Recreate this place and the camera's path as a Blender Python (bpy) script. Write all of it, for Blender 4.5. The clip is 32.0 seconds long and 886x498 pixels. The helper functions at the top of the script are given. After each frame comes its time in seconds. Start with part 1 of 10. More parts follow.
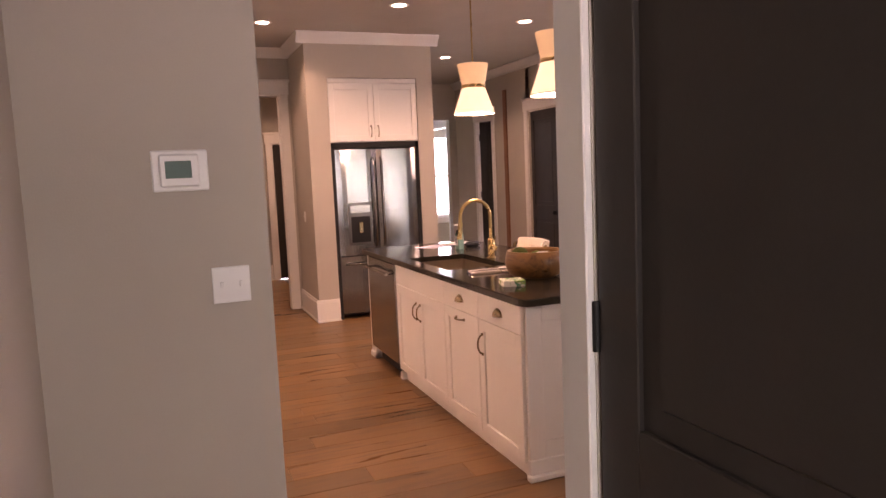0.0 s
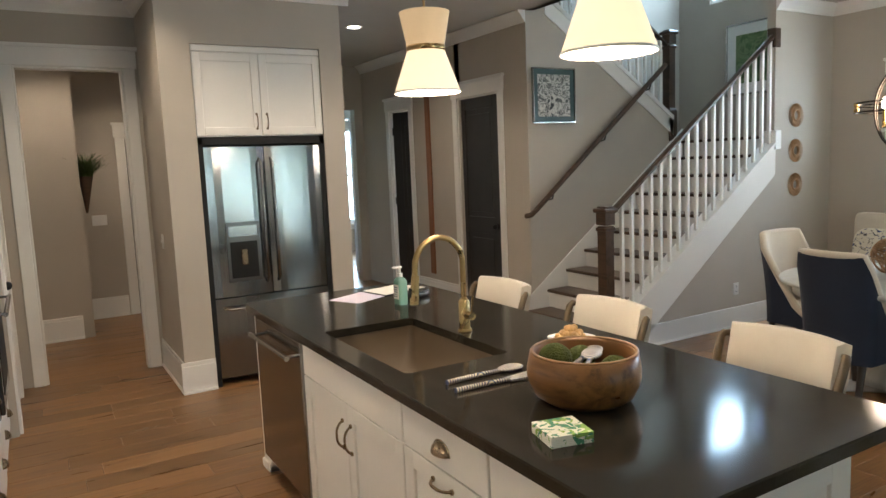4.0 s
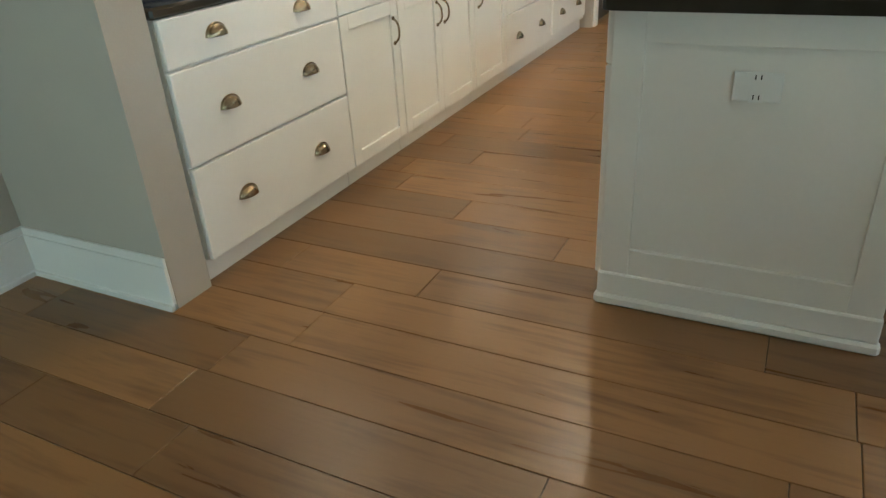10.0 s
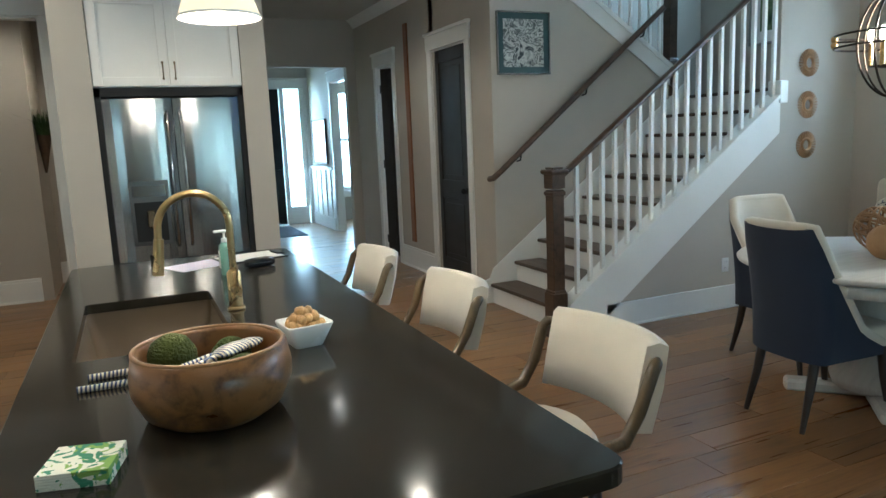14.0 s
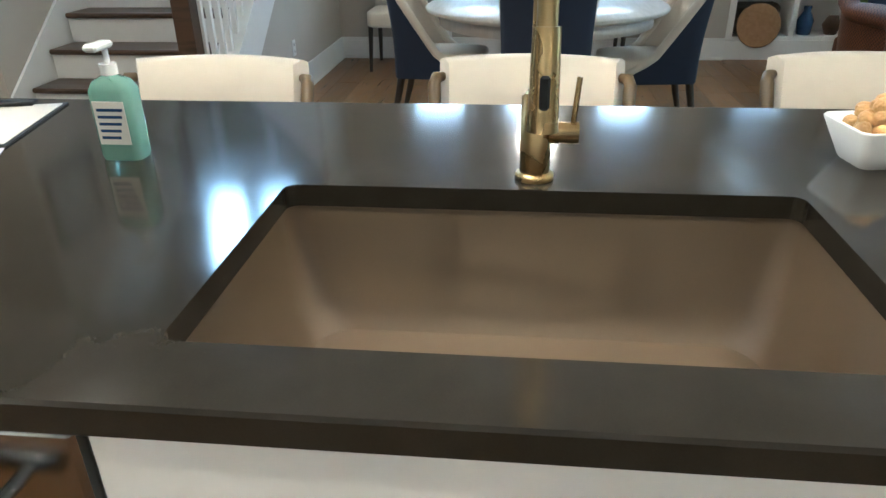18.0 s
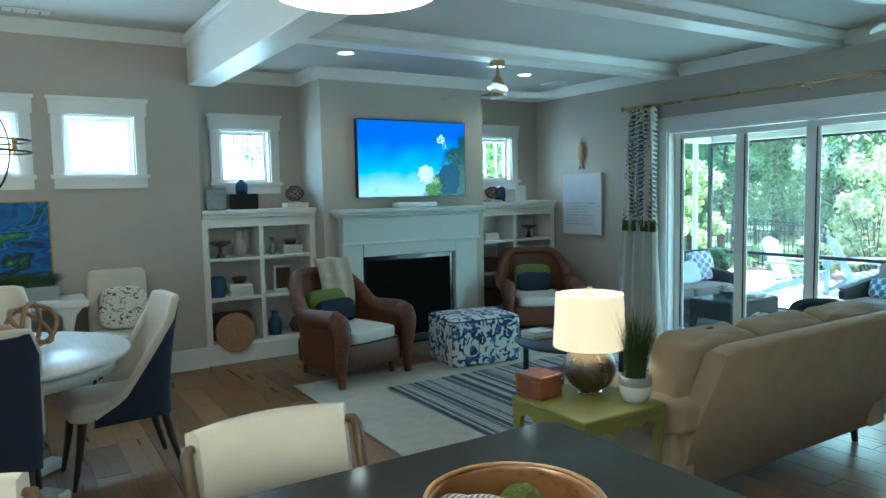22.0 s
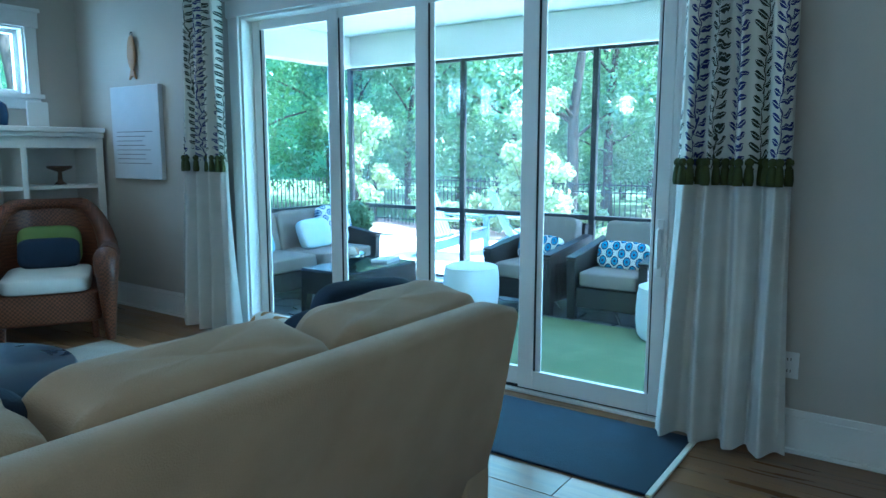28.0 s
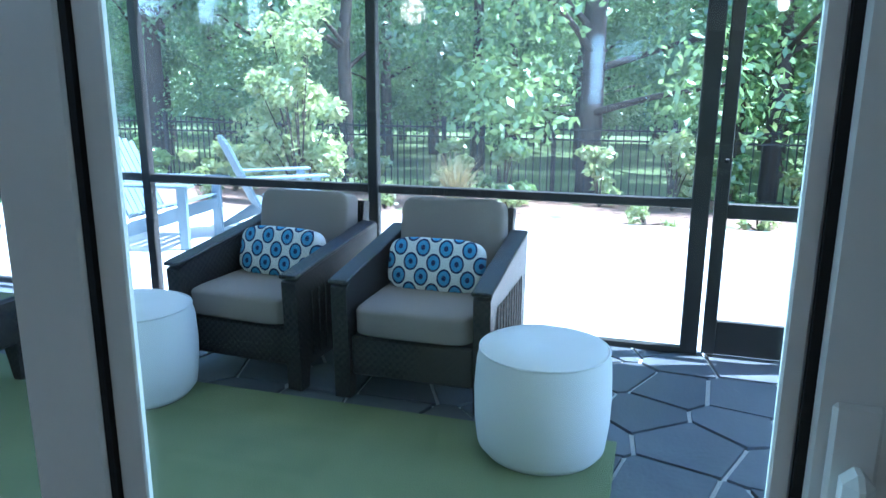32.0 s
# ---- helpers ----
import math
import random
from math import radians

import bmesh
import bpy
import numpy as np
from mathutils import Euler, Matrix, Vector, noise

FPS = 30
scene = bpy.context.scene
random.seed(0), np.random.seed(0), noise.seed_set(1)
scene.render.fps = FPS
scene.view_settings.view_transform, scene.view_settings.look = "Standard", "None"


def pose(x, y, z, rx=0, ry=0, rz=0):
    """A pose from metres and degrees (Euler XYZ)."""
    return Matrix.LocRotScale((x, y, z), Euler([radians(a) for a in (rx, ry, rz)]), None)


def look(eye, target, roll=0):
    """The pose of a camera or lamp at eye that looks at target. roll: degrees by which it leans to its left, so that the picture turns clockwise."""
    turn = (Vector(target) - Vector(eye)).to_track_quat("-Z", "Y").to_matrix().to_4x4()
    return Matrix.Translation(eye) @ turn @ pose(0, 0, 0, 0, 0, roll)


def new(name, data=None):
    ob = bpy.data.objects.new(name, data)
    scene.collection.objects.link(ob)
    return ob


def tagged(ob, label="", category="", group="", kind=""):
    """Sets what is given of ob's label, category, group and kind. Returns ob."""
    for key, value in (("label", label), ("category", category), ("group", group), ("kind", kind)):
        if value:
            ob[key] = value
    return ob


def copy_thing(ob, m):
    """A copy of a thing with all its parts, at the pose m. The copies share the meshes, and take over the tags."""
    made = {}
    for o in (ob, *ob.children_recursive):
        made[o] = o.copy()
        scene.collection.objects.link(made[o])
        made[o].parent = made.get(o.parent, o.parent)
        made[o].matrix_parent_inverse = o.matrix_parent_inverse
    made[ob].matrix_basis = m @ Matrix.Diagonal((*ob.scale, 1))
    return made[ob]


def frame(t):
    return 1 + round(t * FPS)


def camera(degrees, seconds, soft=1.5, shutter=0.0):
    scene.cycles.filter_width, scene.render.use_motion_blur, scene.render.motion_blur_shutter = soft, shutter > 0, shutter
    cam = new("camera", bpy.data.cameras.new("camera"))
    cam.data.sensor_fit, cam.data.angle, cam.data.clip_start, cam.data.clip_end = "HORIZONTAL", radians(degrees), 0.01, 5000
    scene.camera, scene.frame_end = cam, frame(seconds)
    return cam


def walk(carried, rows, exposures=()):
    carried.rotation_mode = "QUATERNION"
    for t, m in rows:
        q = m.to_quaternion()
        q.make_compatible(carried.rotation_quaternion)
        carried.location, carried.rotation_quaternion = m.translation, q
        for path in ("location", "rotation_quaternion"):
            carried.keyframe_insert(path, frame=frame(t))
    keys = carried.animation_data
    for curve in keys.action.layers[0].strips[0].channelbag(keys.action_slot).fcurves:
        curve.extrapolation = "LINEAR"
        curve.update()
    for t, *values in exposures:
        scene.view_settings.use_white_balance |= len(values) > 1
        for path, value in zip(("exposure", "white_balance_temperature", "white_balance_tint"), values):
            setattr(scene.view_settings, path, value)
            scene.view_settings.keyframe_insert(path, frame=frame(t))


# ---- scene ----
cam = camera(64.8, 32.0)
PATH = [
    (0, (0.171, -0.083, 1.53), (0.9, 1.767, 1.316), -2.5),
    (0.5, (0.247, 0.248, 1.522), (0.957, 2.100, 1.268), -2.13),
    (1, (0.352, 0.543, 1.550), (1.132, 2.360, 1.248), -2.05),
    (1.5, (0.379, 0.896, 1.573), (1.292, 2.645, 1.245), -1.50),
    (2, (0.462, 1.173, 1.626), (1.424, 2.907, 1.369), -1.30),
    (2.5, (0.554, 1.393, 1.668), (1.642, 3.057, 1.446), -1.42),
    (4.5, (0.928, 1.930, 1.633), (1.827, 3.699, 1.383), -3.79),
    (5, (1.220, 1.906, 1.628), (1.886, 3.781, 1.419), -3.88),
    (5.5, (1.473, 1.964, 1.577), (1.843, 3.918, 1.360), -3.71),
    (6, (1.657, 1.958, 1.505), (1.633, 3.943, 1.262), -4.04),
    (6.5, (1.839, 1.890, 1.445), (1.478, 3.842, 1.204), -4.50),
    (7, (1.916, 1.723, 1.492), (1.334, 3.629, 1.321), -3.90),
    (7.5, (2.097, 1.533, 1.558), (1.350, 3.386, 1.467), -2.85),
    (8, (2.267, 1.332, 1.607), (1.454, 3.159, 1.557), -1.80),
    (8.5, (2.302, 1.117, 1.620), (1.538, 2.964, 1.556), -1.92),
    (9, (2.259, 0.967, 1.473), (1.498, 2.789, 1.159), -2.55),
    (9.5, (2.201, 0.951, 1.273), (1.402, 2.645, 0.571), -3.60),
    (10, (2.181, 0.975, 1.202), (1.355, 2.537, 0.265), -3.61),
    (10.5, (2.171, 0.986, 1.201), (1.326, 2.492, 0.192), -3.65),
    (11, (2.163, 1.004, 1.205), (1.354, 2.513, 0.171), -2.86),
    (11.5, (2.123, 1.074, 1.218), (1.379, 2.628, 0.203), -1.73),
    (12, (2.084, 1.266, 1.284), (1.538, 3.034, 0.526), -2.20),
    (12.5, (2.133, 1.438, 1.451), (1.895, 3.374, 1.006), -1.83),
    (13, (2.111, 1.668, 1.475), (2.213, 3.638, 1.143), -2.40),
    (13.5, (2.046, 1.797, 1.496), (2.546, 3.713, 1.212), -3.34),
    (14, (1.997, 1.896, 1.492), (2.799, 3.700, 1.171), -2.38),
    (14.5, (1.908, 2.207, 1.496), (2.978, 3.862, 1.159), -1.92),
    (15, (1.794, 2.509, 1.498), (3.118, 3.960, 1.124), -2.26),
    (15.2, (1.688, 2.765, 1.45), (3.14, 4.095, 1.06), -2.1),
    (15.5, (1.625, 3.15, 1.405), (3.242, 4.241, 0.96), -1.5),
    (17.5, (1.229, 4.326, 1.335), (3.046, 4.679, 0.576), -1.74),
    (18, (1.240, 4.417, 1.320), (3.018, 4.612, 0.425), -0.89),
    (18.5, (1.174, 4.381, 1.329), (2.925, 4.486, 0.369), 0.49),
    (19, (1.131, 4.333, 1.429), (2.963, 4.379, 0.629), 0.73),
    (19.5, (1.113, 4.294, 1.519), (3.039, 4.303, 0.981), 0.35),
    (20, (1.110, 4.284, 1.578), (3.086, 4.265, 1.274), 0.03),
    (20.5, (1.128, 4.252, 1.592), (3.116, 4.178, 1.386), -0.41),
    (21, (1.189, 4.251, 1.593), (3.149, 3.892, 1.417), 0.19),
    (21.5, (1.192, 4.229, 1.608), (3.023, 3.440, 1.448), -0.73),
    (22, (1.193, 4.149, 1.602), (2.880, 3.087, 1.437), -1.12),
    (22.5, (1.180, 4.062, 1.584), (2.715, 2.789, 1.433), -1.09),
    (23, (1.164, 3.929, 1.575), (2.585, 2.525, 1.477), -2.05),
    (23.5, (1.208, 3.778, 1.599), (2.550, 2.306, 1.778), -5.53),
    (24, (1.244, 3.603, 1.647), (2.492, 2.105, 2.092), -6.89),
    (24.5, (1.268, 3.422, 1.650), (2.574, 1.980, 2.114), -5.01),
    (25, (1.355, 3.225, 1.656), (2.679, 1.790, 2.091), -4.08),
    (25.5, (1.434, 3.002, 1.629), (2.703, 1.482, 1.910), -3.66),
    (26, (1.479, 2.772, 1.583), (2.804, 1.274, 1.557), -2.54),
    (26.5, (1.557, 2.463, 1.484), (2.740, 0.871, 1.227), -0.75),
    (28.5, (2.442, 1.149, 1.264), (3.541, -0.497, 0.976), 0.5),
    (29, (2.627, 0.8, 1.268), (3.647, -0.893, 0.966), 1.0),
    (29.5, (2.768, 0.421, 1.264), (3.736, -1.302, 0.961), 1.2),
    (30, (2.914, 0.049, 1.224), (3.799, -1.717, 0.914), 1.5),
    (30.5, (3.016, -0.264, 1.234), (3.821, -2.061, 0.885), 1.7),
    (31, (3.148, -0.64, 1.209), (3.915, -2.45, 0.843), 2.0),
    (31.5, (3.27, -0.93, 1.189), (3.958, -2.766, 0.796), 1.8),
    (32, (3.355, -1.21, 1.175), (3.921, -3.077, 0.732), 0.3),
]
EXPOSURES = [
    (0, 3.62, 8300, 60), (1, 3.65, 6900, 46), (2, 3.50, 6000, 29), (5, 3.32, 6200, 10), (7, 2.90, 6000, 6), (9, 2.80, 5900, 4), (10, 3.57, 6000, 2),
    (11, 3.82, 5800, 2), (12, 3.9, 5000, 6), (13, 3.25, 5400, 4), (15, 3.36, 5000, 2), (18, 3.78, 5100, 4), (20, 3.40, 4850, -6),
    (21, 3.30, 4800, -8), (22, 3.24, 4700, -10), (23, 3.25, 4500, -12), (24, 3.25, 5000, -10), (25, 3.22, 4900, -10), (26, 3.4, 4300, -10), (29, 3.35, 3900, -4),
    (30, 3.05, 3700, 2), (31, 2.5, 4000, 6), (32, 2.4, 4600, 6),
]
walk(cam, [(t, look(e, g, r)) for t, e, g, r in PATH], EXPOSURES)

# ---- world, sun, large lights ----
world = bpy.data.worlds.new("sky_world")
scene.world = world
world.use_nodes = True
_wn = world.node_tree
_sky = _wn.nodes.new("ShaderNodeTexSky")
_sky.sky_type = "NISHITA"
_sky.sun_disc = False
_sky.sun_elevation = radians(65)
_sky.sun_rotation = radians(252)
_wn.links.new(_sky.outputs[0], _wn.nodes["Background"].inputs[0])
_wn.nodes["Background"].inputs[1].default_value = 0.15


INDOOR = 0.33                 # lamps and openings against the full sun outside


def lamp(name, kind, m, power, colour, **more):
    d = bpy.data.lights.new(name, kind)
    d.energy, d.color = power * (1.0 if kind == "SUN" else INDOOR), colour
    for k, v in more.items():
        if k == "size":
            d.size = v
        elif k == "size_y":
            d.shape, d.size_y = "RECTANGLE", v
        elif k == "disk":
            d.shape, d.size = "DISK", v
        elif k == "soft":
            d.shadow_soft_size = v
        elif k == "spot":
            d.spot_size, d.spot_blend = radians(v), 0.6
        elif k == "angle":
            d.angle = radians(v)
    ob = new(name, d)
    ob.matrix_world = m
    return ob


SUN_DIR = Vector((-0.40, -0.13, 0.90)).normalized()
lamp("sun", "SUN", look(SUN_DIR * 30, (0, 0, 0)), 5.0, (1.0, 0.96, 0.9), angle=0.5)
WARM = (1.0, 0.80, 0.58)


# ---- materials ----
def node_mat(name):
    m = bpy.data.materials.new(name)
    m.use_nodes = True
    nt = m.node_tree
    return m, nt, nt.nodes["Principled BSDF"], nt.nodes.new, nt.links.new


def mat(name, a, b=None, rough=0.5, metal=0.0, scale=6.0, fine=90.0, bump=0.04, stretch=(1, 1, 1), rvar=0.1,
        spec=0.5, coat=0.0, sheen=0.0, trans=0.0, emit=None, power=0.0, vary=0.0):
    """Two tones mixed by a broad and a fine noise, with fine relief; vary: brightness from object to object."""
    m, nt, p, N, L = node_mat(name)
    b = b or tuple(c * 0.88 for c in a)
    tc = N("ShaderNodeTexCoord")
    mp = N("ShaderNodeMapping")
    mp.inputs["Scale"].default_value = stretch
    L(tc.outputs["Object"], mp.inputs[0])
    n1, n2 = N("ShaderNodeTexNoise"), N("ShaderNodeTexNoise")
    n1.inputs["Scale"].default_value, n2.inputs["Scale"].default_value = scale, fine
    n1.inputs["Detail"].default_value, n2.inputs["Detail"].default_value = 5, 3
    for n in (n1, n2):
        L(mp.outputs[0], n.inputs["Vector"])
    mx = N("ShaderNodeMath")
    mx.operation = "MULTIPLY_ADD"
    L(n2.outputs["Fac"], mx.inputs[0])
    mx.inputs[1].default_value = 0.35
    L(n1.outputs["Fac"], mx.inputs[2])
    rr = N("ShaderNodeMapRange")
    rr.inputs["From Min"].default_value, rr.inputs["From Max"].default_value = 0.45, 0.9
    L(mx.outputs[0], rr.inputs[0])
    cm = N("ShaderNodeMix")
    cm.data_type = "RGBA"
    cm.inputs["A"].default_value, cm.inputs["B"].default_value = (*a, 1), (*b, 1)
    L(rr.outputs[0], cm.inputs["Factor"])
    col = cm.outputs["Result"]
    if vary:
        oi = N("ShaderNodeObjectInfo")
        vr = N("ShaderNodeMapRange")
        vr.inputs["To Min"].default_value, vr.inputs["To Max"].default_value = 1 - vary, 1 + vary
        L(oi.outputs["Random"], vr.inputs[0])
        hs = N("ShaderNodeHueSaturation")
        L(vr.outputs[0], hs.inputs["Value"])
        L(col, hs.inputs["Color"])
        col = hs.outputs[0]
    L(col, p.inputs["Base Color"])
    r2 = N("ShaderNodeMapRange")
    r2.inputs["To Min"].default_value, r2.inputs["To Max"].default_value = max(0.02, rough - rvar), min(1, rough + rvar)
    L(n1.outputs["Fac"], r2.inputs[0])
    L(r2.outputs[0], p.inputs["Roughness"])
    p.inputs["Metallic"].default_value = metal
    p.inputs["Specular IOR Level"].default_value = spec
    p.inputs["Coat Weight"].default_value = coat
    p.inputs["Sheen Weight"].default_value = sheen
    p.inputs["Transmission Weight"].default_value = trans
    if emit:
        p.inputs["Emission Color"].default_value = (*emit, 1)
        p.inputs["Emission Strength"].default_value = power * INDOOR
    if bump:
        bp = N("ShaderNodeBump")
        bp.inputs["Strength"].default_value = bump
        bp.inputs["Distance"].default_value = 0.01
        L(n2.outputs["Fac"], bp.inputs["Height"])
        L(bp.outputs[0], p.inputs["Normal"])
    return m


def wood_mat(name, dark, light, rough=0.35, along=0, source="object", gscale=1.0, vary=0.3, bump=0.08):
    """Wood with grain along one axis; tone changes from piece to piece by Object Info or by mesh island."""
    m, nt, p, N, L = node_mat(name)
    tc = N("ShaderNodeTexCoord")
    geo = N("ShaderNodeNewGeometry")
    oi = N("ShaderNodeObjectInfo")
    rnd = oi.outputs["Random"] if source == "object" else geo.outputs["Random Per Island"]
    sh = N("ShaderNodeVectorMath")
    sh.operation = "SCALE"
    sh.inputs[0].default_value = (37, 23, 11)
    L(rnd, sh.inputs["Scale"])
    ad = N("ShaderNodeVectorMath")
    L(tc.outputs["Object"], ad.inputs[0])
    L(sh.outputs[0], ad.inputs[1])
    mp = N("ShaderNodeMapping")
    sc = [14 * gscale] * 3
    sc[along] = 1.1 * gscale
    mp.inputs["Scale"].default_value = sc
    L(ad.outputs[0], mp.inputs[0])
    n1 = N("ShaderNodeTexNoise")
    n1.inputs["Scale"].default_value, n1.inputs["Detail"].default_value, n1.inputs["Distortion"].default_value = 1.6, 8, 1.2
    n2 = N("ShaderNodeTexNoise")
    n2.inputs["Scale"].default_value, n2.inputs["Detail"].default_value = 9, 6
    n3 = N("ShaderNodeTexNoise")
    n3.inputs["Scale"].default_value = 3.0
    for n in (n1, n2):
        L(mp.outputs[0], n.inputs["Vector"])
    L(ad.outputs[0], n3.inputs["Vector"])
    mx = N("ShaderNodeMath")
    mx.operation = "MULTIPLY_ADD"
    mx.inputs[1].default_value = 0.45
    L(n2.outputs["Fac"], mx.inputs[0])
    L(n1.outputs["Fac"], mx.inputs[2])
    m3 = N("ShaderNodeMath")
    m3.operation = "MULTIPLY_ADD"
    m3.inputs[1].default_value = 0.5
    L(n3.outputs["Fac"], m3.inputs[0])
    L(mx.outputs[0], m3.inputs[2])
    ramp = N("ShaderNodeValToRGB")
    ramp.color_ramp.elements[0].position, ramp.color_ramp.elements[1].position = 0.72, 1.0
    ramp.color_ramp.elements[0].color, ramp.color_ramp.elements[1].color = (*dark, 1), (*light, 1)
    L(m3.outputs[0], ramp.inputs[0])
    vr = N("ShaderNodeMapRange")
    vr.inputs["To Min"].default_value, vr.inputs["To Max"].default_value = 1 - vary, 1 + vary
    L(rnd, vr.inputs[0])
    hs = N("ShaderNodeHueSaturation")
    L(vr.outputs[0], hs.inputs["Value"])
    L(ramp.outputs[0], hs.inputs["Color"])
    L(hs.outputs[0], p.inputs["Base Color"])
    rr = N("ShaderNodeMapRange")
    rr.inputs["To Min"].default_value, rr.inputs["To Max"].default_value = rough - 0.1, rough + 0.15
    L(n1.outputs["Fac"], rr.inputs[0])
    L(rr.outputs[0], p.inputs["Roughness"])
    bp = N("ShaderNodeBump")
    bp.inputs["Strength"].default_value, bp.inputs["Distance"].default_value = bump, 0.01
    L(mx.outputs[0], bp.inputs["Height"])
    L(bp.outputs[0], p.inputs["Normal"])
    return m


def pattern_mat(name, ground, colours, scale=20.0, kind="leaf", rough=0.85, density=0.5, stretch=(1, 1, 1)):
    """Printed cloth: blots of colours on a ground."""
    m, nt, p, N, L = node_mat(name)
    tc = N("ShaderNodeTexCoord")
    mp = N("ShaderNodeMapping")
    mp.inputs["Scale"].default_value = stretch
    L(tc.outputs["Object"], mp.inputs[0])
    last = None
    for i, c in enumerate(colours):
        if kind == "leaf":
            t = N("ShaderNodeTexNoise")
            t.inputs["Scale"].default_value = scale * (1 + 0.35 * i)
            t.inputs["Detail"].default_value, t.inputs["Distortion"].default_value = 1.5, 1.5
            sh = N("ShaderNodeVectorMath")
            sh.inputs[1].default_value = (i * 3.7, i * 5.1, i * 2.3)
            L(mp.outputs[0], sh.inputs[0])
            L(sh.outputs[0], t.inputs["Vector"])
            src = t.outputs["Fac"]
            lo, hi = 1 - density * 0.9, 1 - density * 0.9 + 0.02
        else:
            t = N("ShaderNodeTexVoronoi")
            t.inputs["Scale"].default_value, t.inputs["Randomness"].default_value = scale, 0.25 if kind == "dot" else 0.6
            sh = N("ShaderNodeVectorMath")
            sh.inputs[1].default_value = (i * 0.37, i * 0.51, i * 0.23)
            L(mp.outputs[0], sh.inputs[0])
            L(sh.outputs[0], t.inputs["Vector"])
            inv = N("ShaderNodeMath")
            inv.operation = "SUBTRACT"
            inv.inputs[0].default_value = 1
            L(t.outputs["Distance"], inv.inputs[1])
            src = inv.outputs[0]
            lo, hi = 1 - density * 0.7, 1 - density * 0.7 + 0.03
        r = N("ShaderNodeMapRange")
        r.inputs["From Min"].default_value, r.inputs["From Max"].default_value = lo, hi
        L(src, r.inputs[0])
        cm = N("ShaderNodeMix")
        cm.data_type = "RGBA"
        if last is None:
            cm.inputs["A"].default_value = (*ground, 1)
        else:
            L(last, cm.inputs["A"])
        cm.inputs["B"].default_value = (*c, 1)
        L(r.outputs[0], cm.inputs["Factor"])
        last = cm.outputs["Result"]
    L(last, p.inputs["Base Color"])
    p.inputs["Roughness"].default_value = rough
    n = N("ShaderNodeTexNoise")
    n.inputs["Scale"].default_value = 300
    L(tc.outputs["Object"], n.inputs["Vector"])
    bp = N("ShaderNodeBump")
    bp.inputs["Strength"].default_value, bp.inputs["Distance"].default_value = 0.2, 0.005
    L(n.outputs["Fac"], bp.inputs["Height"])
    L(bp.outputs[0], p.inputs["Normal"])
    return m


def ring_mat(name, ground, rings, scale, stretch=(1, 1, 1), rough=0.88):
    """Printed cloth with a staggered lattice of motifs: rings of colour from the middle outwards."""
    m, nt, p, N, L = node_mat(name)
    tc, mp, v, rp = N("ShaderNodeTexCoord"), N("ShaderNodeMapping"), N("ShaderNodeTexVoronoi"), N("ShaderNodeValToRGB")
    mp.inputs["Scale"].default_value = (0.0, stretch[1], stretch[2])
    mp.inputs["Rotation"].default_value = (radians(45), 0, 0)
    v.inputs["Scale"].default_value, v.inputs["Randomness"].default_value = scale, 0.0
    L(tc.outputs["Object"], mp.inputs[0])
    L(mp.outputs[0], v.inputs["Vector"])
    L(v.outputs["Distance"], rp.inputs[0])
    rp.color_ramp.interpolation = "CONSTANT"
    el = rp.color_ramp.elements
    while len(el) < len(rings) + 1:
        el.new(0.9)
    at = 0.0
    for i, (upto, c) in enumerate(rings):
        el[i].position, el[i].color = at, (*c, 1)
        at = upto
    el[len(rings)].position, el[len(rings)].color = at, (*ground, 1)
    L(rp.outputs[0], p.inputs["Base Color"])
    p.inputs["Roughness"].default_value = rough
    return m


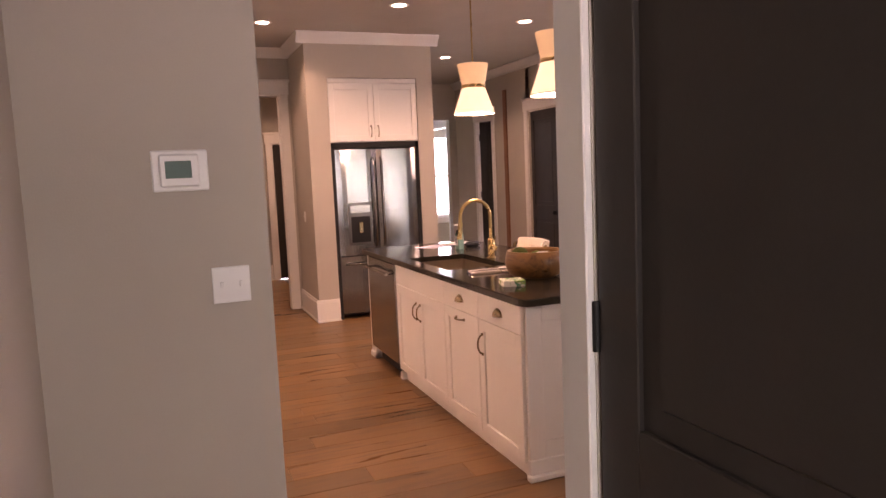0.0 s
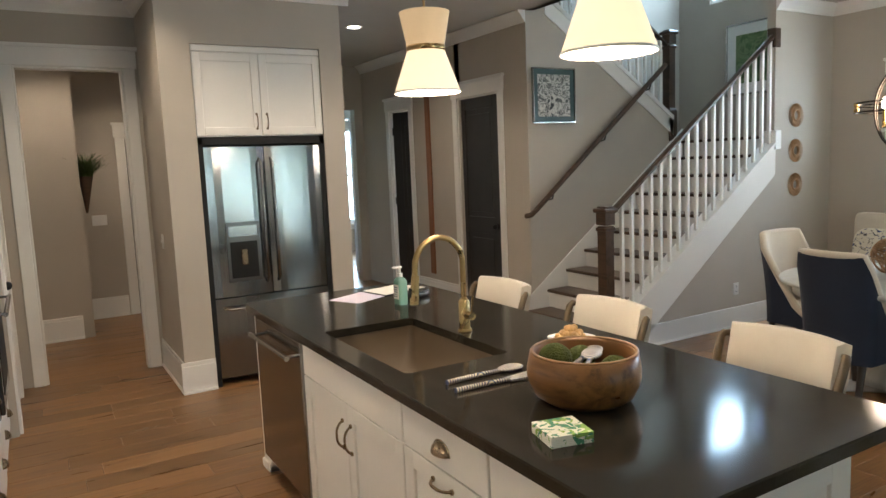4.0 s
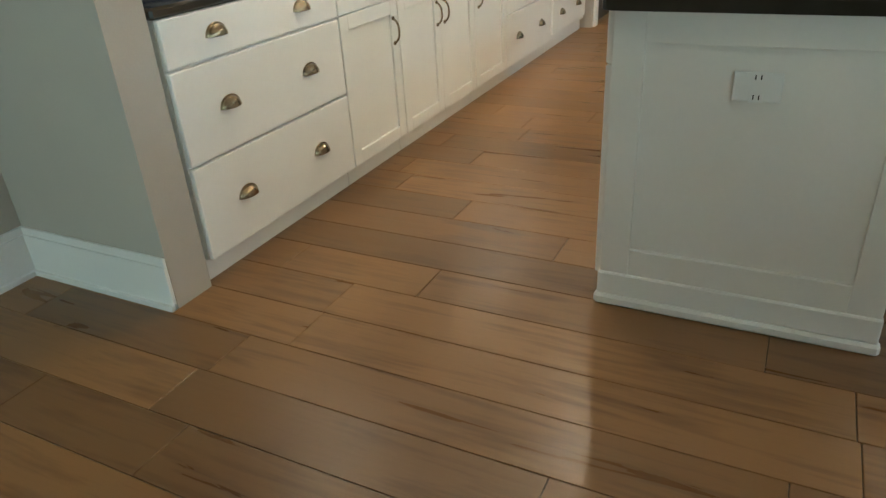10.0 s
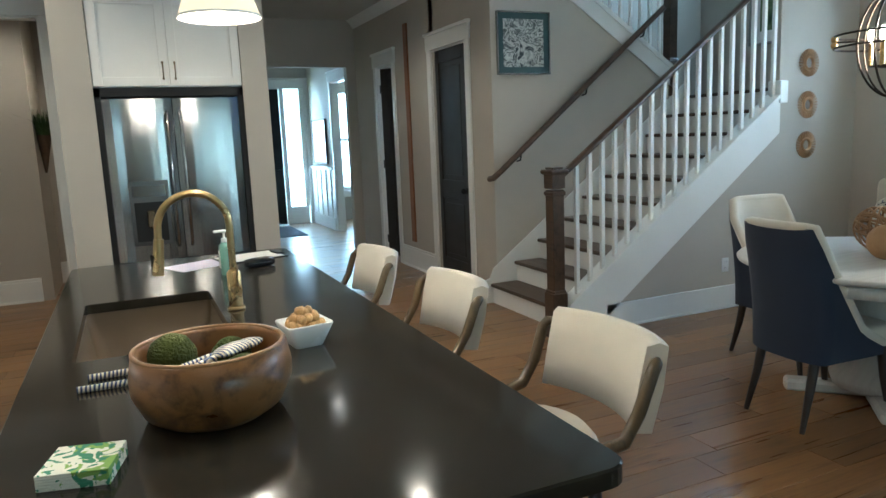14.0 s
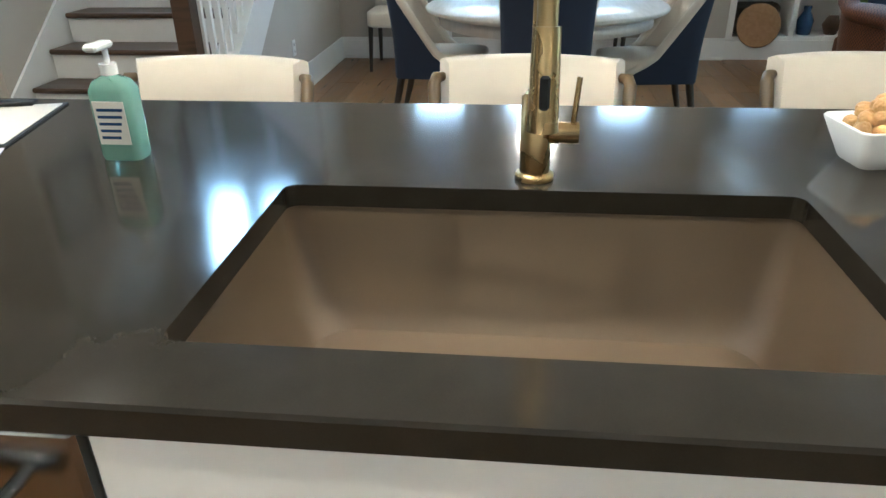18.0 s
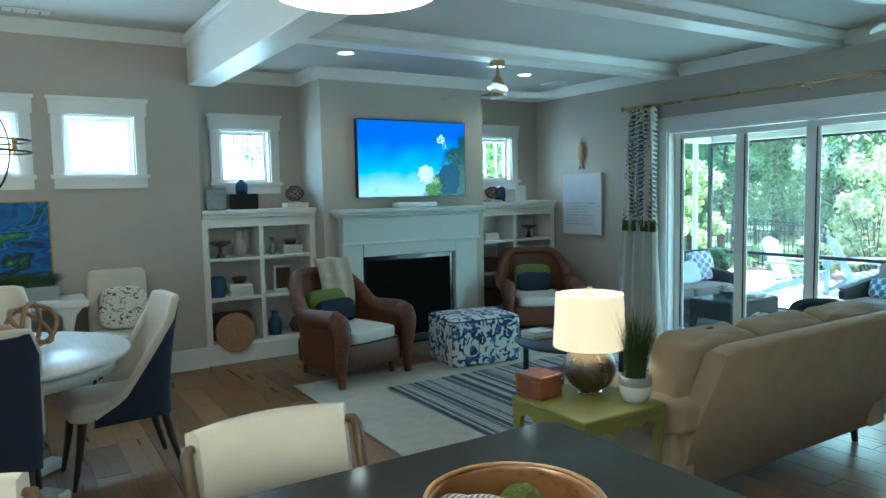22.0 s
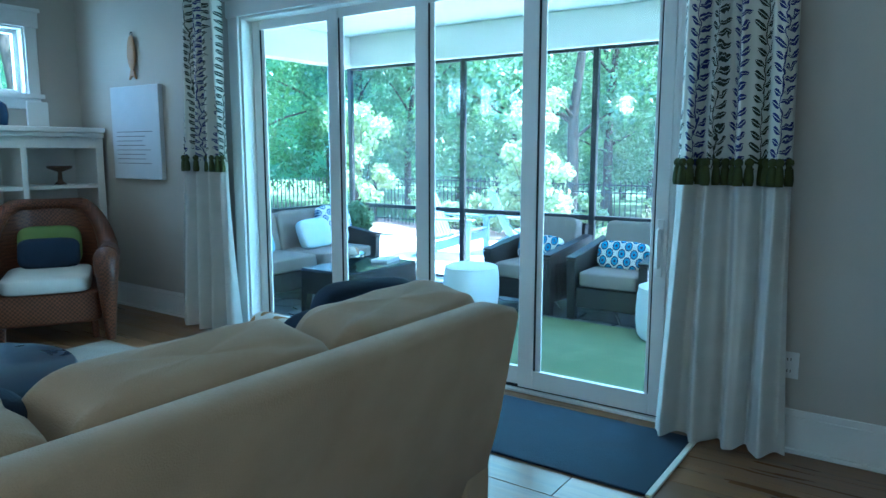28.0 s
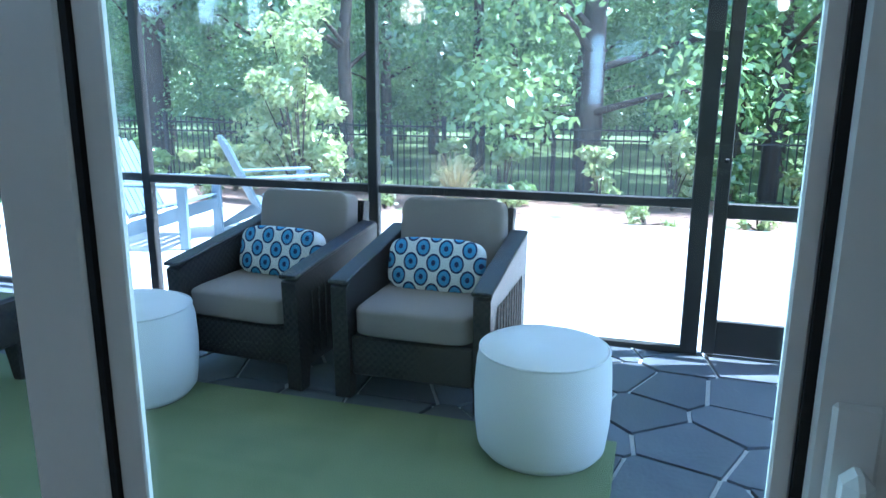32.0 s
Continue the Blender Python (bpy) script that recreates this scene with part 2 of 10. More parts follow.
def sprig_mat(name, ground, first, second, across, up):
    """Printed cloth with upright sprigs: paired leaves rising from a stem, the colour changing from column to column."""
    m, nt, p, N, L = node_mat(name)
    def calc(op, a, b=None, c=None):
        n = N("ShaderNodeMath")
        n.operation = op
        for k, x in enumerate((a, b, c)):
            if x is None:
                continue
            if isinstance(x, (int, float)):
                n.inputs[k].default_value = x
            else:
                L(x, n.inputs[k])
        return n.outputs[0]
    tc, sp, wob = N("ShaderNodeTexCoord"), N("ShaderNodeSeparateXYZ"), N("ShaderNodeTexNoise")
    wob.inputs["Scale"].default_value = 14
    L(tc.outputs["Object"], wob.inputs["Vector"])
    L(tc.outputs["Object"], sp.inputs[0])
    w = calc("SUBTRACT", wob.outputs["Fac"], 0.5)
    x = calc("ADD", calc("MULTIPLY", sp.outputs["X"], across), calc("MULTIPLY", w, 0.5))
    column = calc("FLOOR", x)
    side = calc("SUBTRACT", calc("FRACT", x), 0.5)
    a = calc("ABSOLUTE", side)
    lag = calc("MULTIPLY", calc("GREATER_THAN", side, 0.0), 0.35)
    v = calc("ADD", calc("ADD", calc("MULTIPLY", sp.outputs["Z"], up), calc("MULTIPLY", a, -1.5)), calc("ADD", calc("MULTIPLY", column, 0.37), lag))
    v = calc("ADD", v, calc("MULTIPLY", w, 0.8))
    row = calc("ABSOLUTE", calc("SUBTRACT", calc("FRACT", v), 0.5))
    q = calc("DIVIDE", calc("SUBTRACT", a, 0.21), 0.20)
    half = calc("MULTIPLY", calc("SUBTRACT", 1.0, calc("MULTIPLY", q, q)), 0.31)
    leaf = calc("LESS_THAN", row, half)
    vein = calc("GREATER_THAN", row, 0.035)
    stem = calc("LESS_THAN", a, 0.022)
    ink = calc("MAXIMUM", calc("MULTIPLY", leaf, vein), stem)
    odd = calc("GREATER_THAN", calc("FRACT", calc("MULTIPLY", column, 0.5)), 0.25)
    c1, c2 = N("ShaderNodeMix"), N("ShaderNodeMix")
    for c in (c1, c2):
        c.data_type = "RGBA"
    c1.inputs["A"].default_value, c1.inputs["B"].default_value = (*first, 1), (*second, 1)
    c2.inputs["A"].default_value = (*ground, 1)
    L(odd, c1.inputs["Factor"])
    L(ink, c2.inputs["Factor"])
    L(c1.outputs["Result"], c2.inputs["B"])
    L(c2.outputs["Result"], p.inputs["Base Color"])
    p.inputs["Roughness"].default_value = 0.88
    fine, bp = N("ShaderNodeTexNoise"), N("ShaderNodeBump")
    fine.inputs["Scale"].default_value = 280
    L(tc.outputs["Object"], fine.inputs["Vector"])
    bp.inputs["Strength"].default_value, bp.inputs["Distance"].default_value = 0.2, 0.005
    L(fine.outputs["Fac"], bp.inputs["Height"])
    L(bp.outputs[0], p.inputs["Normal"])
    return m


def band_mat(name, a, b, period, rough=0.2):
    """Level stripes of two glazes."""
    m, nt, p, N, L = node_mat(name)
    tc, w, rp = N("ShaderNodeTexCoord"), N("ShaderNodeTexWave"), N("ShaderNodeValToRGB")
    w.bands_direction = "Z"
    w.inputs["Scale"].default_value, w.inputs["Distortion"].default_value, w.inputs["Detail Scale"].default_value = 0.314 / period, 1.2, 3.0
    L(tc.outputs["Object"], w.inputs["Vector"])
    L(w.outputs["Fac"], rp.inputs[0])
    rp.color_ramp.elements[0].position, rp.color_ramp.elements[1].position = 0.55, 0.72
    rp.color_ramp.elements[0].color, rp.color_ramp.elements[1].color = (*a, 1), (*b, 1)
    L(rp.outputs[0], p.inputs["Base Color"])
    p.inputs["Roughness"].default_value = rough
    return m


def glass_mat(name, tint=(1, 1, 1), rough=0.0):
    m, nt, p, N, L = node_mat(name)
    p.inputs["Base Color"].default_value = (*tint, 1)
    p.inputs["Roughness"].default_value = rough
    p.inputs["Transmission Weight"].default_value = 1.0
    p.inputs["IOR"].default_value = 1.45
    return m


def weave_mat(name, a, b, scale=60.0, rough=0.5, bump=0.5):
    """Woven strands: alternating raised and sunk cells with a slow change of tone."""
    m, nt, p, N, L = node_mat(name)
    tc, ck, n1 = N("ShaderNodeTexCoord"), N("ShaderNodeTexChecker"), N("ShaderNodeTexNoise")
    ck.inputs["Scale"].default_value, n1.inputs["Scale"].default_value = scale, 9.0
    ck.inputs["Color1"].default_value, ck.inputs["Color2"].default_value = (*a, 1), (*b, 1)
    L(tc.outputs["Object"], ck.inputs["Vector"])
    L(tc.outputs["Object"], n1.inputs["Vector"])
    vr = N("ShaderNodeMapRange")
    vr.inputs["To Min"].default_value, vr.inputs["To Max"].default_value = 0.6, 1.4
    L(n1.outputs["Fac"], vr.inputs[0])
    hs = N("ShaderNodeHueSaturation")
    L(ck.outputs["Color"], hs.inputs["Color"])
    L(vr.outputs[0], hs.inputs["Value"])
    L(hs.outputs[0], p.inputs["Base Color"])
    p.inputs["Roughness"].default_value = rough
    bp = N("ShaderNodeBump")
    bp.inputs["Strength"].default_value, bp.inputs["Distance"].default_value = bump, 0.004
    L(ck.outputs["Fac"], bp.inputs["Height"])
    L(bp.outputs[0], p.inputs["Normal"])
    return m


def pane_mat(name):
    """Thin window glass: clear with a faint mirror."""
    m, nt, p, N, L = node_mat(name)
    tr, gl, mx = N("ShaderNodeBsdfTransparent"), N("ShaderNodeBsdfGlossy"), N("ShaderNodeMixShader")
    tr.inputs[0].default_value = (0.95, 0.97, 0.97, 1)
    gl.inputs["Roughness"].default_value = 0.01
    mx.inputs[0].default_value = 0.022
    L(tr.outputs[0], mx.inputs[1])
    L(gl.outputs[0], mx.inputs[2])
    L(mx.outputs[0], nt.nodes["Material Output"].inputs[0])
    return m


def glow_mat(name, colour, power):
    m, nt, p, N, L = node_mat(name)
    p.inputs["Base Color"].default_value = (*colour, 1)
    p.inputs["Emission Color"].default_value = (*colour, 1)
    p.inputs["Emission Strength"].default_value = power * INDOOR
    return m


M_WALL = mat("wall_paint", (0.46, 0.42, 0.36), (0.43, 0.39, 0.335), rough=0.75, scale=2.0, fine=160, bump=0.06, rvar=0.06)
M_CEIL = mat("ceiling_paint", (0.50, 0.48, 0.44), (0.47, 0.45, 0.41), rough=0.85, scale=2.0, fine=140, bump=0.05)
M_TRIM = mat("trim_white", (0.78, 0.77, 0.74), (0.74, 0.73, 0.70), rough=0.38, scale=3.0, fine=60, bump=0.015)
M_CAB = mat("cabinet_white", (0.78, 0.76, 0.72), (0.74, 0.72, 0.68), rough=0.35, scale=2.5, fine=70, bump=0.015)
M_DOOR = mat("door_charcoal", (0.026, 0.022, 0.019), (0.020, 0.017, 0.015), rough=0.45, scale=4, fine=80, bump=0.03)
M_QUARTZ = mat("quartz_dark", (0.022, 0.019, 0.014), (0.030, 0.026, 0.020), rough=0.11, spec=0.27, scale=12, fine=400, bump=0.0, rvar=0.03)
M_STEEL = mat("brushed_steel", (0.33, 0.33, 0.325), (0.28, 0.28, 0.275), rough=0.15, metal=1.0, scale=3, fine=120, bump=0.03, rvar=0.05, stretch=(40, 40, 1))
M_STEELD = mat("dark_steel", (0.16, 0.155, 0.15), (0.13, 0.125, 0.12), rough=0.3, metal=1.0, scale=3, fine=120, bump=0.02)
M_BLACK = mat("black_gloss", (0.012, 0.012, 0.013), rough=0.12, scale=4, fine=50, bump=0.0)
M_BLACKM = mat("black_matte", (0.010, 0.010, 0.010), rough=0.6, spec=0.3, scale=6, fine=120, bump=0.05)
M_IRON = mat("cast_iron", (0.02, 0.02, 0.02), (0.032, 0.03, 0.03), rough=0.6, scale=20, fine=300, bump=0.2)
M_BRASS = mat("brushed_brass", (0.50, 0.36, 0.17), (0.44, 0.31, 0.14), rough=0.28, metal=1.0, scale=8, fine=150, bump=0.02)
M_PULL = mat("pull_nickel", (0.34, 0.26, 0.17), (0.27, 0.205, 0.13), rough=0.22, metal=1.0, scale=10, fine=150, bump=0.02)
M_WHITE = mat("white_ceramic", (0.80, 0.80, 0.78), (0.77, 0.77, 0.75), rough=0.25, scale=5, fine=90, bump=0.02)
M_PLASTIC = mat("white_plastic", (0.75, 0.75, 0.73), (0.72, 0.72, 0.70), rough=0.4, scale=5, fine=120, bump=0.01)
M_CREAM = mat("cream_fabric", (0.66, 0.60, 0.50), (0.60, 0.54, 0.45), rough=0.9, scale=5, fine=420, bump=0.35, sheen=0.3)
M_NAVY = mat("navy_velvet", (0.009, 0.016, 0.036), (0.013, 0.023, 0.050), rough=0.85, scale=5, fine=380, bump=0.3, sheen=0.1)
M_STAIRW = wood_mat("stair_walnut", (0.028, 0.016, 0.009), (0.070, 0.040, 0.022), rough=0.35, along=1, vary=0.12)
M_SINK = mat("composite_sink", (0.125, 0.090, 0.053), (0.145, 0.106, 0.065), rough=0.5, scale=4, fine=500, bump=0.06)
M_PANE = pane_mat("window_pane")
M_GLASS = glass_mat("clear_glass")


# ---- mesh helpers ----
def _chamfer_table():
    corners = [(x, y, z) for x in (0, 1) for y in (0, 1) for z in (0, 1)]
    idx = {}
    for ci, c in enumerate(corners):
        for a in range(3):
            idx[(c, a)] = ci * 3 + a
    faces = []
    for a in range(3):
        u, w = (a + 1) % 3, (a + 2) % 3
        for s in (0, 1):
            ring = []
            for du, dw in ((0, 0), (1, 0), (1, 1), (0, 1)):
                c = [0, 0, 0]
                c[a], c[u], c[w] = s, du, dw
                ring.append(idx[(tuple(c), a)])
            faces.append(ring if s else ring[::-1])
    for a in range(3):
        u, w = (a + 1) % 3, (a + 2) % 3
        for su in (0, 1):
            for sw in (0, 1):
                c0, c1 = [0, 0, 0], [0, 0, 0]
                c0[u] = c1[u] = su
                c0[w] = c1[w] = sw
                c1[a] = 1
                c0, c1 = tuple(c0), tuple(c1)
                q = [idx[(c0, u)], idx[(c1, u)], idx[(c1, w)], idx[(c0, w)]]
                faces.append(q if su != sw else q[::-1])
    for c in corners:
        t = [idx[(c, 0)], idx[(c, 1)], idx[(c, 2)]]
        faces.append(t if sum(c) % 2 else t[::-1])
    return corners, faces


_CORNERS, _CFACES = _chamfer_table()


class B:
    """Gathers vertices and faces of one mesh."""

    def __init__(self):
        self.v, self.f, self.s = [], [], []

    def add(self, vs, fs, smooth=False):
        o = len(self.v)
        self.v += [tuple(p) for p in vs]
        self.f += [[i + o for i in f] for f in fs]
        self.s += [smooth] * len(fs)
        return self

    def box(self, x0, y0, z0, x1, y1, z1, c=0.003):
        lo, hi = (min(x0, x1), min(y0, y1), min(z0, z1)), (max(x0, x1), max(y0, y1), max(z0, z1))
        if c <= 0:
            vs = [tuple((lo, hi)[k[i]][i] for i in range(3)) for k in _CORNERS]
            return self.add(vs, [(0, 1, 3, 2), (4, 6, 7, 5), (0, 4, 5, 1), (2, 3, 7, 6), (0, 2, 6, 4), (1, 5, 7, 3)])
        c = min(c, min(hi[i] - lo[i] for i in range(3)) * 0.45)
        vs = []
        for k in _CORNERS:
            for a in range(3):
                vs.append(tuple((lo[i] if k[i] == 0 else hi[i]) + (0 if i == a else (c if k[i] == 0 else -c)) for i in range(3)))
        return self.add(vs, _CFACES)

    def cyl(self, p0, p1, r0, r1=None, n=16, caps=True):
        r1 = r0 if r1 is None else r1
        p0, p1 = Vector(p0), Vector(p1)
        d = (p1 - p0).normalized()
        u = d.orthogonal().normalized()
        w = d.cross(u)
        vs = []
        for p, r in ((p0, r0), (p1, r1)):
            for i in range(n):
                a = 2 * math.pi * i / n
                vs.append(p + (u * math.cos(a) + w * math.sin(a)) * r)
        self.add(vs, [(i, (i + 1) % n, n + (i + 1) % n, n + i) for i in range(n)], True)
        if caps:
            self.add(vs[:n], [list(range(n))[::-1]])
            self.add(vs[n:], [list(range(n))])
        return self

    def lathe(self, prof, n=28, c=(0, 0, 0), wob=0.0):
        vs, fs = [], []
        for r, z in prof:
            for i in range(n):
                a = 2 * math.pi * i / n
                k = r * (1 + wob * math.sin(3 * a + z * 9) + wob * 0.6 * math.sin(5 * a + 1.3))
                vs.append((c[0] + k * math.cos(a), c[1] + k * math.sin(a), c[2] + z))
        for j in range(len(prof) - 1):
            for i in range(n):
                fs.append((j * n + i, j * n + (i + 1) % n, (j + 1) * n + (i + 1) % n, (j + 1) * n + i))
        self.add(vs, fs, True)
        return self

    def tube(self, pts, r, n=8, caps=True, closed=False):
        pts = [Vector(p) for p in pts]
        m = len(pts)
        rs = r if isinstance(r, (list, tuple)) else [r] * m
        vs, fs = [], []
        u = None
        for i, p in enumerate(pts):
            a = pts[(i - 1) % m] if (i or closed) else p
            b = pts[(i + 1) % m] if (i < m - 1 or closed) else p
            d = (b - a).normalized()
            u = (u - d * u.dot(d)).normalized() if u is not None else d.orthogonal().normalized()
            w = d.cross(u)
            for k in range(n):
                t = 2 * math.pi * k / n
                vs.append(p + (u * math.cos(t) + w * math.sin(t)) * rs[i])
        for j in range(m if closed else m - 1):
            q = (j + 1) % m
            for k in range(n):
                fs.append((j * n + k, j * n + (k + 1) % n, q * n + (k + 1) % n, q * n + k))
        self.add(vs, fs, True)
        if caps and not closed:
            self.add(vs[:n], [list(range(n))[::-1]])
            self.add(vs[-n:], [list(range(n))])
        return self

    def ball(self, c, r, n=14, m=9, wob=0.0, seed=0):
        rx, ry, rz = r if isinstance(r, (list, tuple)) else (r, r, r)
        vs, fs = [], []
        for j in range(m + 1):
            th = math.pi * j / m
            for i in range(n):
                a = 2 * math.pi * i / n
                d = Vector((math.sin(th) * math.cos(a), math.sin(th) * math.sin(a), math.cos(th)))
                k = 1 + (wob * noise.noise(d * 2.5 + Vector((seed, seed * 2.1, 0))) if wob else 0)
                vs.append((c[0] + d.x * rx * k, c[1] + d.y * ry * k, c[2] + d.z * rz * k))
        for j in range(m):
            for i in range(n):
                fs.append((j * n + i, (j + 1) * n + i, (j + 1) * n + (i + 1) % n, j * n + (i + 1) % n))
        return self.add(vs, fs, True)

    def prism(self, poly, axis, a0, a1, smooth=False):
        """A flat outline drawn out along an axis; poly holds the other two coordinates in order."""
        def put(p, a):
            q = list(p)
            q.insert(axis, a)
            return tuple(q)
        n = len(poly)
        area = sum(poly[i][0] * poly[(i + 1) % n][1] - poly[(i + 1) % n][0] * poly[i][1] for i in range(n))
        if (area < 0) != (axis == 1):
            poly = poly[::-1]
        vs = [put(p, a0) for p in poly] + [put(p, a1) for p in poly]
        self.add(vs, [(i, (i + 1) % n, n + (i + 1) % n, n + i) for i in range(n)], smooth)
        self.add(vs[:n], [list(range(n))[::-1]])
        self.add(vs[n:], [list(range(n))])
        return self

    def grid(self, fn, nu, nv, smooth=True, two=0.0):
        """A sheet fn(u, v) -> point, u and v from 0 to 1."""
        vs = [fn(i / nu, j / nv) for j in range(nv + 1) for i in range(nu + 1)]
        w = nu + 1
        fs = [(j * w + i, j * w + i + 1, (j + 1) * w + i + 1, (j + 1) * w + i) for j in range(nv) for i in range(nu)]
        return self.add(vs, fs, smooth)

    def cushion(self, x0, y0, z0, x1, y1, z1, puff=0.35, n=10, seed=0, wrinkle=0.0):
        """A pillowy block: a superellipsoid between the two corners."""
        cx, cy, cz = (x0 + x1) / 2, (y0 + y1) / 2, (z0 + z1) / 2
        rx, ry, rz = abs(x1 - x0) / 2, abs(y1 - y0) / 2, abs(z1 - z0) / 2
        vs, fs = [], []
        e = puff
        def sp(c, p):
            return math.copysign(abs(c) ** p, c)
        nu, nv = n * 4, n * 2
        for j in range(nv + 1):
            th = -math.pi / 2 + math.pi * j / nv
            for i in range(nu):
                a = 2 * math.pi * i / nu
                d = (sp(math.cos(th), e) * sp(math.cos(a), e), sp(math.cos(th), e) * sp(math.sin(a), e), sp(math.sin(th), e))
                k = 1 + (wrinkle * noise.noise(Vector(d) * 2.2 + Vector((seed * 3.3, seed, 0))) if wrinkle else 0)
                vs.append((cx + rx * d[0] * k, cy + ry * d[1] * k, cz + rz * d[2] * k))
        for j in range(nv):
            for i in range(nu):
                fs.append((j * nu + i, j * nu + (i + 1) % nu, (j + 1) * nu + (i + 1) % nu, (j + 1) * nu + i))
        return self.add(vs, fs, True)

    def move(self, m, start=0):
        self.v[start:] = [tuple(m @ Vector(p)) for p in self.v[start:]]
        return self

    def mesh(self, name):
        me = bpy.data.meshes.new(name)
        me.from_pydata(self.v, [], self.f)
        me.polygons.foreach_set("use_smooth", self.s)
        me.update()
        return me


def part(name, b, material, parent=None, label="", kind=""):
    me = b.mesh(name) if isinstance(b, B) else b
    if not me.materials:
        me.materials.append(material)
    ob = new(name, me)
    ob.parent = parent
    if label or kind:
        tagged(ob, label, kind=kind)
    return ob


def thing(name, x, y, z, label, category, turn=0, group="", kind=""):
    ob = new(name)
    ob.empty_display_size = 0.1
    ob.matrix_basis = pose(x, y, z, 0, 0, turn)
    return tagged(ob, label, category, group, kind)


def struct(name, b, material, label="", category=""):
    ob = part(name, b, material)
    return tagged(ob, label, category or name.split("_")[0], kind="structure")


def single(name, b, material, x, y, z, label, category, turn=0, group="", tilt=(0, 0)):
    ob = part(name, b, material)
    ob.matrix_basis = pose(x, y, z, tilt[0], tilt[1], turn)
    return tagged(ob, label, category, group)


def arc(cx, cz, r, a0, a1, n, y=0.0):
    return [(cx + r * math.cos(radians(a0 + (a1 - a0) * i / n)), y, cz + r * math.sin(radians(a0 + (a1 - a0) * i / n))) for i in range(n + 1)]

# ---- plan ----
WX, CF = -0.15, 0.48          # kitchen wall, cabinet fronts
CH, CL = 0.92, 3.04           # worktop height, ceiling
DX, SY = 7.82, -1.72          # dining wall, sliding door wall
BX, LC = 8.20, 2.82           # fireplace back wall, living room ceiling
FY = 7.27                     # front of the refrigerator wall
MY, AY = 6.06, 7.30           # stair side wall, stair back wall
HX = 4.92                     # hall door wall
T = 0.12


def wall(name, x0, y0, x1, y1, z0=0.0, z1=CL, holes=(), material=None, label="warm greige painted plaster wall"):
    """A wall between two plan corners; holes along its length as (from, to, bottom, top)."""
    b = B()
    along_x = abs(x1 - x0) > abs(y1 - y0)
    s, e = (min(x0, x1), max(x0, x1)) if along_x else (min(y0, y1), max(y0, y1))
    cuts = sorted({s, e, *[h[0] for h in holes], *[h[1] for h in holes]})
    def blk(a, c, za, zb):
        if c - a > 1e-4 and zb - za > 1e-4:
            if along_x:
                b.box(a, y0, za, c, y1, zb, 0)
            else:
                b.box(x0, a, za, x1, c, zb, 0)
    for a, c in zip(cuts, cuts[1:]):
        hs = sorted([h for h in holes if h[0] <= a + 1e-5 and h[1] >= c - 1e-5], key=lambda h: h[2])
        z = z0
        for h in hs:
            blk(a, c, z, h[2])
            z = h[3]
        blk(a, c, z, z1)
    return struct(name, b, material or M_WALL, label, "wall")


def crown(name, pts, inward, z=CL, size=0.11):
    """Crown moulding along a straight run; inward: the direction into the room."""
    b = B()
    (x0, y0), (x1, y1) = pts
    prof = [(0, 0), (0, -size), (0.012, -size), (0.02, -size * 0.82), (0.045, -size * 0.5), (size * 0.7, -size * 0.2), (size * 0.78, -0.012), (size * 0.78, 0)]
    if abs(x1 - x0) > abs(y1 - y0):
        b.prism([(y0 + inward[1] * p, z + q) for p, q in prof], 0, x0, x1)
    else:
        b.prism([(x0 + inward[0] * p, z + q) for p, q in prof], 1, y0, y1)
    return struct(name, b, M_TRIM, "white painted crown moulding under the ceiling", "trim")


def baseboard(name, x0, y0, x1, y1, inward, h=0.19):
    b = B()
    def run(t, za, zb):
        if abs(x1 - x0) > abs(y1 - y0):
            b.box(x0, y0 + 0.001 * inward[1], za, x1, y0 + inward[1] * t, zb, 0.002)
        else:
            b.box(x0 + 0.001 * inward[0], y0, za, x0 + inward[0] * t, y1, zb, 0.002)
    run(0.016, 0.0, h - 0.03)
    run(0.012, h - 0.03, h)
    run(0.028, 0.0, 0.02)
    return struct(name, b, M_TRIM, "white painted tall baseboard", "baseboard")


def casing(name, axis, face, a0, a1, top, out, w=0.09, z0=0.0, sill=False, head=0.14, depth=T):
    """White casing round an opening in the plane axis=face; out: +1 or -1, the side it stands on."""
    b = B()
    t = 0.02 * out
    def bx(u0, u1, za, zb, d0=0.0, d1=t):
        if axis == "x":
            b.box(face + d0, u0, za, face + d1, u1, zb, 0.003)
        else:
            b.box(u0, face + d0, za, u1, face + d1, zb, 0.003)
    bx(a0 - w, a0, z0, top)
    bx(a1, a1 + w, z0, top)
    bx(a0 - w - 0.015, a1 + w + 0.015, top, top + head, 0, t * 1.3)
    bx(a0 - w - 0.03, a1 + w + 0.03, top + head, top + head + 0.03, 0, t * 2.0)
    # jambs through the wall
    d = -depth * out
    bx(a0, a0 + 0.018, z0, top, d, 0.001 * out)
    bx(a1 - 0.018, a1, z0, top, d, 0.001 * out)
    bx(a0 + 0.018, a1 - 0.018, top - 0.018, top, d, 0.001 * out)
    if sill:
        bx(a0 - w - 0.02, a1 + w + 0.02, z0 - 0.035, z0, 0, t * 2.4)
        bx(a0 - w, a1 + w, z0 - 0.12, z0 - 0.035, 0, t)
    return struct(name, b, M_TRIM, "white painted door or window casing with a flat head", "trim")


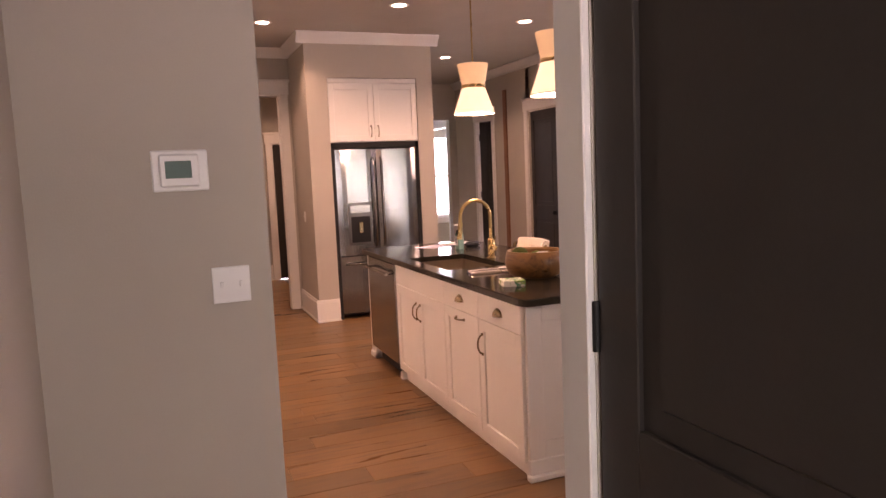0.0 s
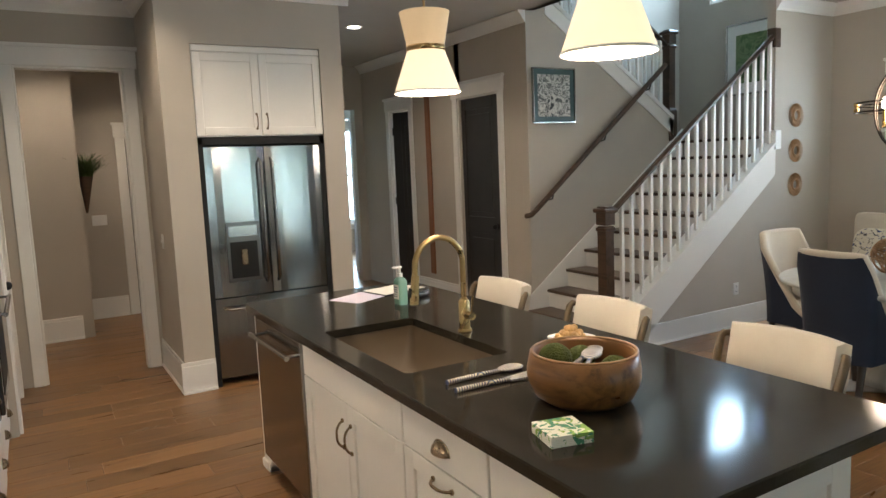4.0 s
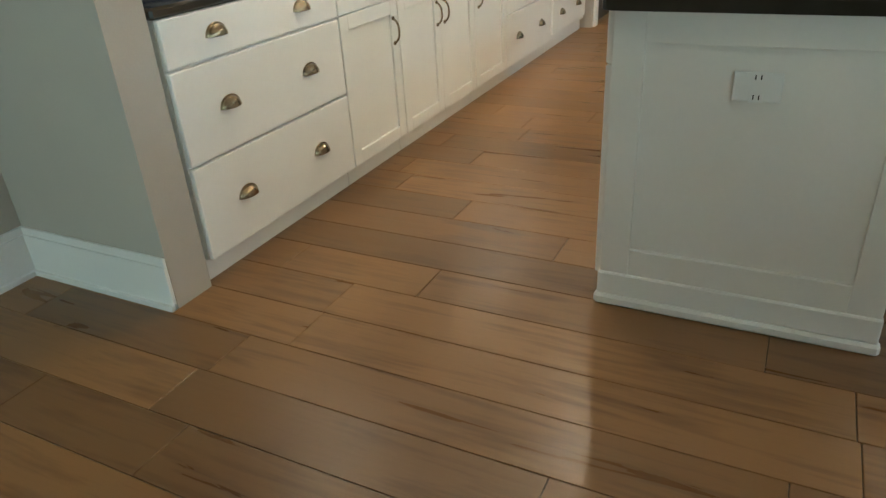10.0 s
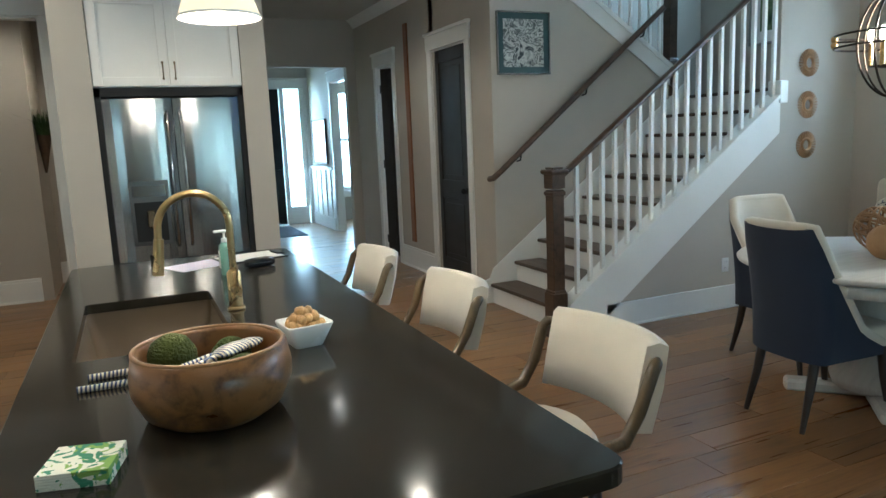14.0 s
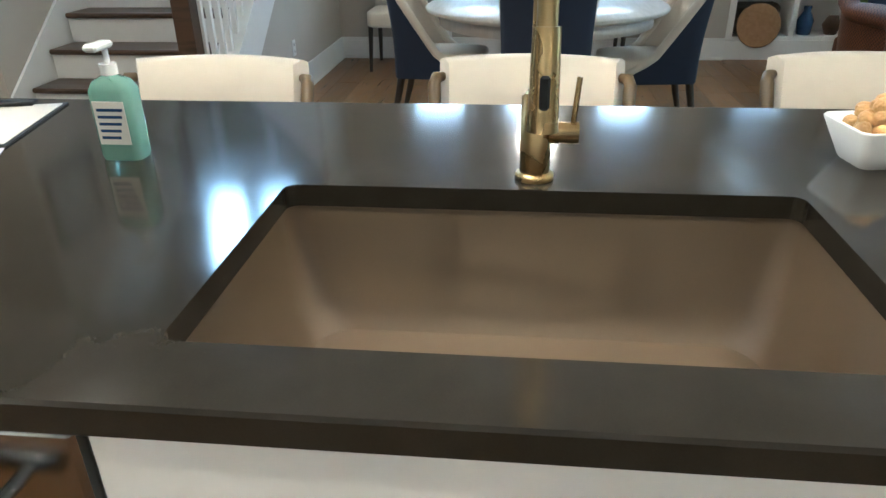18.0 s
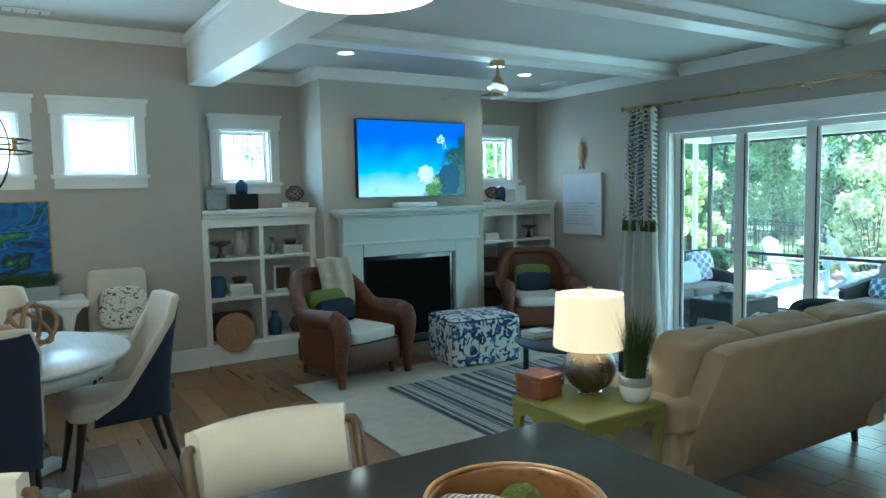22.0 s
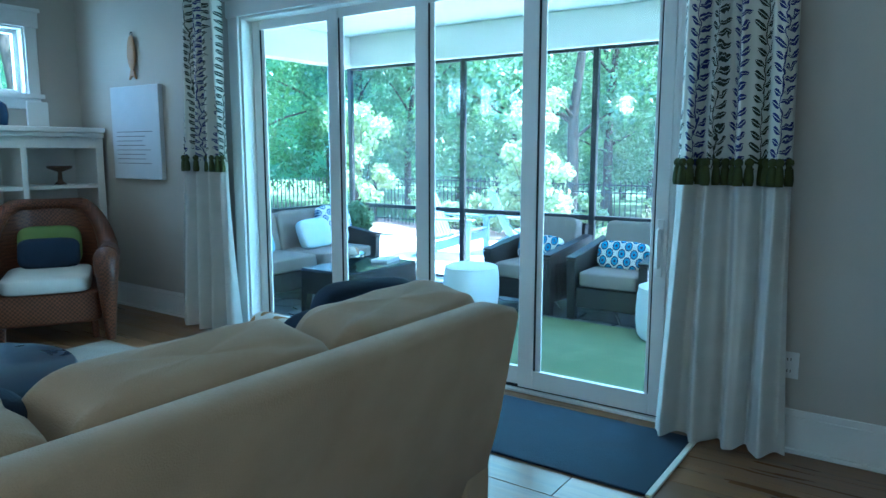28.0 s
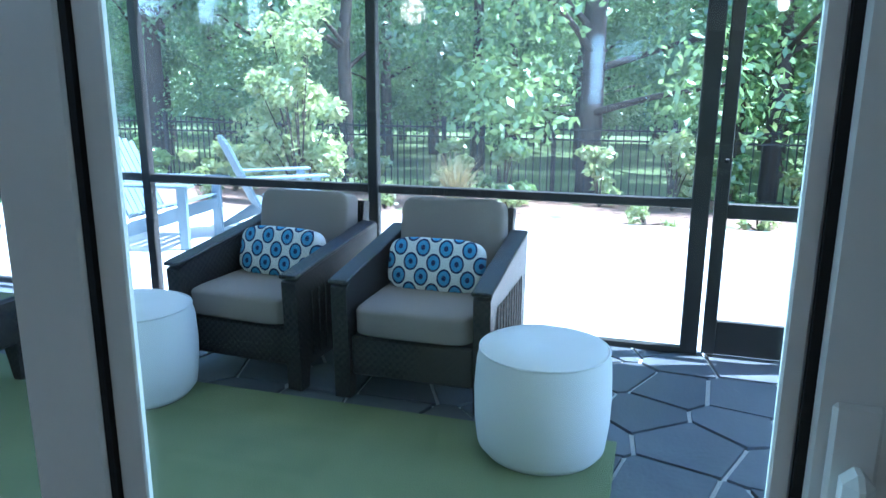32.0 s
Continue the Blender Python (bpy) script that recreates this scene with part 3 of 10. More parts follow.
def panel_door(name, w, h, label, x, y, turn, hinge_side=1, knob_z=0.95, z=0.01):
    """A two-panel charcoal door, hinged at its origin, running along +x."""
    ob = thing(name, x, y, z, label, "door", turn, kind="structure")
    b = B()
    t = 0.02
    st, mid = 0.12, 0.95
    b.box(0, -t, 0, st, t, h)
    b.box(w - st, -t, 0, w, t, h)
    b.box(st, -t, 0, w - st, t, 0.24)
    b.box(st, -t, mid - 0.09, w - st, t, mid + 0.09)
    b.box(st, -t, h - 0.13, w - st, t, h)
    part("door_frame", b, M_DOOR, ob)
    for za, zb in ((0.24, mid - 0.09), (mid + 0.09, h - 0.13)):
        p = B().box(st, -0.008, za, w - st, 0.008, zb, 0)
        p.box(st + 0.05, -0.014, za + 0.05, w - st - 0.05, 0.014, zb - 0.05, 0.006)
        part("panel", p, M_DOOR, ob)
    for s in (-1, 1):
        k = B().cyl((w - 0.065, s * 0.02, knob_z), (w - 0.065, s * 0.028, knob_z), 0.03)
        k.cyl((w - 0.065, s * 0.028, knob_z), (w - 0.065, s * 0.05, knob_z), 0.01)
        k.ball((w - 0.065, s * 0.062, knob_z), 0.028)
        part("knob", k, M_BLACKM, ob, "black round knob")
    for hz in (0.22, h * 0.5, h - 0.25):
        part("hinge", B().cyl((-0.006, hinge_side * 0.022, hz - 0.05), (-0.006, hinge_side * 0.022, hz + 0.05), 0.009, n=8), M_BLACKM, ob)
    return ob


# floor slab under the planks, and the ceilings
struct("subfloor", B().box(-2.2, SY - 0.1, -0.2, BX + 0.9, 15.2, -0.012, 0), M_BLACKM, "dark slab under the plank floor", "floor")
struct("ceiling", B().box(-2.2, 2.55, CL, DX + 0.1, MY + 0.05, CL + 0.12, 0).box(-2.2, MY + 0.05, CL, HX + 0.1, 15.2, CL + 0.12, 0).box(HX + 0.1, 11.1, CL, 7.5, 15.2, CL + 0.12, 0),
       M_CEIL, "flat greige painted ceiling", "ceiling")
struct("ceiling_living", B().box(-2.2, SY - T, LC, BX + 0.2, 2.55, LC + 0.34, 0), M_CEIL, "greige painted ceiling between white beams", "ceiling")
struct("ceiling_stair", B().box(HX + 0.1, MY + 0.05, 5.4, 9.2, 9.2, 5.5, 0), M_CEIL, "painted ceiling high over the stairs", "ceiling")

# kitchen
wall("wall_kitchen", WX - T, 2.34, WX, 7.05)
wall("wall_stub", WX - T - 0.1, 2.30, 0.485, 2.455)
wall("wall_passage", -0.34, SY, -0.22, 2.30)
wall("wall_entry", -0.22, 1.06, 0.97, 1.16, holes=[(-0.13, 0.935, 0, 2.44)])
casing("trim_entry", "y", 1.16, -0.13, 0.935, 2.44, 1, depth=0.10)
panel_door("door_entry", 0.86, 2.42, "open charcoal two-panel door at the entry", 0.958, 1.052, -90, -1)
wall("wall_room", 0.97, 1.06, 1.45, 1.16)
wall("wall_side", 1.33, SY, 1.45, 1.06)
wall("wall_start_south", -0.22, -1.4, 1.33, -1.28, holes=[(0.1, 1.0, 0.9, 2.1)])
lamp("sky_through_start_window", "AREA", look((0.55, -1.42, 1.5), (0.4, 1.5, 1.3)), 9, (0.70, 0.93, 0.95), size=0.85, size_y=1.15)
baseboard("baseboard_passage", -0.22, 1.16, -0.22, 2.30, (1, 0))
baseboard("baseboard_stub", -0.22, 2.30, 0.485, 2.30, (0, -1))
baseboard("baseboard_side", 1.45, SY, 1.45, 1.16, (1, 0))
# pantry door wall, opening, refrigerator housing
wall("wall_pantry", 0.42, 7.05, 0.54, 8.28, holes=[(7.18, 7.98, 0, 2.44)])
casing("trim_pantry", "x", 0.54, 7.18, 7.98, 2.44, 1)
panel_door("door_pantry", 0.76, 2.42, "closed charcoal two-panel pantry door with black hinges", 0.50, 7.96, -90, 1)
wall("wall_pantry_return", WX - T, 7.05, 0.42, 7.15)
wall("wall_opening", 0.54, 8.24, 1.62, 8.36, holes=[(0.72, 1.50, 0, 2.52)])
casing("trim_opening", "y", 8.24, 0.72, 1.50, 2.52, -1)
wall("wall_fridge_side", 1.62, FY, 1.74, 8.36)
wall("wall_fridge_front", 1.74, FY, 3.02, FY + 0.10, holes=[(1.845, 2.835, 0, 2.58)])
wall("wall_fridge_end", 2.90, FY + 0.10, 3.02, 8.36)
wall("wall_fridge_back", 1.74, 8.24, 2.90, 8.36)
baseboard("baseboard_fridge_side", 1.62, FY, 1.62, 8.24, (-1, 0), 0.24)
baseboard("baseboard_fridge_front", 1.592, FY, 1.845, FY, (0, -1), 0.24)
crown("crown_fridge", ((1.62 - 0.08, FY), (3.02 + 0.08, FY)), (0, -1))
crown("crown_fridge_side", ((1.62, FY), (1.62, 8.24)), (-1, 0))
crown("crown_opening", ((0.54, 8.24), (1.62, 8.24)), (0, -1))
crown("crown_pantry", ((0.54, 7.05), (0.54, 8.24)), (1, 0))
crown("crown_kitchen", ((WX, 2.455), (WX, 7.05)), (1, 0))
# passage behind the opening
wall("wall_niche_back", 0.0, 9.90, 1.10, 10.02)
wall("wall_niche_return", 1.10, 9.90, 1.20, 10.9)
wall("wall_niche_far", 1.10, 10.9, 2.9, 11.02, holes=[(1.75, 2.5, 0, 2.1)])
wall("wall_niche_left", -0.12, 8.36, 0.0, 10.02)
wall("wall_niche_front", 0.0, 8.24, 0.54, 8.36)
wall("wall_niche_right", 2.90, 8.36, 3.02, 10.9)
casing("trim_niche_door", "y", 10.9, 1.75, 2.5, 2.1, -1)
panel_door("door_niche", 0.74, 2.09, "closed charcoal door at the end of the passage", 1.755, 10.94, 0, -1)
baseboard("baseboard_niche", 0.0, 9.90, 1.10, 9.90, (0, -1), 0.24)
baseboard("baseboard_niche_far", 1.20, 10.9, 1.65, 10.9, (0, -1), 0.24)

# hall to the front door
wall("wall_hall_doors", HX, AY + 0.101, HX + T, 11.1, holes=[(7.78, 8.56, 0, 2.34), (9.70, 10.25, 0, 2.34)])
casing("trim_hall_near", "x", HX, 7.78, 8.56, 2.34, -1)
casing("trim_hall_far", "x", HX, 9.70, 10.25, 2.34, -1)
panel_door("door_hall_near", 0.76, 2.32, "closed charcoal two-panel closet door in the hall", HX + 0.03, 8.55, -90, -1)
panel_door("door_hall_far", 0.72, 2.32, "charcoal door standing ajar in the hall", HX + 0.05, 10.24, -60, -1)
crown("crown_hall", ((HX, AY), (HX, 11.1)), (-1, 0))
baseboard("baseboard_hall_mid", HX, 8.66, HX, 9.60, (-1, 0), 0.24)
wall("wall_hall_cross", 4.79, 11.1, 5.22, 11.22)
wall("wall_hall_left", 3.02, 8.36, 3.10, 11.1)
wall("wall_hall_head", 3.02, 11.1, 4.79, 11.22, 2.44, CL)
wall("wall_foyer_left", 2.9, 11.22, 3.02, 14.6)
wall("wall_foyer_right", 5.10, 11.22, 5.22, 14.6, holes=[(12.0, 13.05, 0, 2.4)])
wall("wall_front", 2.9, 14.6, 7.4, 14.72, holes=[(3.64, 5.04, 0, 2.44), (5.45, 6.75, 0.55, 2.4)])
wall("wall_study_side", 7.3, 11.3, 7.42, 14.6)
wall("wall_study_back", 5.22, 11.2, 7.42, 11.3)

# stair well
wall("wall_stair_side", 8.42, MY, 8.54, 8.6, 0, 5.4, holes=[(6.86, 7.38, 3.5, 4.5), (7.48, 8.02, 3.5, 4.5)])
wall("wall_stair_south", DX + 0.1, MY + 0.02, 8.42, MY + 0.12, 0, 5.4)
wall("wall_stair_south_high", HX - 0.02, MY, DX + 0.1, MY + 0.10, CL, 5.4)
wall("wall_stair_north", HX, 8.5, 8.54, 8.6, 0, 5.4)
wall("wall_stair_west_high", HX, MY + 0.10, HX + 0.1, 8.5, CL, 5.4)

# dining and fireplace wall, living room
WZ0, WZ1 = 1.80, 2.30
DWIN = [(4.89, 5.43), (4.00, 4.54), (3.135, 3.68)]
wall("wall_dining", DX, 2.60, DX + 0.16, MY + 0.02, holes=[(a, c, WZ0, WZ1) for a, c in DWIN])
wall("wall_alcove_side", DX + 0.16, 2.60, BX + 0.16, 2.72, 0, LC + 0.2)
FB0, FB1, FXX = -0.44, 1.48, 7.62
wall("wall_fire_back", BX, SY, BX + 0.16, 2.60, 0, LC + 0.2, holes=[(1.80, 2.31, 1.73, 2.25), (-1.30, -0.80, 1.73, 2.25)])
wall("wall_chimney", FXX, FB0, BX, FB1, 0, LC + 0.1)
SLX0, SLX1, SLZ = 3.16, 6.11, 2.17
wall("wall_slider", 1.33, SY - T, BX + 0.16, SY, 0, LC + 0.2, holes=[(SLX0, SLX1, 0, SLZ)])
struct("beam_main", B().box(1.45, 2.42, 2.60, DX + 0.02, 2.66, CL, 0.004).box(1.45, 2.40, LC - 0.07, BX, 2.42, LC, 0.004).box(1.45, 2.66, CL - 0.08, DX, 2.70, CL, 0.01), M_TRIM, "large white boxed ceiling beam between kitchen and living room", "beam")
for i, bx in enumerate((2.78, 4.42, 6.06)):
    bb = B().box(bx - 0.10, SY + 0.001, 2.70, bx + 0.10, 2.42, LC, 0.004)
    for s in (-1, 1):
        bb.prism([(bx + s * 0.10, LC), (bx + s * 0.10, LC - 0.07), (bx + s * 0.115, LC - 0.07), (bx + s * 0.16, LC - 0.015), (bx + s * 0.16, LC)], 1, SY + 0.08, 2.40)
    struct("beam_%d" % (i + 1), bb, M_TRIM, "white boxed ceiling beam with crown moulding", "beam")
crown("crown_slider", ((1.45, SY), (BX, SY)), (0, 1), LC)
crown("crown_fire_left", ((BX, FB1), (BX, 2.60)), (-1, 0), LC)
crown("crown_fire_right", ((BX, SY), (BX, FB0)), (-1, 0), LC)
crown("crown_chimney", ((FXX, FB0 - 0.08), (FXX, FB1 + 0.08)), (-1, 0), LC)
crown("crown_chimney_l", ((FXX, FB1), (BX, FB1)), (0, 1), LC)
crown("crown_chimney_r", ((FXX, FB0), (BX, FB0)), (0, -1), LC)
crown("crown_dining", ((DX, 2.66), (DX, MY)), (-1, 0))
crown("crown_stairside", ((6.9, MY), (DX, MY)), (0, -1))
baseboard("baseboard_dining", DX, 2.60, DX, MY, (-1, 0))
baseboard("baseboard_slider_r", 1.45, SY, SLX0 - 0.1, SY, (0, 1))
baseboard("baseboard_slider_l", SLX1 + 0.1, SY, BX, SY, (0, 1))


def window(name, axis, face, a0, a1, z0, z1, out, lights=1):
    """A fixed window in a wall: frame, panes, sill and casing on the room side."""
    casing("trim_" + name, axis, face, a0, a1, z1, out, z0=z0, sill=True, head=0.12, depth=0.16)
    ob = thing(name, 0, 0, 0, "small fixed window with a white frame, bright daylight behind", "window", kind="structure")
    d = -0.09 * out
    fr, gl = B(), B()
    def bx(b, u0, u1, za, zb, t):
        if axis == "x":
            b.box(face + d - t, u0, za, face + d + t, u1, zb, 0.002)
        else:
            b.box(u0, face + d - t, za, u1, face + d + t, zb, 0.002)
    f = 0.035
    bx(fr, a0 + 0.018, a0 + 0.018 + f, z0, z1 - 0.018, 0.02)
    bx(fr, a1 - 0.018 - f, a1 - 0.018, z0, z1 - 0.018, 0.02)
    bx(fr, a0 + 0.018 + f, a1 - 0.018 - f, z0, z0 + f, 0.02)
    bx(fr, a0 + 0.018 + f, a1 - 0.018 - f, z1 - 0.018 - f, z1 - 0.018, 0.02)
    for k in range(1, lights):
        u = a0 + (a1 - a0) * k / lights
        bx(fr, u - 0.008, u + 0.008, z0 + f, z1 - 0.018 - f, 0.012)
    part("window_frame", fr, M_TRIM, ob)
    bx(gl, a0 + 0.018 + f, a1 - 0.018 - f, z0 + f, z1 - 0.018 - f, 0.003)
    p = part("pane", gl, M_PANE, ob)
    p.visible_shadow = False
    return ob


for i, (a, c) in enumerate(DWIN):
    window("window_dining_%d" % (i + 1), "x", DX, a, c, WZ0, WZ1, -1)
window("window_fire_left", "x", BX, 1.80, 2.31, 1.73, 2.25, -1, 3)
window("window_fire_right", "x", BX, -1.30, -0.80, 1.73, 2.25, -1, 3)

# ---- kitchen cabinets ----
def rrect(x0, y0, x1, y1, r, n=5):
    pts = []
    for cx, cy, a in ((x1 - r, y1 - r, 0), (x0 + r, y1 - r, 90), (x0 + r, y0 + r, 180), (x1 - r, y0 + r, 270)):
        for i in range(n + 1):
            t = radians(a + 90 * i / n)
            pts.append((cx + r * math.cos(t), cy + r * math.sin(t)))
    return pts


def loft(b, loops, smooth=True, cap0=False, cap1=False):
    n = len(loops[0])
    vs = [p for lp in loops for p in lp]
    fs = [(j * n + i, j * n + (i + 1) % n, (j + 1) * n + (i + 1) % n, (j + 1) * n + i) for j in range(len(loops) - 1) for i in range(n)]
    b.add(vs, fs, smooth)
    if cap0:
        b.add(loops[0], [list(range(n))[::-1]])
    if cap1:
        b.add(loops[-1], [list(range(n))])
    return b


def framed(name, parent, x0, x1, z0, z1, y=0.0, rail=0.06, t=0.02, m=None):
    """A framed front: a sunk panel that carries two stiles and two rails as parts of their own."""
    place = m or Matrix()
    ob = part(name, B().box(x0 + rail, y - t * 0.45, z0 + rail, x1 - rail, y, z1 - rail, 0).move(place), M_CAB, parent)
    for a, c in ((x0, x0 + rail), (x1 - rail, x1)):
        part("stile", B().box(a, y - t, z0, c, y, z1, 0.002).move(place), M_CAB, ob)
    for a, c in ((z0, z0 + rail), (z1 - rail, z1)):
        part("rail", B().box(x0 + rail, y - t, a, x1 - rail, y, c, 0.002).move(place), M_CAB, ob)
    return ob


def cup_pull(x, z, y=-0.02):
    b = B()
    rx, ry, rz = 0.046, 0.028, 0.038
    def f(u, v, k=1.0):
        a, w = math.pi * u, math.pi / 2 * v
        return (x + rx * k * math.cos(a), y - ry * k * math.sin(a) * math.cos(w), z + rz * k * math.sin(a) * math.sin(w) - 0.01)
    b.grid(lambda u, v: f(u, v), 14, 6)
    b.grid(lambda u, v: f(1 - u, v, 0.9), 14, 6)
    b.tube([(x + rx * 1.03 * math.cos(math.pi * i / 14), y - 0.001, z - 0.01 + rz * 1.03 * math.sin(math.pi * i / 14)) for i in range(15)], 0.003, 6)
    return b


def bow_pull(x, z, length=0.11, vertical=True, y=-0.02):
    b = B()
    pts = []
    for i in range(11):
        u = i / 10 * 2 - 1
        d = y - 0.004 - 0.026 * (1 - abs(u) ** 3)
        pts.append((x, d, z + u * length / 2) if vertical else (x + u * length / 2, d, z))
    b.tube(pts, 0.005, 8)
    for s in (-1, 1):
        p = (x, y, z + s * length / 2) if vertical else (x + s * length / 2, y, z)
        b.cyl(p, (p[0], p[1] - 0.006, p[2]), 0.009, n=10)
    return b


def cabinet(name, x, y, turn, w, depth, z0, z1, fronts, label, category="cabinet", group="", toe=0.09, low=0.0):
    """A cabinet unit looking to its local -y. fronts: (kind, x0, x1, z0, z1, pulls)."""
    ob = thing(name, x, y, 0, label, category, turn, group)
    b = B().box(0.001, 0.001, z0 + toe, w - 0.001, depth, z1 - low, 0)
    if low:
        b.box(0.001, 0.001, z1 - low, w - 0.001, 0.018, z1, 0)
    if toe:
        b.box(0.001, 0.03, z0, w - 0.001, depth, z0 + toe, 0)
    part("body", b, M_CAB, ob)
    for kind, x0, x1, za, zb, pulls in fronts:
        if kind == "drawer":
            fo = part(kind, B().box(x0 + 0.002, -0.02, za + 0.002, x1 - 0.002, 0, zb - 0.002, 0.003), M_CAB, ob)
        else:
            fo = framed(kind, ob, x0 + 0.002, x1 - 0.002, za + 0.002, zb - 0.002)
        for pk, px, pz in pulls:
            if pk == "cup":
                part("cup_pull", cup_pull(px, pz), M_PULL, fo, "aged nickel cup pull")
            else:
                part("handle", bow_pull(px, pz, vertical=pk == "v"), M_PULL, fo, "aged nickel bow handle")
    return ob


G = "base cabinets along the kitchen wall"
ZT, ZD = 0.885, 0.735
def d3(w):
    out = []
    for za, zb in ((0.735, 0.885), (0.425, 0.73), (0.09, 0.42)):
        zc = (za + zb) / 2 - (0 if zb > 0.8 else 0.0)
        out.append(("drawer", 0, w, za, zb, [("cup", w * 0.25, zc), ("cup", w * 0.75, zc)]))
    return out
def dd(w, side):
    hx = w - 0.05 if side == "r" else 0.05
    return [("drawer", 0, w, ZD, ZT, [("cup", w / 2, 0.80)]), ("door", 0, w, 0.09, ZD, [("v", hx, 0.60)])]
cabinet("base_cabinet", CF, 2.475, 90, 0.905, 0.62, 0, ZT, d3(0.905), "white three-drawer base cabinet with nickel cup pulls", group=G)
cabinet("base_cabinet", CF, 3.385, 90, 0.47, 0.62, 0, ZT, dd(0.47, "r"), "narrow white base cabinet with one drawer and door", group=G)
cabinet("base_cabinet", CF, 3.86, 90, 0.85, 0.62, 0, ZT,
        [("drawer", 0, 0.85, ZD, ZT, []), ("door", 0, 0.425, 0.09, ZD, [("v", 0.385, 0.60)]), ("door", 0.425, 0.85, 0.09, ZD, [("v", 0.465, 0.60)])],
        "white cooktop base cabinet with two panelled doors", group=G)
cabinet("base_cabinet", CF, 4.715, 90, 0.475, 0.62, 0, ZT, dd(0.475, "l"), "white base cabinet with one drawer over a door", group=G)
cabinet("base_cabinet", CF, 5.195, 90, 0.885, 0.62, 0, ZT, d3(0.885), "white three-drawer base cabinet beside the wall oven", group=G)
single("worktop", B().box(WX + 0.002, 2.46, 0.886, CF + 0.022, 6.082, CH, 0.008), M_QUARTZ, 0, 0, 0, "long honed dark grey quartz worktop on the wall cabinets", "worktop")

# tall oven cabinet
tall = cabinet("oven_cabinet", CF, 6.085, 90, 0.915, 0.62, 0, 2.50,
               [("door", 0.03, 0.457, 1.70, 2.48, [("v", 0.415, 1.80)]), ("door", 0.458, 0.885, 1.70, 2.48, [("v", 0.50, 1.80)]),
                ("drawer", 0.03, 0.885, 0.12, 0.385, [("cup", 0.25, 0.25), ("cup", 0.67, 0.25)])],
               "tall white cabinet holding the wall ovens")
b = B().box(-0.012, -0.02, 2.50, 0.927, 0.60, 2.53, 0.004).box(-0.03, -0.04, 2.53, 0.945, 0.62, 2.56, 0.008)
part("cornice", b, M_CAB, tall)
mw = thing("microwave", CF, 6.085, 0, "built-in black glass microwave with steel trim", "microwave", 90)
part("trim", B().box(0.04, -0.022, 1.17, 0.875, 0.0, 1.66, 0.003), M_STEELD, mw)
part("door", B().box(0.06, -0.04, 1.20, 0.70, -0.022, 1.64, 0.004), M_BLACK, mw, "black glass door")
part("window", B().box(0.13, -0.043, 1.27, 0.63, -0.040, 1.57, 0.001), M_BLACKM, mw)
part("control_panel", B().box(0.71, -0.04, 1.20, 0.86, -0.022, 1.64, 0.004), M_BLACK, mw)
ov = thing("wall_oven", CF, 6.085, 0, "built-in wall oven with black glass door and steel bar handle", "oven", 90)
part("frame", B().box(0.04, -0.022, 0.40, 0.875, 0.0, 1.155, 0.003), M_STEEL, ov)
part("control_panel", B().box(0.05, -0.04, 1.01, 0.865, -0.022, 1.14, 0.004), M_BLACK, ov)
od = part("door", B().box(0.05, -0.045, 0.42, 0.865, -0.022, 1.0, 0.005), M_BLACK, ov, "black glass oven door")
part("window", B().box(0.16, -0.048, 0.50, 0.755, -0.045, 0.86, 0.001), M_BLACKM, od)
hb = B().cyl((0.10, -0.095, 0.945), (0.815, -0.095, 0.945), 0.012, n=14)
for sx in (0.13, 0.785):
    hb.cyl((sx, -0.045, 0.945), (sx, -0.095, 0.945), 0.008, n=10)
part("handle", hb, M_STEEL, od, "steel bar handle")

# wall cabinets, 0.35 deep
UF = 0.20
G = "wall cabinets over the worktop"
def upper(y, w, fronts, label):
    ob = cabinet("wall_cabinet", UF, y, 90, w, 0.345, 1.435, 2.46, fronts, label, group=G, toe=0)
    part("light_rail", B().box(0.002, -0.018, 1.405, w - 0.002, 0.0, 1.434, 0.002), M_CAB, ob)
    part("cornice", B().box(0, -0.024, 2.46, w, 0.345, 2.49, 0.004).box(-0.0, -0.045, 2.49, w, 0.345, 2.53, 0.01), M_CAB, ob)
    return ob
upper(2.475, 0.91, [("door", 0, 0.47, 1.435, 2.46, [("v", 0.43, 1.53)]), ("door", 0.47, 0.91, 1.435, 2.46, [("v", 0.51, 1.53)])], "white double-door wall cabinet with bow handles")
upper(3.387, 0.355, [("door", 0, 0.355, 1.435, 2.46, [("v", 0.315, 1.53)])], "narrow white wall cabinet beside the range hood")
upper(4.69, 0.375, [("door", 0, 0.375, 1.435, 2.46, [("v", 0.045, 1.53)])], "narrow white wall cabinet beside the range hood")
upper(5.067, 0.915, [("door", 0, 0.457, 1.435, 2.46, [("v", 0.417, 1.53)]), ("door", 0.457, 0.915, 1.435, 2.46, [("v", 0.497, 1.53)])], "white double-door wall cabinet beside the oven cabinet")
for yy, w in ((2.50, 1.2), (4.72, 1.2)):
    s = single("under_cabinet_light", B().box(0, 0, -0.012, 0.04, w, 0, 0.002), glow_mat("strip_glow", (1.0, 0.84, 0.62), 6.0), 0.0, yy, 1.433,
               "thin warm light strip under the wall cabinets", "light strip")
    lamp("strip_lamp", "AREA", look((0.02, yy + w / 2, 1.418), (0.0, yy + w / 2, 0)), 1.6, WARM, size=0.04, size_y=w * 0.9)

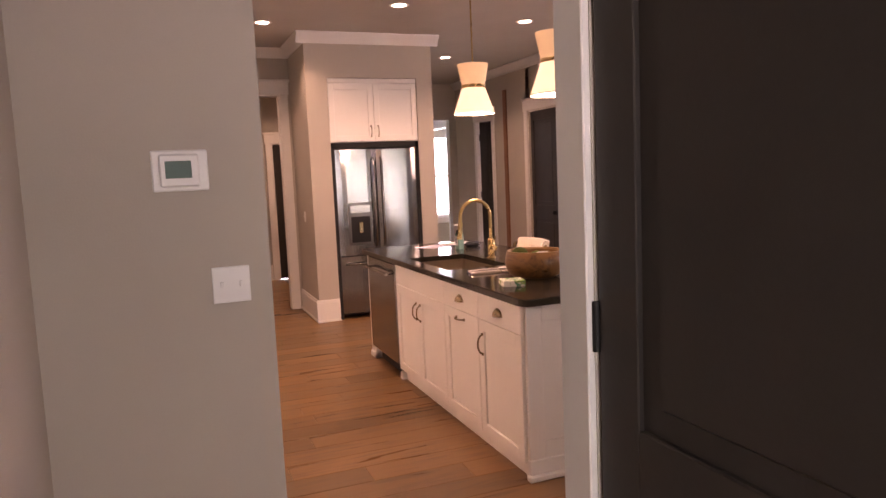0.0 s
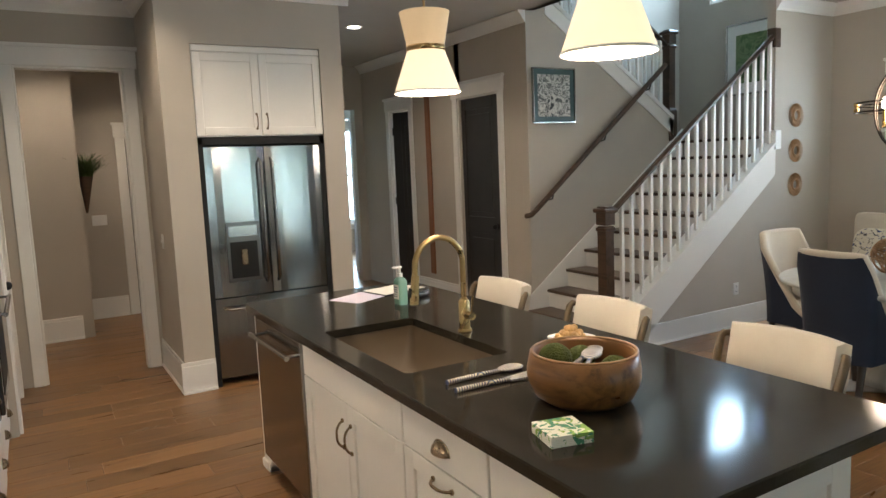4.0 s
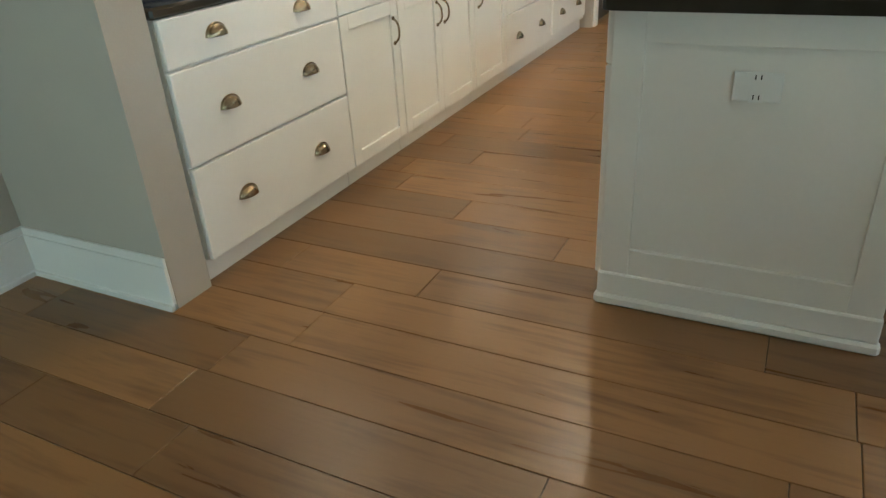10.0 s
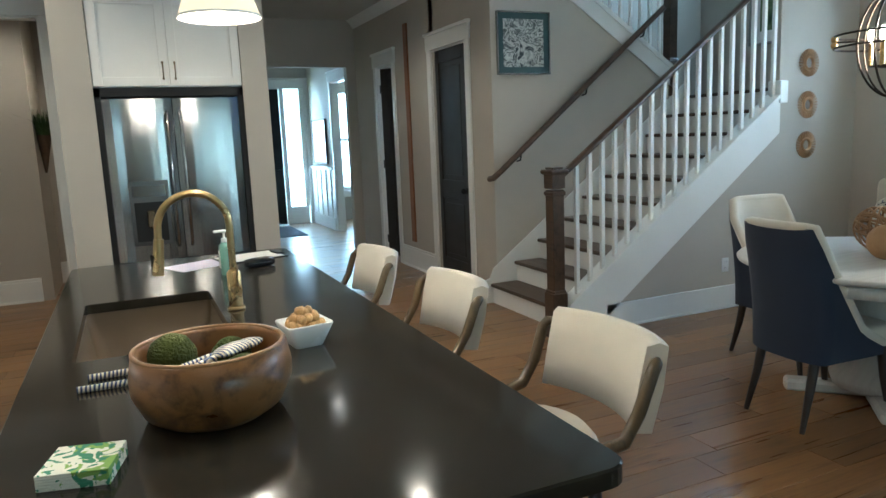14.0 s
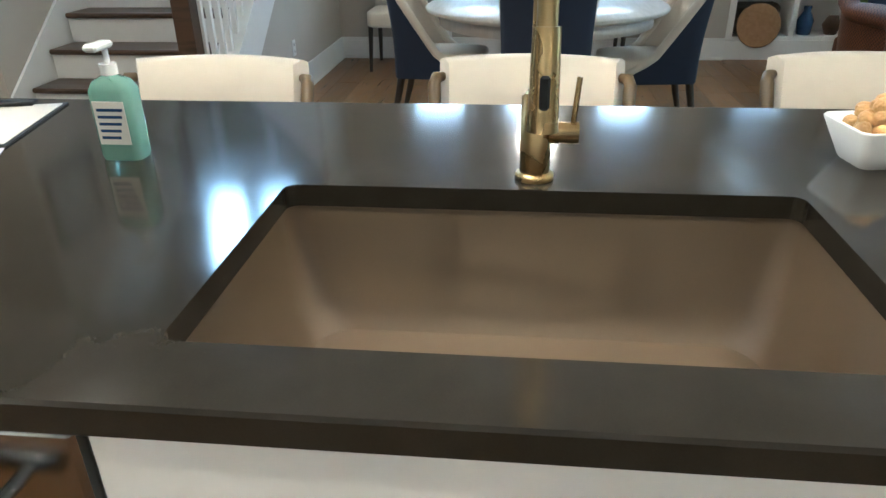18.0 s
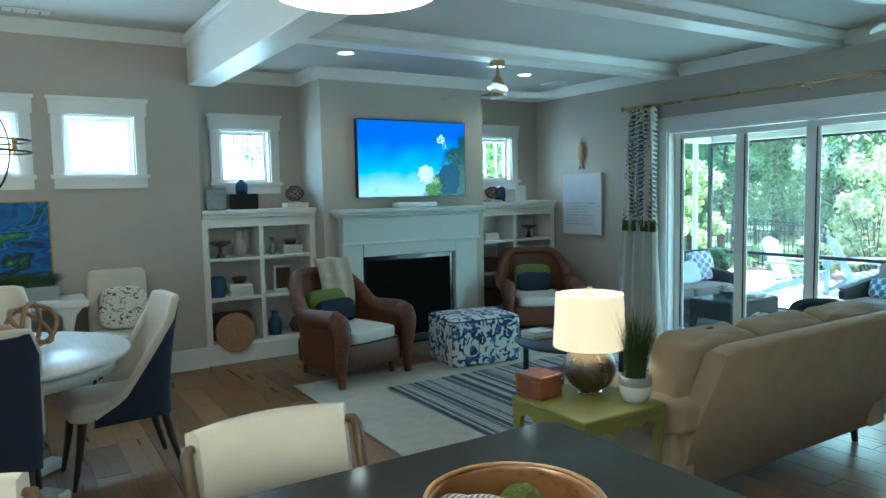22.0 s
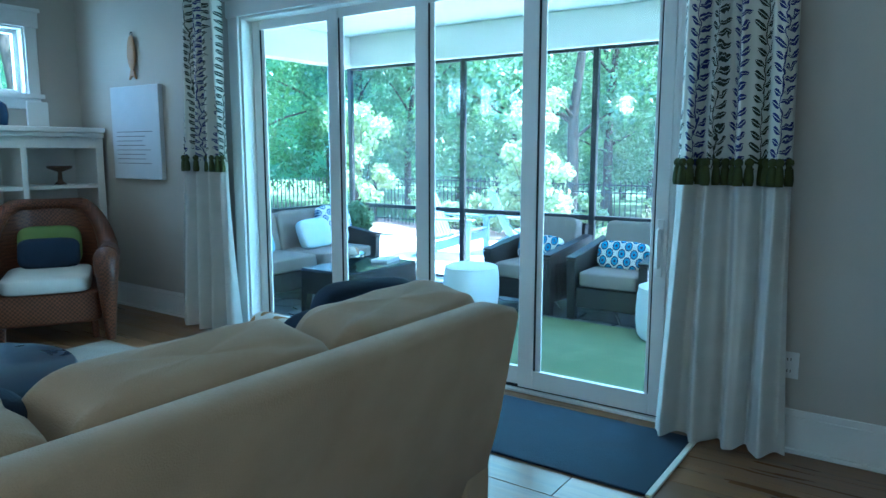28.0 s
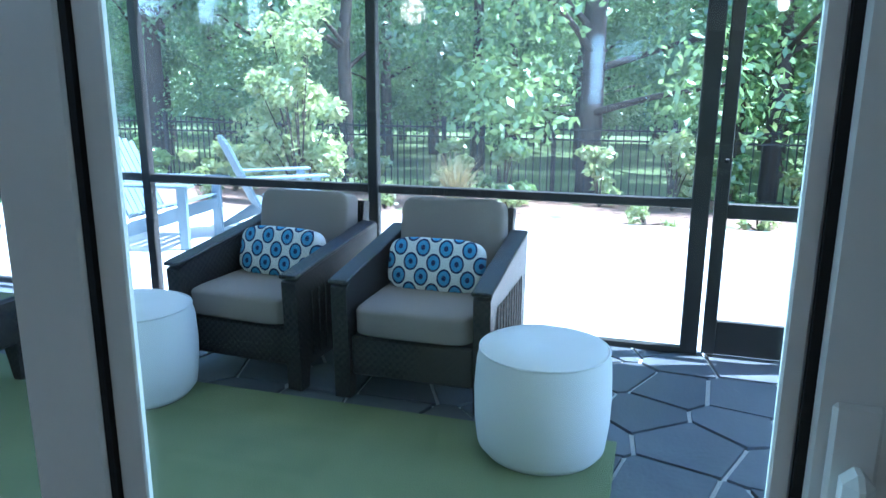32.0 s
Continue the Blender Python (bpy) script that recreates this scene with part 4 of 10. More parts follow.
# range hood
hood = thing("range_hood", 0, 4.22, 0, "white panelled wooden range hood with three carved corbels", "range hood")
b = B().box(WX + 0.002, -0.40, 2.215, 0.33, 0.40, 2.95, 0.003)
part("chimney", b, M_CAB, hood)
for s in (-1, 1):
    framed("panel", hood, 0.01 if s > 0 else -0.385, 0.385 if s > 0 else -0.01, 2.24, 2.92, rail=0.05, m=pose(0.331, 0, 0, 0, 0, 90))
part("shelf", B().box(WX + 0.002, -0.55, 2.17, 0.45, 0.55, 2.195, 0.006).box(WX + 0.002, -0.53, 2.195, 0.42, 0.53, 2.216, 0.006), M_CAB, hood)
part("frieze", B().box(WX + 0.002, -0.46, 1.89, 0.35, 0.46, 2.169, 0.004), M_CAB, hood)
part("filter", B().box(WX + 0.06, -0.42, 1.872, 0.31, 0.42, 1.889, 0.002), M_BLACKM, hood)
for yc in (-0.41, 0.0, 0.41):
    prof = [(0.35, 2.169), (0.44, 2.169), (0.44, 2.13), (0.425, 2.115), (0.405, 2.09), (0.395, 2.05), (0.40, 2.02), (0.405, 2.0), (0.39, 1.965), (0.35, 1.95)]
    part("corbel", B().prism(prof, 1, yc - 0.03, yc + 0.03), M_CAB, hood)
crown("crown_hood", ((0.33, 3.82), (0.33, 4.62)), (1, 0), 2.95 + 0.15, 0.15)

# gas cooktop
ck = thing("gas_cooktop", 0.14, 4.36, CH, "stainless five-burner gas cooktop with cast iron grates", "cooktop")
part("tray", B().box(-0.26, -0.455, 0.0, 0.26, 0.455, 0.014, 0.006), M_STEEL, ck)
for bx, by, r in ((-0.12, -0.31, 0.045), (0.12, -0.31, 0.04), (-0.02, 0.0, 0.06), (-0.12, 0.31, 0.045), (0.10, 0.24, 0.035)):
    part("burner", B().cyl((bx, by, 0.014), (bx, by, 0.026), r * 1.15, r).cyl((bx, by, 0.026), (bx, by, 0.036), r * 0.8, r * 0.75), M_IRON, ck)
for k, (ya, yb, xf) in enumerate(((-0.44, -0.152, 0.235), (-0.146, 0.146, 0.10), (0.152, 0.44, 0.235))):
    g = B()
    n_ = 8 if k != 1 else 6
    for i in range(n_):
        xx = -0.235 + (xf + 0.235) * i / (n_ - 1)
        g.box(xx - 0.006, ya, 0.040, xx + 0.006, yb, 0.056, 0.002)
    for yy in (ya + 0.006, yb - 0.006):
        g.box(-0.241, yy - 0.006, 0.036, xf + 0.006, yy + 0.006, 0.050, 0.002)
    for xx in (-0.23, xf - 0.005):
        for yy in (ya + 0.012, yb - 0.012):
            g.box(xx - 0.009, yy - 0.009, 0.014, xx + 0.009, yy + 0.009, 0.042, 0.002)
    part("grate", g, M_IRON, ck)
for xk, yk in ((0.205, -0.10), (0.205, -0.035), (0.150, 0.0), (0.205, 0.035), (0.205, 0.10)):
    part("knob", B().cyl((xk, yk, 0.014), (xk, yk, 0.024), 0.026).cyl((xk, yk, 0.024), (xk, yk, 0.052), 0.021, 0.018), M_STEEL, ck, "steel knob")

# refrigerator and the cabinet over it
fr = thing("refrigerator", 1.885, FY + 0.02, 0, "stainless french-door refrigerator with ice and water dispenser", "refrigerator")
FW = 0.905
part("body", B().box(0, 0.06, 0.03, FW, 0.80, 1.825, 0.004), M_BLACKM, fr)
def curved_front(x0, x1, z0, z1):
    b = B()
    n = 8
    poly = [(x0, 0.055)] + [(x0 + (x1 - x0) * i / n, -0.018 * (1 - (2 * i / n - 1) ** 4)) for i in range(n + 1)] + [(x1, 0.055)]
    return b.prism(poly, 2, z0, z1)
ld = part("door", curved_front(0.0, FW / 2 - 0.003, 0.69, 1.83), M_STEEL, fr)
rd = part("door", curved_front(FW / 2 + 0.003, FW, 0.69, 1.83), M_STEEL, fr)
fz = part("freezer_drawer", curved_front(0.0, FW, 0.06, 0.68), M_STEEL, fr)
for o, x in ((ld, FW / 2 - 0.045), (rd, FW / 2 + 0.045)):
    part("handle", B().tube([(x, -0.005, 0.78), (x, -0.06, 0.82), (x, -0.065, 1.25), (x, -0.06, 1.70), (x, -0.005, 1.74)], 0.011, 10), M_STEEL, o)
part("handle", B().tube([(0.06, -0.005, 0.60), (0.09, -0.06, 0.60), (FW / 2, -0.068, 0.60), (FW - 0.09, -0.06, 0.60), (FW - 0.06, -0.005, 0.60)], 0.012, 10), M_STEEL, fz)
dsp = part("dispenser", B().box(0.11, -0.023, 0.80, 0.37, -0.012, 1.26, 0.004), M_STEELD, ld, "recessed water and ice dispenser")
part("alcove", B().box(0.135, -0.026, 0.83, 0.345, -0.0235, 1.11, 0.001), M_BLACKM, dsp)
part("display", B().box(0.13, -0.027, 1.15, 0.35, -0.0235, 1.23, 0.001), M_STEEL, dsp)
part("lever", B().box(0.215, -0.045, 0.93, 0.265, -0.026, 1.05, 0.006), M_PULL, dsp)
struct("wall_fridge_liner", B().box(1.846, FY + 0.012, 0.0, 1.884, FY + 0.7, 1.90, 0).box(2.795, FY + 0.012, 0.0, 2.834, FY + 0.7, 1.90, 0).box(1.846, FY + 0.012, 1.845, 2.834, FY + 0.7, 1.905, 0),
       M_BLACKM, "dark lining round the refrigerator", "wall")
fc = cabinet("fridge_cabinet", 1.847, FY + 0.03, 0, 0.986, 0.6, 1.91, 2.53,
             [("door", 0.0, 0.493, 1.915, 2.525, [("v", 0.453, 2.02)]), ("door", 0.493, 0.986, 1.915, 2.525, [("v", 0.533, 2.02)])],
             "white double-door cabinet above the refrigerator", toe=0)
part("cornice", B().box(0.0, -0.02, 2.53, 0.986, 0.4, 2.578, 0.006), M_CAB, fc)

# ---- island ----
IX = 1.735
G = "cabinets in the kitchen island"
isl_l = "white island cabinet with panelled front"
def islcab(y1, w, fronts, label, low=0.0):
    return cabinet("island_cabinet", IX, y1, -90, w, 0.70, 0, ZT, fronts, label, group=G, low=low)
islcab(3.355, 0.495, [("drawer", 0, 0.495, ZD, ZT, [("cup", 0.25, 0.80)]), ("door", 0, 0.495, 0.09, ZD, [("v", 0.05, 0.60)])], "white island cabinet with one drawer and door")
islcab(3.855, 0.495, [("drawer", 0, 0.495, ZD, ZT, [("cup", 0.25, 0.80)]), ("door", 0, 0.495, 0.09, ZD, [("h", 0.25, 0.69)])], "white island pull-out cabinet with a horizontal handle")
islcab(4.815, 0.955, [("drawer", 0, 0.955, ZD, ZT, []), ("door", 0, 0.477, 0.09, ZD, [("v", 0.437, 0.60)]), ("door", 0.477, 0.955, 0.09, ZD, [("v", 0.517, 0.60)])], "white sink cabinet with two panelled doors in the island", 0.25)
dw = thing("dishwasher", IX, 5.53, 0, "stainless dishwasher with bar handle in the island", "dishwasher", -90)
part("body", B().box(0.005, 0.002, 0.10, 0.71, 0.6, 0.88, 0), M_BLACKM, dw)
part("door", B().box(0.005, -0.03, 0.12, 0.71, 0.0, 0.88, 0.006), M_STEEL, dw)
part("toe_kick", B().box(0.005, 0.05, 0.0, 0.71, 0.1, 0.11, 0), M_BLACKM, dw)
part("handle", B().cyl((0.06, -0.075, 0.80), (0.655, -0.075, 0.80), 0.012, n=12).cyl((0.09, -0.03, 0.80), (0.09, -0.075, 0.80), 0.008, n=8).cyl((0.625, -0.03, 0.80), (0.625, -0.075, 0.80), 0.008, n=8), M_STEEL, dw)
ib = thing("kitchen_island", 2.1, 2.86, 0, "white panelled end and back of the kitchen island", "island")
ib.matrix_basis = pose(0, 0, 0)
framed("end_panel", ib, IX, 2.49, 0.11, ZT, 2.862, 0.085, 0.022)
part("end_board", B().box(IX, 2.862, 0, 2.49, 2.878, ZT, 0), M_CAB, ib)
part("base_moulding", B().box(IX - 0.012, 2.822, 0.0, 2.502, 2.862, 0.035, 0.008).box(IX - 0.004, 2.832, 0.035, 2.494, 2.862, 0.11, 0.004), M_TRIM, ib)
part("back_panel", B().box(2.44, 2.88, 0.0, 2.49, 5.65, ZT, 0.002), M_CAB, ib)
part("far_panel", B().box(IX, 5.53, 0.03, 2.44, 5.65, ZT, 0.002).box(IX - 0.012, 5.535, 0.0, IX + 0.06, 5.66, 0.05, 0.006), M_CAB, ib)
for sy in (4.815, 5.535):
    part("foot", B().box(IX - 0.01, sy, 0.0, IX + 0.05, sy + 0.035, 0.06, 0.006), M_TRIM, ib)
IT0 = CH - 0.036
SX0, SX1, SYA, SYB = 1.805, 2.245, 3.99, 4.775
b = B()
def ring(x0, y0, x1, y1, r, z):
    return [(x, y, z) for x, y in rrect(x0, y0, x1, y1, r)]
loft(b, [ring(1.70, 2.80, 2.745, 5.72, 0.05, IT0), ring(1.70, 2.80, 2.745, 5.72, 0.05, CH - 0.004), ring(1.704, 2.804, 2.741, 5.716, 0.047, CH),
         ring(SX0, SYA, SX1, SYB, 0.02, CH), ring(SX0, SYA, SX1, SYB, 0.02, IT0), ring(1.70, 2.80, 2.745, 5.72, 0.05, IT0)], False)
single("island_worktop", b, M_QUARTZ, 0, 0, 0, "honed dark grey quartz island worktop with a sink cut-out", "worktop")
b = B()
lo = []
for z, k, r in ((IT0 + 0.002, -0.006, 0.03), (IT0 - 0.03, -0.004, 0.03), (CH - 0.20, 0.02, 0.05), (CH - 0.235, 0.05, 0.06)):
    lo.append([(x, y, z) for x, y in rrect(SX0 + k, SYA + k, SX1 - k, SYB - k, r)])
loft(b, [l[::-1] for l in lo])
b.add(lo[-1], [list(range(len(lo[-1])))])
lo2 = [[(x, y, z) for x, y in rrect(SX0 + k, SYA + k, SX1 - k, SYB - k, r)] for z, k, r in ((IT0 - 0.001, -0.03, 0.03), (CH - 0.25, 0.0, 0.06))]
loft(b, lo2, cap1=True)
sk = single("kitchen_sink", b, M_SINK, 0, 0, 0, "single-bowl brown composite undermount sink in the island", "sink")
part("drain", B().cyl((2.02, 4.38, CH - 0.2345), (2.02, 4.38, CH - 0.230), 0.045).cyl((2.02, 4.38, CH - 0.230), (2.02, 4.38, CH - 0.226), 0.03), M_STEELD, sk)
fa = thing("kitchen_faucet", 2.30, 4.385, CH, "brushed brass gooseneck pull-down kitchen faucet", "faucet")
part("base", B().lathe([(0.0, 0.0), (0.031, 0.0), (0.031, 0.008), (0.026, 0.012), (0.0, 0.012)], 20), M_BRASS, fa)
part("body", B().lathe([(0.024, 0.01), (0.024, 0.13), (0.016, 0.14), (0.0, 0.14)], 20), M_BRASS, fa)
pts = [(0, 0, 0.13), (0, 0, 0.30)] + [(-0.115 + 0.115 * math.cos(radians(a)), 0, 0.30 + 0.115 * math.sin(radians(a))) for a in range(10, 181, 10)] + [(-0.232, 0, 0.26)]
part("neck", B().tube(pts, 0.0125, 12), M_BRASS, fa)
sh = part("spray_head", B().cyl((-0.23, 0, 0.27), (-0.242, 0, 0.15), 0.0165, 0.019, n=16), M_BRASS, fa)
part("button", B().box(-0.262, -0.006, 0.18, -0.254, 0.006, 0.22, 0.003), M_BLACKM, sh)
part("lever", B().cyl((0, -0.02, 0.075), (0, -0.065, 0.075), 0.017, n=14).cyl((0, -0.055, 0.075), (0.005, -0.062, 0.16), 0.0045, n=8), M_BRASS, fa)

# tiles behind the worktop
bs = struct("wall_backsplash", B().box(WX, 2.456, CH, WX + 0.004, 6.083, 1.44, 0).box(WX, 3.745, 1.44, WX + 0.004, 4.688, 1.89, 0),
            mat("grout", (0.50, 0.52, 0.52), rough=0.7), "pale grout under the backsplash tiles", "wall")
M_TILE = mat("zellige_tile", (0.48, 0.50, 0.50), (0.40, 0.43, 0.44), rough=0.22, scale=9, fine=40, bump=0.12, vary=0.09)
tl = B().box(0, 0, 0, 0.009, 0.197, 0.0632, 0.0012).mesh("tile")
tl.materials.append(M_TILE)
def lay(y0, y1, z0, z1, ph=0):
    row = ph
    z = z0
    while z + 0.03 < z1:
        y = y0 - (0.1 if row % 2 else 0.0)
        while y < y1 - 0.02:
            a, c = max(y, y0), min(y + 0.196, y1)
            if c - a > 0.03:
                t = part("tile", tl, M_TILE, bs)
                t.matrix_basis = pose(WX + 0.003 + random.uniform(-0.001, 0.001), a, z, random.uniform(-0.3, 0.3), random.uniform(-0.7, 0.7), 0) @ Matrix.Diagonal((1, (c - a) / 0.196, min(1, (z1 - z) / 0.062), 1))
            y += 0.199
        z += 0.0652
        row += 1
lay(2.46, 6.08, CH + 0.001, 1.436)
lay(3.748, 4.686, 1.4415, 1.888)

# ---- stairs ----
SX, RUN, RISE, NST = 4.86, 0.245, 0.178, 10
st = thing("staircase", 0, 0, 0, "staircase with dark walnut treads and white risers", "staircase", kind="structure")
for k in range(NST - 1):
    x0 = SX + k * RUN
    part("riser", B().box(x0, MY + 0.10, k * RISE, x0 + 0.018, AY - 0.03, (k + 1) * RISE - 0.03, 0.001), M_TRIM, st)
    part("tread", B().box(x0 - 0.028, MY + 0.10, (k + 1) * RISE - 0.03, x0 + RUN + 0.018, AY - 0.03, (k + 1) * RISE, 0.008), M_STAIRW, st)
LZ, LX = NST * RISE, SX + (NST - 1) * RUN
part("riser", B().box(LX, MY + 0.10, LZ - RISE, LX + 0.018, AY - 0.03, LZ - 0.03, 0.001), M_TRIM, st)
part("landing", B().box(LX - 0.028, MY + 0.11, LZ - 0.03, 8.42, AY, LZ, 0.006).box(LX + 0.02, AY, LZ - 0.03, 8.42, 8.5, LZ, 0.0), M_STAIRW, st)
slope = RISE / RUN
def zs(x):
    return (x - SX) * slope + RISE
# side wall under the flight, with a closed stringer
b = B()
b.prism([(SX - 0.02, 0), (SX - 0.02, zs(SX) - 0.05), (6.9, zs(6.9) - 0.05), (6.9, CL), (DX, CL), (DX, 0)], 1, MY, MY + 0.09)
struct("wall_stair_under", b, M_WALL, "painted wall under the stairs", "wall")
b = B()
b.prism([(SX - 0.03, 0.0), (SX - 0.03, zs(SX) + 0.03), (6.9, zs(6.9) + 0.03), (6.9, zs(6.9) - 0.26), (SX + 0.17, 0.0)], 1, MY - 0.016, MY + 0.1)
b.prism([(SX - 0.03, zs(SX) + 0.03), (SX - 0.03, zs(SX) + 0.06), (6.9, zs(6.9) + 0.06), (6.9, zs(6.9) + 0.03)], 1, MY - 0.028, MY + 0.115)
b.box(6.88, MY - 0.03, zs(6.9) - 0.02, 6.97, MY + 0.1, zs(6.9) + 0.16, 0.006)
part("stringer", b, M_TRIM, st)
struct("baseboard_stair", B().box(SX + 0.3, MY - 0.016, 0, DX - 0.02, MY - 0.001, 0.19, 0.003).box(SX + 0.3, MY - 0.026, 0, DX - 0.02, MY - 0.016, 0.02, 0.003), M_TRIM, "white tall baseboard below the stairs", "baseboard")
# back wall with a sloping top, white skirt, wall handrail
UX = 6.90
def zu(x):
    return 2.02 + (UX - x) * 0.66
b = B().prism([(HX, 0), (HX, CL + 0.2), (UX - 1.7, zu(UX - 1.7)), (UX, zu(UX)), (UX + 0.1, LZ + 0.02), (UX + 0.1, 0)], 1, AY, AY + 0.10)
struct("wall_stair_back", b, M_WALL, "painted wall beside the lower stair flight", "wall")
b = B().prism([(UX - 1.75, zu(UX - 1.75)), (UX - 1.75, zu(UX - 1.75) + 0.05), (UX + 0.02, zu(UX + 0.02) + 0.05), (UX + 0.02, zu(UX + 0.02))], 1, AY - 0.02, AY + 0.12)
b.prism([(UX - 1.75, zu(UX - 1.75) - 0.16), (UX - 1.75, zu(UX - 1.75)), (UX + 0.02, zu(UX + 0.02)), (UX + 0.02, zu(UX + 0.02) - 0.16)], 1, AY - 0.012, AY - 0.001)
part("upper_stringer", b, M_TRIM, st)
b = B().prism([(SX - 0.12, 0.0), (SX - 0.12, 0.19), (SX - 0.02, 0.22), (SX + 0.02, zs(SX) + 0.13), (LX, zs(LX) + 0.13), (LX, zs(LX) - 0.2), (SX + 0.3, 0.0)], 1, AY - 0.018, AY - 0.001)
part("skirt", b, M_TRIM, st)
part("upper_flight", B().prism([(UX + 0.1, LZ), (UX - 1.9, LZ + 1.32), (UX - 1.9, LZ + 1.1), (UX + 0.1, LZ - 0.2)], 1, AY + 0.10, 8.5), M_STAIRW, st)
hr = thing("wall_handrail", 0, 0, 0, "dark walnut handrail on black brackets on the stair wall", "handrail")
hp = [(4.87, AY - 0.005, 1.10), (4.87, AY - 0.075, 1.11), (4.95, AY - 0.08, 1.17), (6.72, AY - 0.08, 1.17 + 1.77 * 0.80)]
part("rail", B().tube(hp, 0.027, 10), M_STAIRW, hr)
for x in (5.15, 5.85, 6.5):
    z = 1.17 + (x - 4.95) * 0.80
    part("bracket", B().tube([(x, AY, z - 0.09), (x, AY - 0.06, z - 0.08), (x, AY - 0.08, z - 0.02)], 0.008, 8), M_BLACKM, hr)
# newel, rail and balusters
bal = thing("stair_balustrade", 0, 0, 0, "dark walnut newel and handrail with white square balusters", "balustrade")
def newel(x, y, z0, z1):
    b = B().box(x - 0.062, y - 0.062, z0, x + 0.062, y + 0.062, z0 + 0.34, 0.006)
    b.box(x - 0.048, y - 0.048, z0 + 0.34, x + 0.048, y + 0.048, z1 - 0.16, 0.004)
    b.box(x - 0.058, y - 0.058, z1 - 0.20, x + 0.058, y + 0.058, z1 - 0.17, 0.006)
    b.box(x - 0.055, y - 0.055, z1 - 0.15, x + 0.055, y + 0.055, z1 - 0.04, 0.004)
    b.box(x - 0.075, y - 0.075, z1 - 0.05, x + 0.075, y + 0.075, z1 - 0.015, 0.010)
    b.box(x - 0.05, y - 0.05, z1 - 0.015, x + 0.05, y + 0.05, z1, 0.008)
    b.box(x - 0.056, y - 0.056, z0 + 0.32, x + 0.056, y + 0.056, z0 + 0.36, 0.008)
    return b
part("newel", newel(4.74, MY + 0.02, 0.0, 1.24), M_STAIRW, bal)
def rail_prof(b, x0, z0, x1, z1, y, w=0.032, h=0.05):
    n = 8
    lps = []
    for x, z in ((x0, z0), (x1, z1)):
        lps.append([(x, y + w * math.cos(2 * math.pi * i / n + 0.39), z + h * 0.6 * math.sin(2 * math.pi * i / n + 0.39)) for i in range(n)])
    return loft(b, lps, False, True, True)
part("handrail", rail_prof(B(), 4.80, 1.17, 6.92, 1.17 + 2.12 * slope, MY + 0.03), M_STAIRW, bal)
for k in range(18):
    x = 4.93 + k * 0.1135
    part("baluster", B().box(x - 0.015, MY + 0.015, zs(x) + 0.06, x + 0.015, MY + 0.045, 1.17 + (x - 4.80) * slope - 0.02, 0.002), M_TRIM, bal)
part("end_block", B().box(6.88, MY - 0.01, 1.17 + 2.08 * slope - 0.09, 6.97, MY + 0.08, 1.17 + 2.12 * slope + 0.06, 0.008), M_STAIRW, bal)
bal2 = thing("upper_balustrade", 0, 0, 0, "white balusters with dark newel and rail on the upper flight", "balustrade")
part("newel", newel(UX + 0.02, AY + 0.05, LZ, 2.98), M_STAIRW, bal2)
part("handrail", rail_prof(B(), UX - 0.03, zu(UX) + 0.80, UX - 1.8, zu(UX - 1.8) + 0.80, AY + 0.05), M_STAIRW, bal2)
for k in range(14):
    x = UX - 0.12 - k * 0.115
    part("baluster", B().box(x - 0.015, AY + 0.035, zu(x) + 0.045, x + 0.015, AY + 0.065, zu(x) + 0.78, 0.002), M_TRIM, bal2)

# high windows over the landing
for a, c in ((6.86, 7.38), (7.48, 8.02)):
    sw = thing("window_stair", 0, 0, 0, "white window high over the stair landing, bright daylight behind", "window", kind="structure")
    part("window_frame", B().box(8.44, a, 3.5, 8.50, a + 0.04, 4.5, 0.003).box(8.44, c - 0.04, 3.5, 8.50, c, 4.5, 0.003).box(8.44, a + 0.04, 3.5, 8.50, c - 0.04, 3.54, 0.003).box(8.44, a + 0.04, 4.46, 8.50, c - 0.04, 4.5, 0.003), M_TRIM, sw)
    for q in (1, 2):
        yy = a + (c - a) * q / 3
        part("glazing_bar", B().box(8.455, yy - 0.008, 3.54, 8.485, yy + 0.008, 4.46, 0.002), M_TRIM, sw)
    pn = part("pane", B().box(8.467, a + 0.04, 3.54, 8.473, c - 0.04, 4.46, 0), M_PANE, sw)
    pn.visible_shadow = False
    lamp("sky_through_stair_window", "AREA", look((8.56, (a + c) / 2, 4.0), (5, (a + c) / 2, 2.0)), 16, (0.6, 0.84, 1.0), size=0.48, size_y=0.95)

# ---- lights in the ceilings ----
M_CAN = glow_mat("can_glow", (1.0, 0.90, 0.75), 5.0)
def can_light(x, y, z, power=17):
    ob = thing("recessed_light", x, y, z, "lit round recessed ceiling light with white rim", "ceiling light", group="recessed ceiling lights")
    part("rim", B().lathe([(0.062, -0.002), (0.085, -0.006), (0.088, 0.0)], 24), M_TRIM, ob)
    part("lens", B().lathe([(0.0, -0.003), (0.062, -0.003)], 24), M_CAN, ob)
    lamp("can_lamp", "SPOT", pose(x, y, z - 0.02), power, (1.0, 0.80, 0.56), soft=0.06, spot=140)
# the last two, over the passage, are unseen lights added to brighten it
for x, y in ((1.17, 6.9), (2.25, 6.0), (3.72, 8.55), (1.1, 3.6), (3.73, 6.4), (1.1, 5.3), (0.95, 9.1), (2.0, 9.8)):
    can_light(x, y, CL)
for x, y, w in ((6.88, 1.53, 6), (7.10, -0.64, 6), (2.17, -0.80, 1.2), (2.1, 1.7, 5)):
    can_light(x, y, LC, w)
